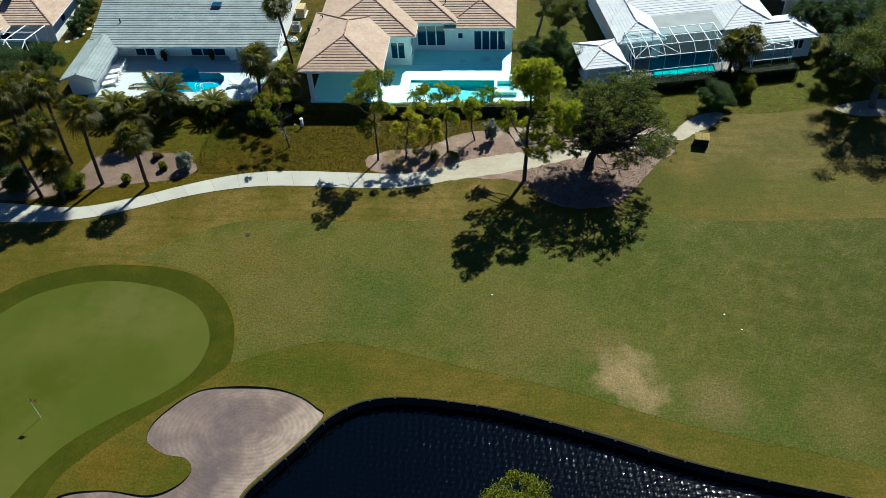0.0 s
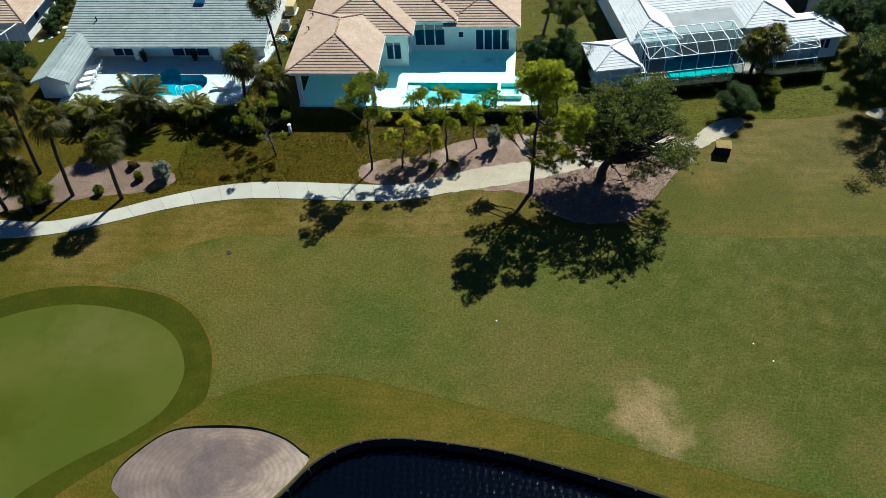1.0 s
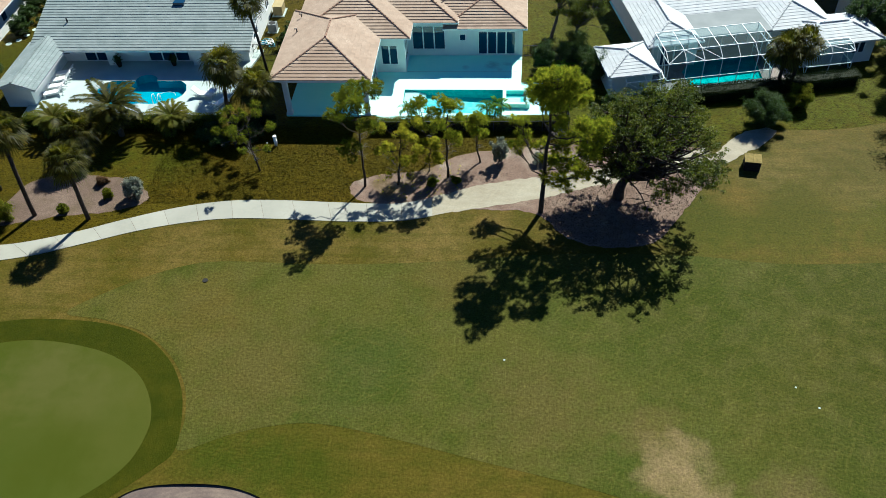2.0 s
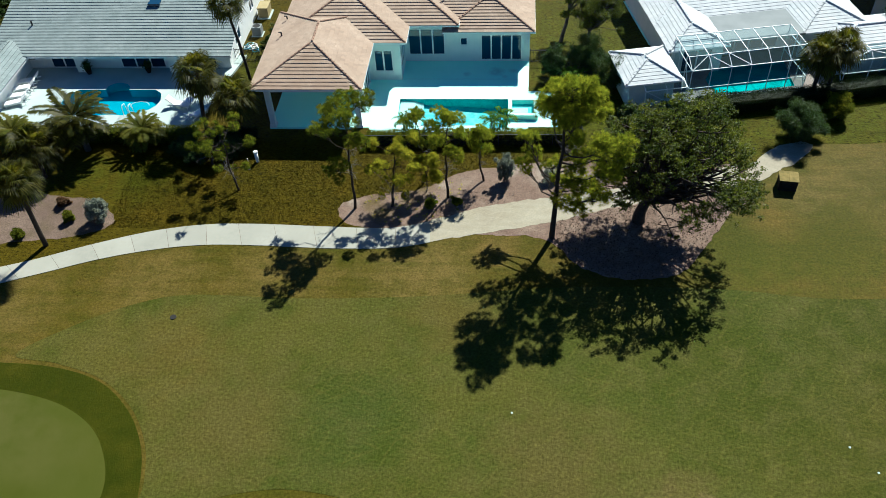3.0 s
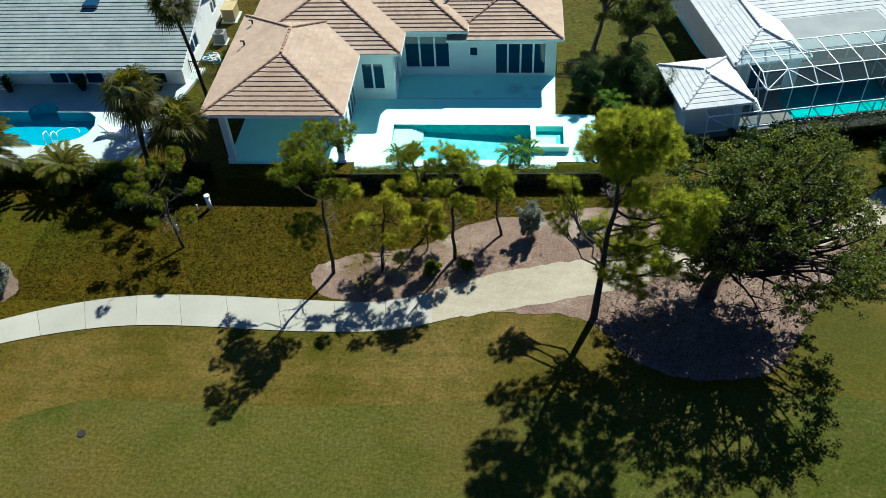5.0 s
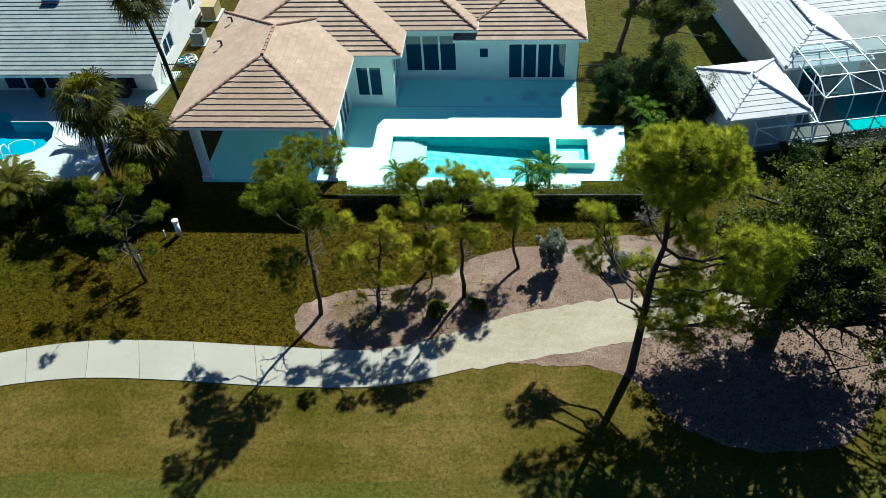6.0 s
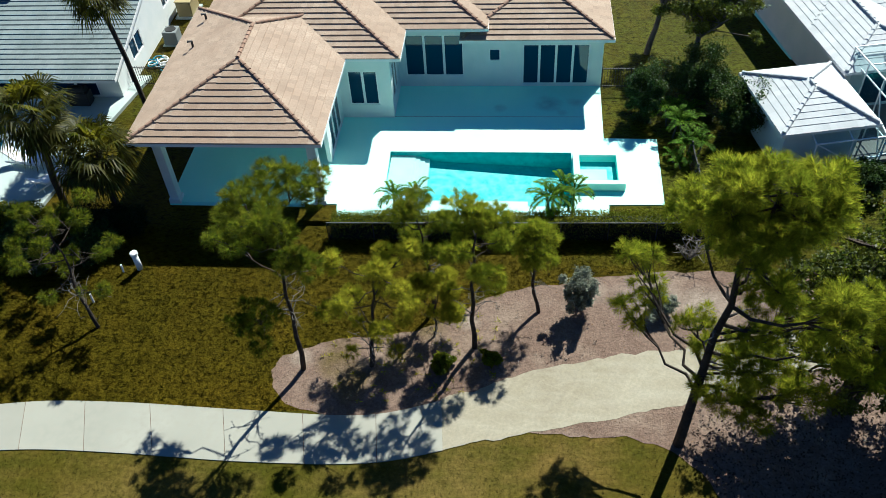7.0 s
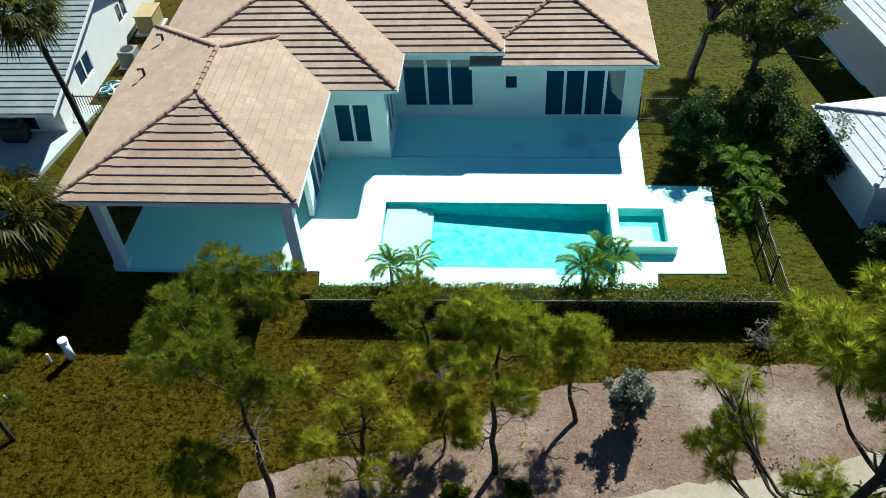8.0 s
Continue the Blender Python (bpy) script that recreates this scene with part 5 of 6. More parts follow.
def feather_palm(at, height, seed=1, fronds=16, size=1.6, trunk=0.06, mat=None, label="", name="feather_palm", group="", stems=1, arch=0.7, spread=0.25):
    """A palm with arching feather leaves: each has a rib and two rows of leaflets."""
    r = random.Random(seed)
    root = thing(name, label or "small palm with arching feather leaves", "palm", (*at, 0), group)
    vs, fs = [], []
    wood, ribs = bmesh.new(), bmesh.new()
    rows_of = 17 if stems > 1 else 22
    for s in range(stems):
        foot = Vector((spread * math.cos(s * 2.1 + seed), 0.5 * spread * math.sin(s * 2.1 + seed), 0)) * (stems > 1)
        head = foot + Vector((r.uniform(-0.2, 0.2), r.uniform(-0.2, 0.2), height * r.uniform(0.8, 1.0)))
        tube(wood, [foot - Vector((0, 0, 0.05)), (foot + head) / 2 + Vector((0.03, 0, 0)), head], [trunk * 1.3, trunk, trunk * 0.8], 7)
        for i in range(fronds):
            th = i * 2.39996 + s
            el = (1.45 - 0.75 * (i / fronds)) if stems > 1 else 1.15 - 1.3 * (i / fronds)
            L = size * r.uniform(0.8, 1.1)
            out = Vector((math.cos(th), math.sin(th), 0))
            pts = []
            for q in range(8):
                t = q / 7
                a = el - arch * 1.5 * t
                pts.append((pts[-1] if pts else head) + (out * math.cos(a) + Vector((0, 0, math.sin(a)))) * (L / 7 if q else 0))
            tube(ribs, pts, [0.014 - 0.0015 * q for q in range(8)], 4, False)
            for q in range(rows_of):
                t = 0.12 + 0.88 * q / (rows_of - 1)
                p = pts[min(int(t * 7), 6)].lerp(pts[min(int(t * 7) + 1, 7)], t * 7 % 1)
                d = (pts[min(int(t * 7) + 1, 7)] - pts[min(int(t * 7), 6)]).normalized()
                side = d.cross(Vector((0, 0, 1)))
                side = side.normalized() if side.length > 0.05 else Vector((out.y, -out.x, 0))
                l = 0.34 * size * (math.sin(math.pi * (0.15 + 0.8 * t)) ** 0.7) * r.uniform(0.85, 1.1)
                for sg in (-1, 1):
                    e = (side * sg * (0.5 if stems > 1 else 0.85) + d * 0.6 + Vector((0, 0, 0.18))).normalized()
                    w = d * 0.032 * size
                    k0 = len(vs)
                    m = p + e * l * 0.5
                    vs += [p, m + w, p + e * l + Vector((0, 0, -0.28 * l)), m - w]
                    fs.append((k0, k0 + 1, k0 + 2, k0 + 3))
    part("trunk", wood, M_BARK_GREY, root, world=False, smooth=True)
    tagged(part("ribs", ribs, mat or M_PALM, root, world=False), kind="stuff")
    tagged(hang("fronds", leaf_mesh("fronds", np.array([tuple(v) for v in vs]), np.array(fs), mat or M_PALM), root, world=False), kind="stuff")
    return root


def hedge(a, b, width, height, seed, label, density=620, mat=None, z0=0.0):
    """A clipped hedge along a line: inner stems and a dense, slightly uneven skin of small leaves."""
    rng = np.random.default_rng(seed)
    a, b = Vector((*a, 0)), Vector((*b, 0))
    L = (b - a).length
    root = thing("hedge", label, "hedge", ((a + b) / 2)[:])
    root.rotation_euler.z = math.atan2((b - a).y, (b - a).x)
    bm = bmesh.new()
    k = int(L / 0.5)
    for i in range(k):
        x = -L / 2 + (i + 0.5) * L / k
        tube(bm, [(x, 0, 0), (x + 0.05, 0.05, height * 0.5), (x - 0.1, -0.1, height * 0.9)], [0.03, 0.025, 0.012], 5)
    tagged(part("stems", bm, M_BARK, root, world=False), kind="stuff")
    # Unseen dark box added inside so no light comes through the leaves.
    part("core", boxed(-L / 2 + 0.12, L / 2 - 0.12, -width / 2 + 0.14, width / 2 - 0.14, 0.05, height - 0.14), M_HEDGE_SHADE, root, world=False)
    area = L * width + 2 * L * height + 2 * width * height
    n = int(area * density)
    p = rng.uniform(-0.5, 0.5, (n, 3)) * (L, width, 1)
    p[:, 2] = rng.uniform(0.03, height, n)
    pick = rng.random(n) * area
    onto = pick < L * width
    p[onto, 2] = height
    s = (~onto) & (pick < L * width + 2 * L * height)
    p[s, 1] = np.where(rng.random(s.sum()) < 0.5, -width / 2, width / 2)
    e = ~onto & ~s
    p[e, 0] = np.where(rng.random(e.sum()) < 0.5, -L / 2, L / 2)
    p += rng.normal(size=p.shape) * 0.045
    p[:, 2] += 0.06 * np.sin(p[:, 0] * 1.7 + seed) * (p[:, 2] > height * 0.8)
    v, f = blades(p, 1, 0.085, 0.028, rng, 0.3)
    tagged(hang("leaves", leaf_mesh("leaves", v, f, mat or M_HEDGE), root, world=False), kind="stuff")
    return root


hedge((-10.1, 65.0), (5.2, 65.3), 0.7, 1.0, 4, "clipped dark green hedge along the pool deck", density=900)
hedge((-22.3, 65.1), (-18.6, 65.1), 1.0, 1.0, 8, "low hedge between two gardens, dark with painted shade", mat=M_HEDGE_SHADE)
hedge((-40, 65.2), (-23.2, 65.2), 0.9, 1.1, 5, "dark uneven hedge behind the cream patio")
hedge((14.2, 69.0), (23.2, 70.5), 1.2, 1.15, 6, "dense hedge along the screened pool, dark with painted shade", mat=M_HEDGE_SHADE)
hedge((23.6, 70.8), (29.6, 72.0), 1.2, 1.15, 7, "dense hedge along the screened pool, dark with painted shade", mat=M_HEDGE_SHADE)

# ---- trees ----
pine((-10.1, 57.8), 8.8, 1.3, (0.2, 0.3), 11, 0.105, 0.62, 3, M_NEEDLE_DULL, top=1, size=0.5, dead=12, per=64, clumps=((0.0, -0.9, 8.5, 0.95), (-0.8, 1.5, 7.4, 0.95), (1.1, 0.8, 8.1, 0.9), (-1.1, 0.0, 6.6, 0.75), (-1.9, 1.1, 5.7, 0.7), (-0.3, -2.1, 5.0, 0.85), (0.7, -0.3, 6.2, 0.5)))
pine((-7.6, 58.05), 5.4, 1.7, (0.6, 0.2), 12, 0.10, 0.33, 11, M_NEEDLE_YELLOW, top=2, size=0.36, dead=9, low=2, per=46)
pine((-3.85, 59.0), 7.4, 1.05, (0.25, 0.2), 13, 0.10, 0.48, 10, M_NEEDLE, top=3, size=0.43, dead=9, low=2, per=48)
pine((-1.45, 60.8), 4.7, 0.75, (-0.2, 0.1), 14, 0.08, 0.55, 6, M_NEEDLE, top=3, size=0.42, dead=8, low=1, per=48)
pine((-5.55, 61.0), 6.4, 0.85, (-0.45, -0.5), 15, 0.09, 0.5, 8, M_NEEDLE_DULL, top=2, size=0.38, dead=12, per=42)
pine((-5.4, 59.6), 3.0, 1.0, (0.2, 0.2), 17, 0.05, 0.25, 6, M_NEEDLE_YELLOW, top=1, size=0.30, dead=4)
pine((-18.6, 59.5), 5.0, 2.0, (-0.6, 0.9), 16, 0.08, 0.38, 10, M_NEEDLE_DULL, "thin leaning pine with sparse yellowish needles on the lawn", top=1, size=0.27, dead=11, per=26)
pine((-21.2, 62.3), 2.9, 1.3, (0.3, 0.3), 18, 0.09, 0.3, 13, M_NEEDLE_DULL, "ragged pine with sparse dull needles before a hedge", top=1, size=0.30, dead=8, per=26)
pine((3.1, 55.2), 12.9, 1.0, (0.7, -0.3), 21, 0.19, 0.62, 4, M_NEEDLE, "tall pine with bright yellow-green needle clusters beside the path", length=0.34, top=1, size=0.6, dead=5, per=74,
     clumps=((0.55, -0.6, 11.9, 1.35), (0.9, -0.2, 10.9, 1.45), (-0.3, 0.6, 10.3, 1.1), (1.8, 0.5, 10.0, 1.1), (1.4, 1.0, 8.7, 1.15), (-0.4, 2.1, 8.4, 0.95), (0.7, -0.9, 9.2, 0.9), (2.9, -2.0, 8.5, 1.35), (3.4, -1.1, 7.7, 0.9),
             (2.8, -1.0, 6.3, 0.8), (1.2, -0.3, 6.2, 0.8), (-1.8, 2.8, 5.8, 0.75), (-1.9, 2.0, 4.3, 0.65), (-1.3, 2.4, 5.0, 0.5), (2.1, -0.2, 6.8, 0.7), (0.5, 0.4, 4.5, 0.85), (1.9, -0.5, 4.9, 0.85), (0.3, -0.5, 3.5, 0.7), (-0.3, 0.6, 5.6, 0.6), (1.5, -0.9, 3.7, 0.8), (2.6, -1.2, 4.5, 0.8), (1.0, -1.0, 5.3, 0.7)))
broadleaf((8.8, 57.0), 1.9, (2.0, -1.2, 6.5), (5.2, 4.3, 4.0), 31, 0.36, 118000, 0.155, M_OAK, bark=M_BARK, name="oak_tree", label="spreading live oak with dark glossy leaves in mulch", limb_count=34, lobe=0.24, twigs=10, reach=0.22, below=1.4, hollow=0.66, low=5, girth=0.45, fork_pull=0.15, extra=((3.6, -4.4, 4.9, 1.0), (4.8, -3.9, 5.4, 1.1), (4.3, -4.4, 6.3, 1.0), (5.7, -2.9, 4.8, 1.1), (5.6, -1.6, 4.2, 1.0), (2.8, -4.0, 4.0, 0.9), (-2.2, 0.2, 3.7, 1.0), (-1.2, 1.6, 3.9, 1.0), (0.6, 1.9, 3.8, 1.0), (-0.6, -1.0, 3.4, 0.8), (2.0, 1.2, 4.0, 1.0), (-2.8, 1.4, 4.6, 1.0), (3.4, 1.0, 4.2, 1.0), (1.2, 2.8, 5.0, 1.1)))
for k, (px, py, h, lx, ly, s) in enumerate(((-34.6, 54.0, 7.6, 0.3, 0.4, 1.35), (-30.3, 53.7, 5.8, 0.4, -0.2, 1.25), (-38.6, 56.8, 8.2, 0.2, 0.3, 1.3), (-39.5, 52.1, 6.2, -0.2, -0.2, 1.3), (-42.0, 56.5, 8.0, 0.2, 0.2, 1.3), (-37.9, 52.5, 7.2, 0.6, 0.3, 1.25), (-37.2, 51.8, 4.0, 0.1, 0.1, 1.3), (-33.3, 60.7, 2.9, 0.1, 0.1, 1.4), (-43.8, 60.5, 6.0, 0.3, 0.1, 1.3), (-45.5, 55.0, 6.5, 0.3, 0.2, 1.3), (-45.0, 65.0, 4.0, 0.2, 0.2, 1.3))):
    fan_palm((px, py), h, (lx, ly), 41 + k, size=s)
fan_palm((-22.9, 66.6), 5.0, (0.5, 0.1), 145, size=1.45, label="cabbage palm with a shaggy skirt of drooping fan leaves", drop=0.7)
fan_palm((-19.9, 65.8), 3.7, (0.1, 0.1), 146, size=1.45, label="cabbage palm with a shaggy skirt of drooping fan leaves", drop=0.7)
fan_palm((-21.1, 73.4), 6.9, (-0.7, 0.2), 147, trunk=0.13, size=1.2, label="tall slender cabbage palm between two houses")
fan_palm((23.0, 71.0), 3.7, (0.1, 0.2), 148, size=1.3)
fan_palm((24.2, 71.4), 4.1, (0.2, 0.2), 149, size=1.3)
feather_palm((-31.3, 63.9), 3.5, 51, 26, 2.9, 0.2, M_PALM, "date palm with long arching grey-green feather leaves", "date_palm")
feather_palm((-37.0, 64.4), 1.6, 52, 30, 1.9, 0.1, M_PALM_BRIGHT, "small bright yellow-green feather palm by a patio")
feather_palm((-27.0, 64.5), 1.6, 53, 30, 1.9, 0.1, M_PALM_BRIGHT, "small bright yellow-green feather palm by a patio")
feather_palm((-0.55, 66.3), 1.5, 54, 7, 1.15, 0.05, M_ARECA, "small clump of areca palms in front of the pool", stems=4, arch=1.3, spread=0.55)
feather_palm((-7.2, 66.0), 1.4, 55, 7, 1.0, 0.05, M_ARECA, "small clump of areca palms in front of the pool", stems=3, arch=1.3, spread=0.5)
for k, (px, py) in enumerate(((5.1, 72.9), (5.25, 71.7), (5.4, 70.5), (5.0, 69.6))):
    feather_palm((px, py), (1.0, 1.1, 0.95, 0.5)[k], 56 + k, 7, (0.9, 0.95, 0.85, 0.55)[k], 0.04, M_ARECA, "clump of green areca palms by a fence", stems=3, arch=1.0, group="areca palms", spread=0.45)
broadleaf((6.4, 77.4), 2.0, (0.5, 0.3, 4.2), (2.5, 2.3, 1.9), 61, 0.16, 26000, 0.13, M_OAK, name="tree", label="dark round-headed tree on a side lawn", limb_count=14)
broadleaf((4.4, 79.2), 2.4, (1.6, 1.8, 4.8), (1.8, 1.8, 1.5), 161, 0.14, 14000, 0.13, M_OAK, name="tree", label="leaning dark-leaved tree on a side lawn", limb_count=10)
SHRUBS = ((3.6, 73.4, 1.6, 1.0, 62, M_SHRUB, "dense dark green shrub beside the pool deck"), (8.3, 72.4, 1.5, 1.55, 63, M_SHRUB, "broad glossy dark shrub between two houses"),
          (6.2, 74.6, 1.7, 1.5, 163, M_SHRUB, "broad glossy dark shrub between two houses"), (0.0, 60.9, 1.2, 0.6, 64, M_SILVER, "silvery grey shrub in the mulch bed"), (20.9, 66.0, 1.45, 1.7, 65, M_SHRUB, "rounded dark green shrub on the rough"),
          (24.1, 68.4, 1.0, 1.15, 66, M_HEDGE, "clipped round green shrub near the screened pool"), (-42.0, 53.1, 1.2, 1.4, 68, M_SHRUB, "dark shrub among cabbage palms"),
          (-37.1, 52.9, 1.1, 1.4, 69, M_HEDGE, "bright green rounded shrub among cabbage palms"), (-27.5, 56.2, 1.0, 0.75, 70, M_SILVER, "silvery grey shrub at the edge of mulch"),
          (-29.6, 56.1, 0.45, 0.35, 71, M_HEDGE, "small sparse shrub in mulch"), (-32.4, 54.3, 0.4, 0.4, 72, M_HEDGE, "small sparse shrub in mulch"), (-30.7, 57.7, 0.35, 0.35, 73, M_DEAD, "small dry shrub in mulch"),
          (-47.5, 67.4, 2.0, 2.4, 74, M_SHRUB, "tall dark hedge shrub beside a lawn"), (-47.2, 71.6, 1.9, 1.8, 75, M_SHRUB, "tall dark hedge shrub beside a lawn"), (-49.5, 69.5, 2.2, 2.4, 76, M_SHRUB, "tall dark hedge shrub beside a lawn"),
          (-47.3, 80.2, 0.9, 1.0, 77, M_SHRUB, "rounded foundation shrub beside a path"), (-47.4, 82.4, 0.9, 1.0, 78, M_SHRUB, "rounded foundation shrub beside a path"), (-47.7, 84.8, 0.9, 1.0, 79, M_SHRUB, "rounded foundation shrub beside a path"),
          (-19.9, 79.5, 0.9, 0.8, 80, M_SHRUB, "green shrub along a house wall"), (-20.2, 77.6, 0.8, 0.7, 81, M_SHRUB, "green shrub along a house wall"), (-3.2, 58.3, 0.3, 0.28, 82, M_NEEDLE_DULL, "small weedy shrub in mulch"),
          (-5.0, 58.0, 0.35, 0.4, 83, M_NEEDLE_DULL, "small weedy shrub in mulch"), 
          (-20.3, 63.7, 0.65, 1.0, 88, M_SHRUB, "dark shrub beside an overgrown hedge"), (-22.6, 62.9, 0.55, 1.0, 89, M_SHRUB, "dark shrub beside an overgrown hedge"), (-23.8, 64.0, 0.6, 1.0, 90, M_SHRUB, "dark shrub beside an overgrown hedge"),
          (9.0, 67.6, 0.8, 0.9, 91, M_SHRUB, "dark shrub against a white pavilion wall"), (12.6, 68.2, 0.7, 0.9, 92, M_SHRUB, "dark shrub before a screened lean-to"),
          (3.1, 60.9, 0.45, 0.5, 93, M_SILVER, "small silvery grey shrub in the mulch bed"),
          (10.5, 61.8, 1.0, 1.2, 87, M_OAK, "dark shrub under the oak"))
for px, py, ch, rad, sd, mt, lb in SHRUBS:
    broadleaf((px, py), 0.15, (0, 0, ch), (rad, rad, ch * 1.05), sd, 0.05, int(5000 + 9500 * rad * rad), 0.12, mt, name="shrub", label=lb, category="shrub", limb_count=9, lobe=0.42)
broadleaf((35.5, 66.5), 2.5, (0, 0, 6.3), (4.5, 4.5, 3.5), 67, 0.3, 45000, 0.17, M_OAK, name="oak_tree", label="large dark oak at the edge of the fairway", limb_count=20)
broadleaf((38.5, 74.0), 2.0, (0, 0, 5.0), (4.0, 4.0, 3.2), 167, 0.25, 30000, 0.18, M_SHRUB, name="tree", label="dark dense tree at the end of a lawn", limb_count=16)
broadleaf((41.5, 80.5), 2.0, (0, 0, 5.0), (4.0, 4.0, 3.0), 168, 0.25, 26000, 0.18, M_HEDGE, name="tree", label="green dense tree at the end of a lawn", limb_count=16)
broadleaf((2.6, 18.6), 2.0, (0, 2.0, 6.3), (2.6, 2.2, 2.4), 169, 0.2, 30000, 0.14, M_HEDGE, name="tree", label="bright green tree standing at the pond edge", limb_count=16)
for k, (px, py, h, rad, mt) in enumerate(((33.6, 71.6, 3.4, 2.4, M_SHRUB), (37.2, 69.8, 3.8, 2.6, M_OAK), (34.6, 77.2, 3.6, 2.6, M_SHRUB), (40.5, 72.5, 4.2, 3.0, M_OAK), (31.6, 78.6, 2.8, 1.9, M_SHRUB))):
    broadleaf((px, py), 1.2, (0, 0, h), (rad, rad, h * 0.75), 181 + k, 0.16, 20000, 0.15, mt, name="tree", label="dark dense evergreen tree at the end of a lawn", limb_count=12)

# ---- screened pool beside the white-roofed house ----
COS, SIN = math.cos(radians(11)), math.sin(radians(11))


def off_white(u, v):
    return Vector((8.7 + u * COS - v * SIN, 68.2 + u * SIN + v * COS))


TEAL = [off_white(*p) for p in ((7.6, 1.5), (13.9, 1.5), (14.5, 5.0), (8.6, 5.0), (7.6, 3.6))]
patch("patio", [off_white(*p) for p in ((1.5, 0.9), (16.5, 0.9), (16.5, 7.2), (1.5, 5.5))], 0.2, M_PINK, holes=[TEAL], skirt=0.25, label="pinkish paved patio inside a pool screen", category="patio")
teal_pool = thing("swimming_pool", "dark teal swimming pool under an insect screen", "pool", (*off_white(10.5, 2.5), 0))
pool_basin(teal_pool, TEAL, 0.02, 0.195, M_TEAL)
bm = bmesh.new()
bm.faces.new([bm.verts.new((*p, 0.16)) for p in TEAL])
part("water", bm, M_POOLWATER, teal_pool).visible_shadow = False


def screen_cage(u0, u1, v0, v1, bays, zf, zt, shoulder, label, braces=3):
    """A white aluminium pool cage: posts, rails, roof bars and dark mesh panels."""
    root = thing("pool_screen", label, "screen enclosure", (8.7, 68.2, 0))
    root.rotation_euler.z = radians(11)
    step = (u1 - u0) / bays
    r = 0.036

    def rod(name, a, b):
        part(name, bar(bmesh.new(), a, b, r), M_WHITE_METAL, root, world=False)

    def panel(*pts):
        bm = bmesh.new()
        bm.faces.new([bm.verts.new(p) for p in pts])
        part("mesh_panel", bm, M_SCREEN, root, world=False)
    for i in range(bays + 1):
        u = u0 + i * step
        rod("post", (u, v0, 0.0), (u, v0, zf))
        rod("rafter", (u, v0, zf), (u, shoulder, zt))
        rod("rafter", (u, shoulder, zt), (u, v1, zt))
        if i < bays:
            n = u + step
            panel((u, v0, 0.2), (n, v0, 0.2), (n, v0, zf), (u, v0, zf))
            panel((u, v0, zf), (n, v0, zf), (n, shoulder, zt), (u, shoulder, zt))
            panel((u, shoulder, zt), (n, shoulder, zt), (n, v1, zt), (u, v1, zt))
            if i < braces:
                rod("brace", (u, shoulder, zt), (n, v0, zf)) if i else rod("brace", (u, v0, zf), (n, shoulder, zt))
    mid = (shoulder + v1) / 2
    for v, z in ((v0, zf), (v0, 1.2), (v0, 0.25), (shoulder, zt), (mid, zt), (v1, zt)):
        rod("rail", (u0, v, z), (u1, v, z))
    for u in (u0, u1):
        k = max(1, round((v1 - v0) / 1.4))
        for i in range(1, k + 1):
            v = v0 + (v1 - v0) * i / k
            zz = zf + (zt - zf) * min(1, (v - v0) / max(0.01, shoulder - v0))
            rod("post", (u, v, 0.0), (u, v, zz))
        rod("rail", (u, v0, 1.2), (u, v1, 1.2))
        rod("rail", (u, v0, zf), (u, v1, zf))
        rod("brace", (u, v0, 0.2), (u, v0 + (v1 - v0) / k, zf))
        panel((u, v0, 0.2), (u, v1, 0.2), (u, v1, zt), (u, shoulder, zt), (u, v0, zf))
    return root


screen_cage(5.3, 14.4, 1.2, 5.2, 6, 2.75, 3.35, 2.2, "white-framed insect screen over a pool")
screen_cage(17.3, 21.2, 0.95, 2.4, 2, 2.3, 2.7, 1.5, "small white-framed insect screen on a house corner", 2)
lean = thing("pool_screen", "low lean-to of white framing against a pavilion", "screen enclosure", (8.7, 68.2, 0))
lean.rotation_euler.z = radians(11)
for u in (1.6, 3.2, 4.7):
    part("rafter", bar(bmesh.new(), (u, 0.25, 2.05), (u, 1.2, 2.3), 0.04), M_WHITE_METAL, lean, world=False)
    part("post", bar(bmesh.new(), (u, 0.25, 0.0), (u, 0.25, 2.05), 0.04), M_WHITE_METAL, lean, world=False)
for v, z in ((0.25, 2.05), (0.25, 1.0), (1.2, 2.3)):
    part("rail", bar(bmesh.new(), (1.6, v, z), (4.7, v, z), 0.04), M_WHITE_METAL, lean, world=False)
part("brace", bar(bmesh.new(), (1.6, 0.25, 2.05), (3.2, 0.25, 1.0), 0.03), M_WHITE_METAL, lean, world=False)
for quad in (((1.6, 0.25, 2.05), (4.7, 0.25, 2.05), (4.7, 1.2, 2.3), (1.6, 1.2, 2.3)), ((1.6, 0.25, 0.1), (4.7, 0.25, 0.1), (4.7, 0.25, 2.05), (1.6, 0.25, 2.05))):
    bm = bmesh.new()
    bm.faces.new([bm.verts.new(p) for p in quad])
    part("mesh_panel", bm, M_SCREEN, lean, world=False)

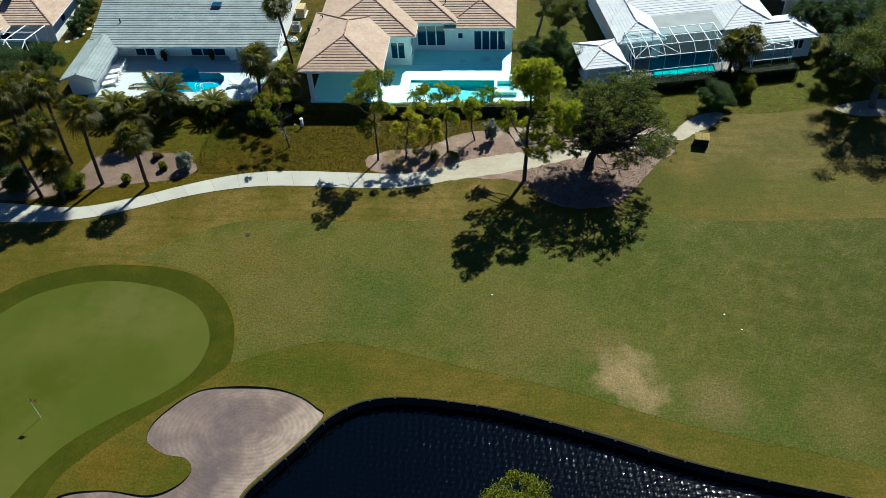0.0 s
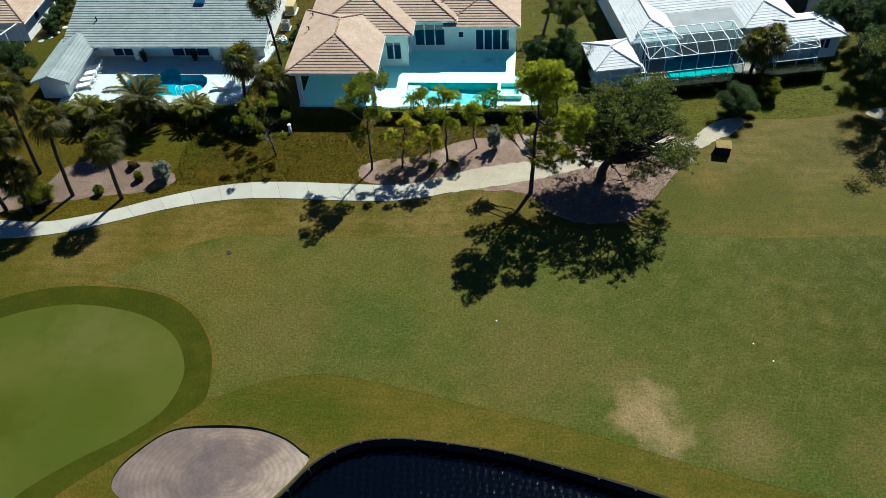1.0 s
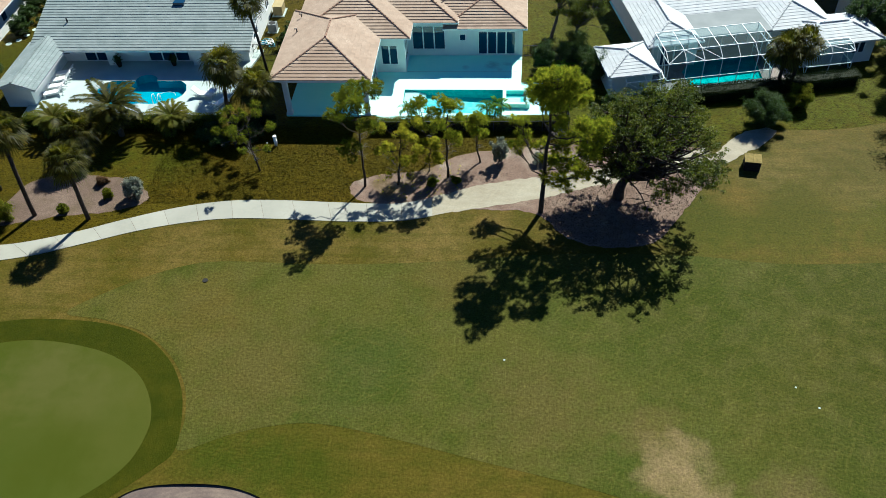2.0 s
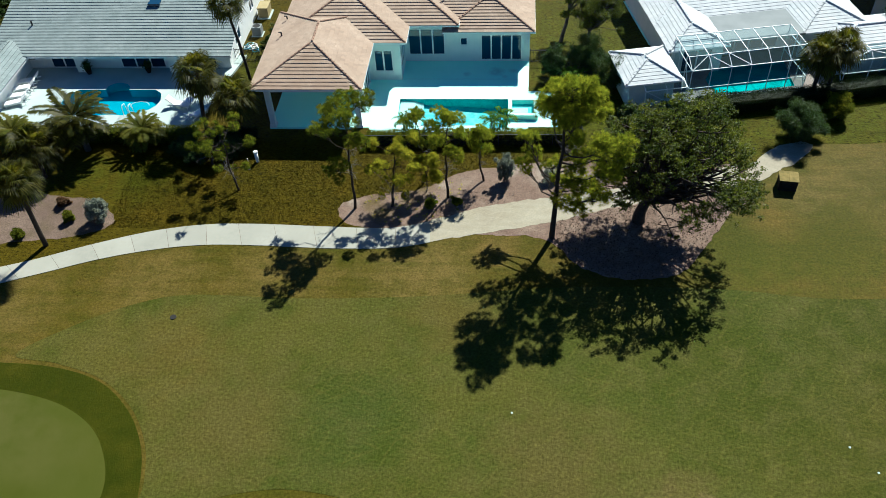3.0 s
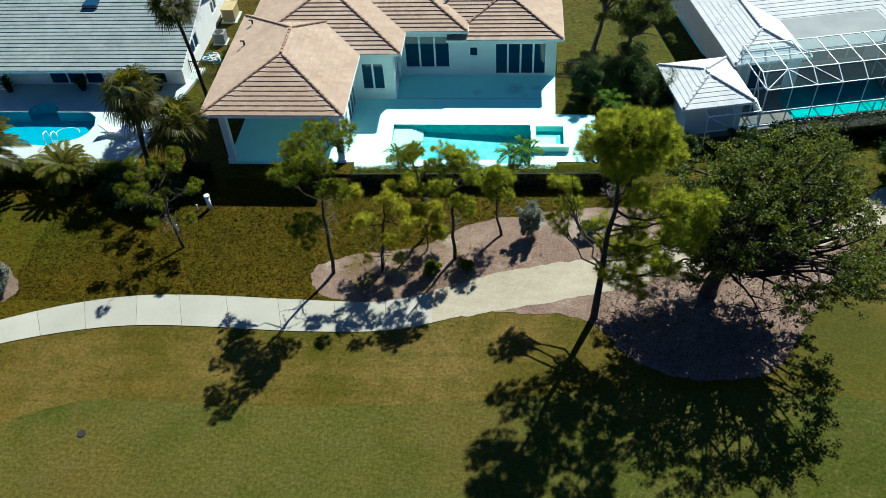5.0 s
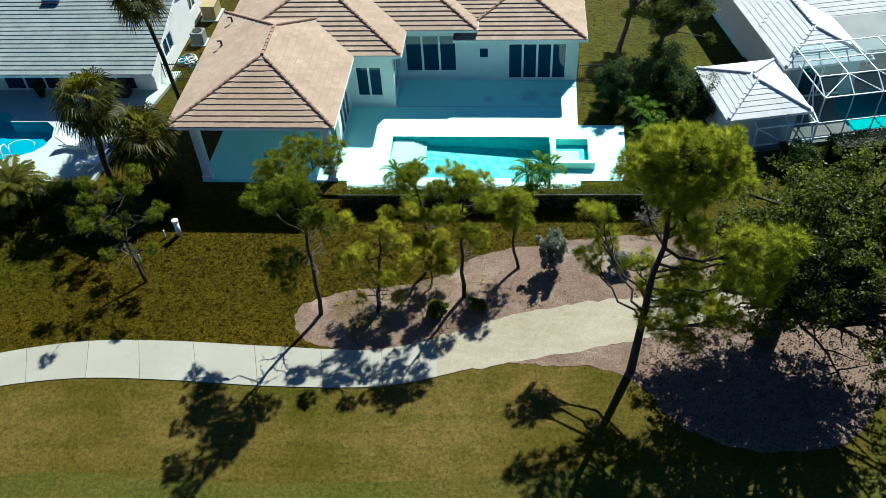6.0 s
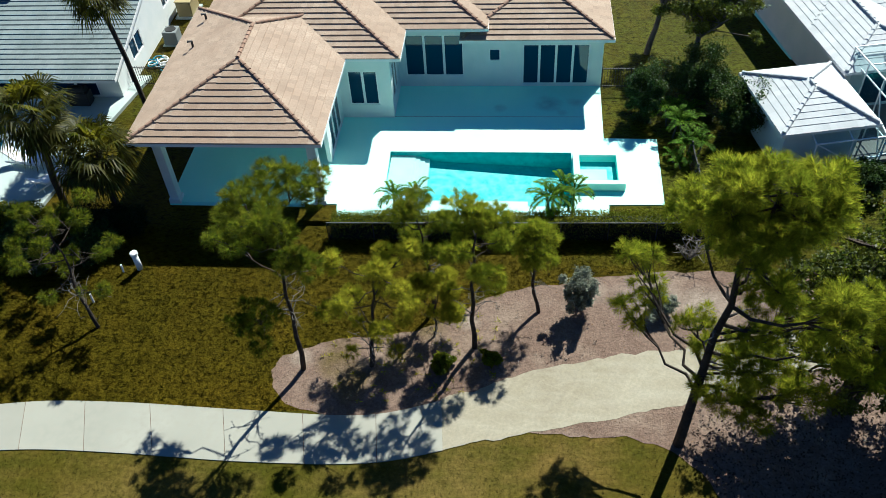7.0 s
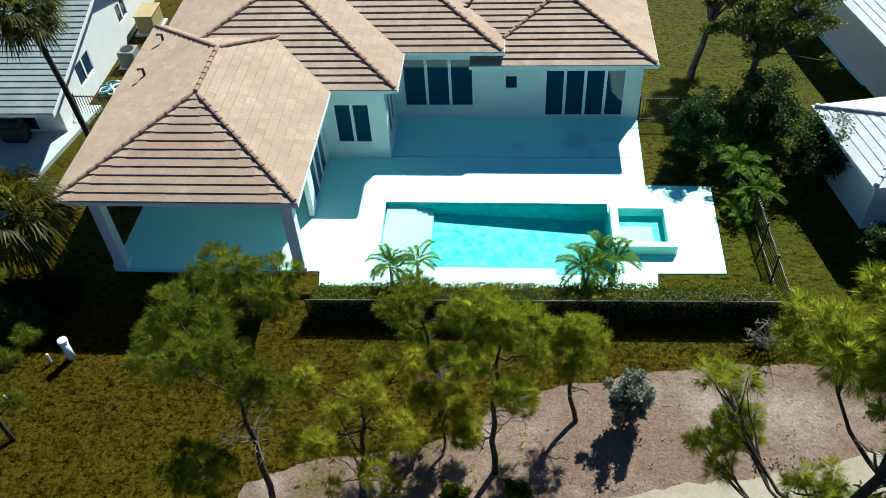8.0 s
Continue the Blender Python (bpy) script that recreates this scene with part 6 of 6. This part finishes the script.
# ---- fences ----
def metal_fence(a, b, height, label, gap=0.13):
    a, b = Vector((*a, 0)), Vector((*b, 0))
    root = thing("fence", label, "fence", a[:])
    L = (b - a).length
    root.rotation_euler.z = math.atan2((b - a).y, (b - a).x)
    for z in (0.12, height - 0.12):
        part("rail", boxed(0, L, -0.018, 0.018, z - 0.02, z + 0.02), M_METAL_BLACK, root, world=False)
    posts = max(1, round(L / 1.8))
    for i in range(posts + 1):
        x = L * i / posts
        part("post", boxed(x - 0.03, x + 0.03, -0.03, 0.03, 0, height + 0.04, 0.006), M_METAL_BLACK, root, world=False)
    pk = link_mesh("picket", *box_data(0.011, 0.011, height - 0.04), M_METAL_BLACK)
    for i in range(1, int(L / gap)):
        ob = new("picket", pk)
        ob.parent = root
        ob.location = (i * gap, 0, 0.02)
    return root


def box_data(hx, hy, h):
    v = [(x, y, z) for z in (0, h) for x, y in ((-hx, -hy), (hx, -hy), (hx, hy), (-hx, hy))]
    return v, [(0, 3, 2, 1), (4, 5, 6, 7), (0, 1, 5, 4), (1, 2, 6, 5), (2, 3, 7, 6), (3, 0, 4, 7)]


metal_fence((5.5, 65.2), (5.4, 70.0), 1.2, "black metal picket fence along a pool lawn")
metal_fence((1.8, 76.0), (3.9, 76.0), 1.25, "black metal picket fence beside the house corner")
metal_fence((-23.0, 76.3), (-20.6, 76.2), 1.2, "black metal picket fence between two houses")
rail = thing("fence", "low dark mesh fence with a pale top rail before a hedge", "fence", (-10.3, 64.6, 0))
part("top_rail", bar(bmesh.new(), (-10.3, 64.6, 1.02), (5.3, 64.9, 1.02), 0.02, 6), M_RAIL, rail)
for i in range(9):
    t = i / 8
    p = Vector((-10.3 + 15.6 * t, 64.6 + 0.3 * t, 0))
    part("post", bar(bmesh.new(), p, p + Vector((0, 0, 1.02)), 0.025, 6), M_METAL_BLACK, rail)
    if i < 8:
        q = p + Vector((1.95, 0.0375, 0))
        # black sheet over the shaded hedge face, to darken it
        bm = bmesh.new()
        bm.faces.new([bm.verts.new(v) for v in (p + Vector((0.03, 0, 0.03)), q + Vector((-0.03, 0, 0.03)), q + Vector((-0.03, 0, 0.99)), p + Vector((0.03, 0, 0.99)))])
        part("mesh_panel", bm, M_SHADE_MESH, rail, "black mesh added to darken the shaded hedge front")


# ---- small things ----
def lounger(at, turn, label="white sun lounger with a raised back on a patio"):
    root = thing("sun_lounger", label, "lounger", (*at, 0.2), "loungers beside the pool house")
    root.rotation_euler.z = turn
    part("mattress", boxed(-0.3, 0.3, -0.95, 0.35, 0.28, 0.36, 0.02), M_TRIM, root, world=False)
    bm = boxed(-0.3, 0.3, 0, 0.75, -0.04, 0.04, 0.02)
    bm.transform(Matrix.Translation((0, 0.35, 0.33)) @ Matrix.Rotation(radians(42), 4, "X"))
    part("backrest", bm, M_TRIM, root, world=False)
    fr = boxed(-0.33, -0.29, -0.98, 0.9, 0.22, 0.28)
    box(fr, 0.29, 0.33, -0.98, 0.9, 0.22, 0.28)
    part("frame", fr, M_WHITE_METAL, root, world=False)
    for x in (-0.31, 0.31):
        for y in (-0.85, 0.6):
            part("leg", boxed(x - 0.02, x + 0.02, y - 0.02, y + 0.02, 0, 0.22), M_WHITE_METAL, root, world=False)
    return root


first = lounger((-39.6, 72.6), radians(-70))
for px, py, a in ((-39.5, 71.6, -68), (-39.4, 70.5, -74), (-39.3, 69.5, -66)):
    copy_thing(first, Matrix.Translation((px, py, 0.2)) @ Matrix.Rotation(radians(a), 4, "Z"))
table = thing("patio_table", "small white patio table on a cream patio", "table", (-25.0, 69.5, 0.2))
bm = bmesh.new()
bmesh.ops.create_cone(bm, cap_ends=True, segments=20, radius1=0.42, radius2=0.42, depth=0.03, matrix=Matrix.Translation((0, 0, 0.5)))
part("tabletop", bm, M_TRIM, table, world=False)
for k in range(4):
    a = k * math.pi / 2 + 0.4
    part("leg", bar(bmesh.new(), (0.15 * math.cos(a), 0.15 * math.sin(a), 0.49), (0.34 * math.cos(a), 0.34 * math.sin(a), 0), 0.018), M_WHITE_METAL, table, world=False)
for px, py, a in ((-25.8, 69.3, 80), (-24.0, 67.9, 150)):
    c = lounger((px, py), radians(a), "pale patio chaise near a small table")


def potted(at, seed, label):
    root = thing("potted_plant", label, "plant", (*at, 0.2))
    part("pot", tube(bmesh.new(), [(0, 0, 0), (0, 0, 0.3), (0, 0, 0.42)], [0.16, 0.23, 0.25], 12), M_TIMBER, root, world=False, smooth=True)
    rng = np.random.default_rng(seed)
    v, f = blades(rng.normal(size=(60, 3)) * (0.12, 0.12, 0.15) + (0, 0, 0.75), 9, 0.3, 0.03, rng, 0.6)
    tagged(hang("leaves", leaf_mesh("leaves", v, f, M_SHRUB), root, world=False), kind="stuff")


potted((-29.9, 74.2), 1, "dark potted plant beside a patio door")
potted((-35.0, 74.0), 2, "dark potted plant beside a patio column")
potted((-41.3, 74.0), 3, "leafy potted plant in a patio corner")

crate = thing("timber_box", "dark timber box with a mossy hinged lid on rough grass", "box", (18.95, 60.6, 0))
crate.rotation_euler.z = radians(-8)
crate.scale = (0.78, 0.82, 0.78)
for k in range(4):
    part("board", boxed(-0.7, 0.7, -0.62, -0.58, 0.02 + 0.26 * k, 0.26 + 0.26 * k, 0.006), M_TIMBER, crate, world=False)
    part("board", boxed(-0.7, 0.7, 0.58, 0.62, 0.02 + 0.26 * k, 0.26 + 0.26 * k, 0.006), M_TIMBER, crate, world=False)
    part("board", boxed(-0.74, -0.7, -0.6, 0.6, 0.02 + 0.26 * k, 0.26 + 0.26 * k, 0.006), M_TIMBER, crate, world=False)
    part("board", boxed(0.7, 0.74, -0.6, 0.6, 0.02 + 0.26 * k, 0.26 + 0.26 * k, 0.006), M_TIMBER, crate, world=False)
for k in range(2):
    part("lid", boxed(-0.8 + 0.81 * k, 0.0 + 0.8 * k, -0.68, 0.68, 1.06, 1.12, 0.01), M_MOSS, crate, "mossy green lid board", world=False)

pipe = thing("vent_pipe", "short white capped pipe standing in the lawn", "pipe", (-18.0, 62.7, 0))
part("pipe_body", tube(bmesh.new(), [(0, 0, 0), (0, 0, 0.85)], [0.13, 0.13], 14), M_TRIM, pipe, world=False, smooth=True)
part("cap", tube(bmesh.new(), [(0, 0, 0.85), (0, 0, 0.97), (0, 0, 1.0)], [0.16, 0.16, 0.11], 14), M_TRIM, pipe, world=False)
for px, py, h in ((-18.65, 62.5, 0.45), (-19.3, 60.8, 0.5)):
    stake = thing("marker_stake", "small white marker stake in the lawn", "stake", (px, py, 0))
    part("stake_body", tube(bmesh.new(), [(0, 0, 0), (0.02, 0, h)], [0.04, 0.04], 8), M_TRIM, stake, world=False)

flag = thing("golf_flag", "white flagstick with a pale flag on the green", "flag", (-29.8, 29.4, 0.02))
part("pole", tube(bmesh.new(), [(0, 0, 0), (0, 0, 2.15)], [0.018, 0.012], 6), M_TRIM, flag, world=False)
bm = bmesh.new()
grid = [[bm.verts.new((0.01 + 0.42 * i / 6, 0.05 * math.sin(i * 1.3), 2.12 - 0.3 * j - 0.05 * i / 6)) for j in range(2)] for i in range(7)]
for i in range(6):
    bm.faces.new((grid[i][0], grid[i][1], grid[i + 1][1], grid[i + 1][0]))
bmesh.ops.solidify(bm, geom=bm.faces[:], thickness=0.006)
part("flag_cloth", bm, M_CREAM, flag, world=False)

M_DRAIN = material("dark_iron", (0.012, 0.012, 0.012), (0.024, 0.021, 0.018), 4.0, rough=0.8)
drain = thing("drain_cover", "dark round drain cover in the fairway", "drain", (-19.75, 47.75, 0.0))
part("rim", tube(bmesh.new(), [(0, 0, 0), (0, 0, 0.05)], [0.2, 0.19], 16), M_DRAIN, drain, world=False)
for px, py in ((0.7, 41.7), (18.7, 38.9), (17.7, 40.3)):
    disc = thing("yardage_disc", "small pale yardage disc set in the fairway", "marker", (px, py, 0.0), "yardage discs")
    part("disc", tube(bmesh.new(), [(0, 0, 0), (0, 0, 0.03)], [0.07, 0.06], 12), M_DECK_OLD, disc, world=False)


def cooler(at, label, w=0.8, h=0.85, mat=None):
    root = thing("air_conditioner", label, "air conditioner", (*at, 0), "machines between the houses")
    part("casing", boxed(-w / 2, w / 2, -w / 2, w / 2, 0.05, h, 0.03), mat or M_FLATROOF, root, world=False)
    part("base", boxed(-w / 2 - 0.1, w / 2 + 0.1, -w / 2 - 0.1, w / 2 + 0.1, 0, 0.05), M_DECK_OLD, root, world=False)
    part("fan_grille", tube(bmesh.new(), [(0, 0, h), (0, 0, h + 0.03)], [w * 0.4, w * 0.38], 16), M_METAL_BLACK, root, world=False)
    return root


cooler((-22.1, 80.6), "grey air conditioner with a black fan grille by a wall")
genset = thing("generator", "cream metal standby generator between two houses", "generator", (-22.2, 84.0, 0))
part("casing", boxed(-0.45, 0.45, -0.7, 0.7, 0.1, 1.0, 0.04), M_CREAM, genset, world=False)
part("base", boxed(-0.6, 0.6, -0.85, 0.85, 0, 0.1), M_DECK_OLD, genset, world=False)
part("hood", boxed(-0.49, 0.49, -0.74, 0.74, 1.0, 1.06, 0.02), M_CREAM, genset, world=False)
M_BLUE = material("blue_plastic", (0.03, 0.18, 0.33), (0.06, 0.27, 0.39), 4.0, rough=0.5)
rr = random.Random(9)
for k in range(7):
    hose = thing("pool_hose", "loose coil of blue pool hose by a wall", "hose", (-22.0 + rr.uniform(-0.5, 0.5), 78.2 + rr.uniform(-0.7, 0.7), 0), "pool gear")
    ring = [(0.28 * math.cos(a * 0.6), 0.28 * math.sin(a * 0.6), 0.06 + 0.02 * a) for a in range(11 + k)]
    part("coil", tube(bmesh.new(), ring, [0.035] * len(ring), 6), M_BLUE if k % 2 else M_TRIM, hose, world=False)
grill = thing("barbecue", "dark covered barbecue under the patio eave", "grill", (-25.0, 74.3, 0.2))
part("cart", boxed(-0.55, 0.55, -0.3, 0.3, 0.08, 0.75, 0.02), M_METAL_BLACK, grill, world=False)
part("lid", tube(bmesh.new(), [(-0.45, 0, 0.85), (0.45, 0, 0.85)], [0.24, 0.24], 12), M_METAL_BLACK, grill, world=False)
part("base", boxed(-0.5, 0.5, -0.25, 0.25, 0.0, 0.08), M_METAL_BLACK, grill, world=False)

# ---- far brown-roofed house ----
far = thing("house", "brown-roofed house beyond a side lawn", "house", (-53, 80, 0))
hip_roof(far, -62.0, -48.2, 77.4, 92, 2.5, 0.36, M_TILE, M_CAP)
hip_roof(far, -70.0, -53.0, 75.6, 90, 2.5, 0.36, M_TILE, M_CAP)
wall(far, "x", 78.2, -66.0, -48.8, 0.0, 2.4, [(-58, -54, 0.2, 2.2)])
glazing(far, "x", 78.2, -58, -54, 0.2, 2.2, panes=3)
wall(far, "y", -49.0, 78.4, 91, 0.0, 2.4, [(80.5, 81.5, 1.0, 2.0)])
glazing(far, "y", -49.0, 80.5, 81.5, 1.0, 2.0, panes=1, name="window", inset=0.14)
part("skylight", boxed(-54.6, -53.6, 80.0, 81.8, 4.1, 4.35, 0.02), M_GLASS, far)
cage = thing("pool_screen", "white-framed insect screen behind a brown-roofed house", "screen enclosure", (-55, 74, 0))
for i in range(6):
    x = -60 + 2.2 * i
    part("post", bar(bmesh.new(), (x, 70.6, 0), (x, 70.6, 2.4), 0.05), M_WHITE_METAL, cage)
    part("rafter", bar(bmesh.new(), (x, 70.6, 2.4), (x, 73.0, 3.3), 0.05), M_WHITE_METAL, cage)
    part("rafter", bar(bmesh.new(), (x, 73.0, 3.3), (x, 77.4, 2.5), 0.05), M_WHITE_METAL, cage)
    if i < 5:
        part("brace", bar(bmesh.new(), (x, 73.0, 3.3), (x + 2.2, 70.6, 2.4), 0.05), M_WHITE_METAL, cage)
        bm = bmesh.new()
        bm.faces.new([bm.verts.new(p) for p in ((x, 70.6, 2.4), (x + 2.2, 70.6, 2.4), (x + 2.2, 73.0, 3.3), (x, 73.0, 3.3))])
        part("mesh_panel", bm, M_SCREEN, cage)
for y, z in ((70.6, 2.4), (73.0, 3.3), (75.2, 2.9), (70.6, 1.2)):
    part("rail", bar(bmesh.new(), (-60, y, z), (-49, y, z), 0.05), M_WHITE_METAL, cage)
for y, z in ((70.6, 2.4), (72.8, 3.2), (75.0, 2.9), (77.2, 2.5)):
    part("post", bar(bmesh.new(), (-49, y, 0), (-49, y, z), 0.05), M_WHITE_METAL, cage)
for k, (px, py) in enumerate(((-47.7, 78.2), (-47.0, 78.9), (-46.6, 79.8), (-46.2, 80.9), (-45.8, 82.0), (-45.5, 83.2))):
    stone = thing("stepping_stone", "round pale stepping stone in a side lawn", "stone", (px, py, 0), "stepping stones")
    part("stone_body", tube(bmesh.new(), [(0, 0, 0), (0, 0, 0.04), (0, 0, 0.05)], [0.3, 0.3, 0.26], 10), M_DECK_OLD, stone, world=False)

# ---- far houses and walks ----
edge = thing("house", "white house with a pale hip roof behind dense trees", "house", (36, 86, 0))
hip_roof(edge, 30, 44, 82, 94, 2.6, 0.33, M_WHITETILE, M_WHITETILE)
wall(edge, "x", 82.6, 30.6, 43.4, 0.0, 2.5, [(33, 34.5, 0.9, 2.1)])
glazing(edge, "x", 82.6, 33, 34.5, 0.9, 2.1, name="window")
strip = [Vector(p) for p in ((10.2, 86.0), (11.35, 80.2), (11.7, 78.6), (12.2, 78.7), (11.9, 80.3), (10.9, 86.2))]
patch("pavement", strip, 0.05, M_DECK, skirt=0.05, label="pale concrete kerb strip beside a house", category="kerb")
sandy = ragged(smooth_loop([(16.3, 61.6), (17.3, 63.1), (19.0, 64.8), (20.8, 65.6), (21.8, 65.0), (20.4, 63.4), (18.9, 62.3), (17.3, 61.2)]), 0.3, 0.10, 8)
patch("sand_patch", sandy, 0.028, M_SHELL, label="bare pale sand where the track meets the rough", category="sand")
sandy = smooth_loop([(32, 66.2), (34, 67.2), (38, 68), (44, 68.5), (44, 66.2), (38, 65.3), (34, 65.0)])
patch("shell_path", sandy, 0.02, M_SHELL, label="pale sandy track under an oak", category="path")

# ---- planting bed, grass blades and litter ----
for bed in (((1.58, 65.7), (5.3, 65.8), (5.3, 71.3), (4.13, 71.4), (3.98, 66.86), (1.63, 66.8)), ((-11.6, 65.6), (-10.2, 65.6), (-10.22, 65.98), (-10.34, 66.64), (-11.6, 66.64))):
    patch("planting_bed", [Vector(p) for p in bed], 0.175, M_LAWN, skirt=0.18, label="grass strip level with the pool deck", category="lawn")


def scatter(area, density, seed, loop=None, holes=()):
    x0, x1, y0, y1 = area
    rng = np.random.default_rng(seed)
    p = rng.uniform((x0, y0), (x1, y1), (int((x1 - x0) * (y1 - y0) * density), 2))
    if loop:
        p = p[within(p, loop)]
    for h in holes:
        p = p[~within(p, h)]
    return np.column_stack([p, np.full(len(p), 0.02)]), rng


def strewn(name, label, category, at, per, length, width, mat, rng, upward):
    v, f = blades(at, per, length, width, rng, upward, 0.6)
    v[:, 2] = np.maximum(v[:, 2], 0.012)
    return tagged(new(name, leaf_mesh(name, v, f, mat)), label, category, kind="stuff")


PATH_EDGE = low + up[::-1]
at, rng = scatter((-27, 7.5, 55.5, 65.3), 85, 301, LAWN, (MULCH, MULCH_WEST, PATH_EDGE, shell))
strewn("lawn_grass", "coarse yellow-green lawn blades behind the path", "grass", at, 4, 0.11, 0.011, M_LAWN, rng, 1.1)
at, rng = scatter((-27, 12, 49.2, 56.5), 60, 302, None, (FAIRWAY, LAWN, MULCH, PATH_EDGE, shell))
strewn("rough_grass", "short tan-green rough blades beside the path", "grass", at, 4, 0.045, 0.009, M_ROUGH, rng, 1.6)
at, rng = scatter((-11.5, 16.5, 51.6, 63.2), 26, 303, MULCH, (PATH_EDGE, shell))
strewn("leaf_litter", "dry brown leaves and needles strewn on the mulch", "litter", at, 1, 0.09, 0.012, M_DEAD, rng, 0.0)
at, rng = scatter((-11.5, 16.5, 51.6, 63.2), 14, 304, MULCH, (PATH_EDGE, shell))
strewn("bark_chips", "pale bark chips strewn on the mulch", "litter", at, 1, 0.07, 0.018, M_CHIP, rng, 0.0)
# Dark leaf litter added to deepen the shade on mulch under the oak.
at, rng = scatter((3.4, 16.0, 51.4, 59.8), 120, 307, MULCH, (PATH_EDGE, shell))
strewn("oak_litter", "fallen oak leaves thick on the mulch, dark to deepen the oak's shade", "litter", at, 1, 0.13, 0.032, M_SHADE_LITTER, rng, 0.0)
at, rng = scatter((-9.6, -3.0, 56.4, 60.6), 2.6, 305, MULCH, (PATH_EDGE, shell))
strewn("weeds", "sparse yellow-green weeds in the mulch bed", "weeds", at, 14, 0.20, 0.012, M_NEEDLE_YELLOW, rng, 0.7)
at, rng = scatter((-8.0, 8.0, 57.5, 63.0), 0.9, 306, MULCH, (PATH_EDGE, shell))
strewn("dry_weeds", "dry straw-coloured weeds in the mulch bed", "weeds", at, 12, 0.17, 0.010, M_CHIP, rng, 0.6)

brush = thing("brush_heap", "heap of bare grey dead branches before a fence", "brush", (4.55, 63.9, 0))
rb = random.Random(12)
for k in range(16):
    th = k * 2.39996
    tip = Vector((math.cos(th) * rb.uniform(0.4, 0.85), math.sin(th) * rb.uniform(0.25, 0.6), rb.uniform(0.35, 1.0)))
    pts = curve_pts((0.1 * math.cos(th), 0.1 * math.sin(th), 0.0), tip, (0, 0, 0.15), 4, rb, 0.08)
    bm = tube(bmesh.new(), pts, taper(0.026, 0.008, 4), 5)
    for j in range(3):
        q = pts[rb.choice((2, 3))]
        tube(bm, [q, q + Vector((rb.gauss(0, 0.3), rb.gauss(0, 0.3), rb.gauss(0.1, 0.2)))], [0.016, 0.007], 4)
    part("branch", bm, M_DEADWOOD, brush, world=False)

# ---- single tiles on the lanai roof ----
hx0, hx1, hy0 = -18.7, -10.4, 66.2
depth = (hx1 - hx0) / 2
rows_n = round(depth * math.hypot(1, RISE) / 0.33)
step_v = depth / rows_n
tile_mesh = link_mesh("roof_tile", [(0.0015, -0.028, 0.058), (0.2985, -0.028, 0.058), (0.2985, step_v, 0.022 + RISE * step_v), (0.0015, step_v, 0.022 + RISE * step_v), (0.0015, -0.02, -0.002), (0.2985, -0.02, -0.002), (0.2985, step_v, RISE * step_v), (0.0015, step_v, RISE * step_v)],
                      [(0, 1, 2, 3), (4, 5, 1, 0), (5, 6, 2, 1), (7, 4, 0, 3), (6, 7, 3, 2)], M_TILE_PIECE)
lanai_roof = [o for o in house.children if o.name.startswith("roof") and not o.name.startswith("roof_tiles")][0]
tr = random.Random(5)
for i in range(rows_n):
    v0 = i * step_v
    shift = (i % 2) * 0.15
    for j in range(int((hx1 - hx0) / 0.30) + 1):
        u0 = shift + j * 0.30
        if u0 > v0 + step_v + 0.05 and u0 + 0.30 < (hx1 - hx0) - v0 - step_v - 0.05:
            ob = new("roof_tile", tile_mesh)
            ob.parent = lanai_roof
            ob.location = Vector((hx0 + u0, hy0 + v0, EZ + RISE * v0 + 0.006 + tr.uniform(0, 0.006))) - house.location
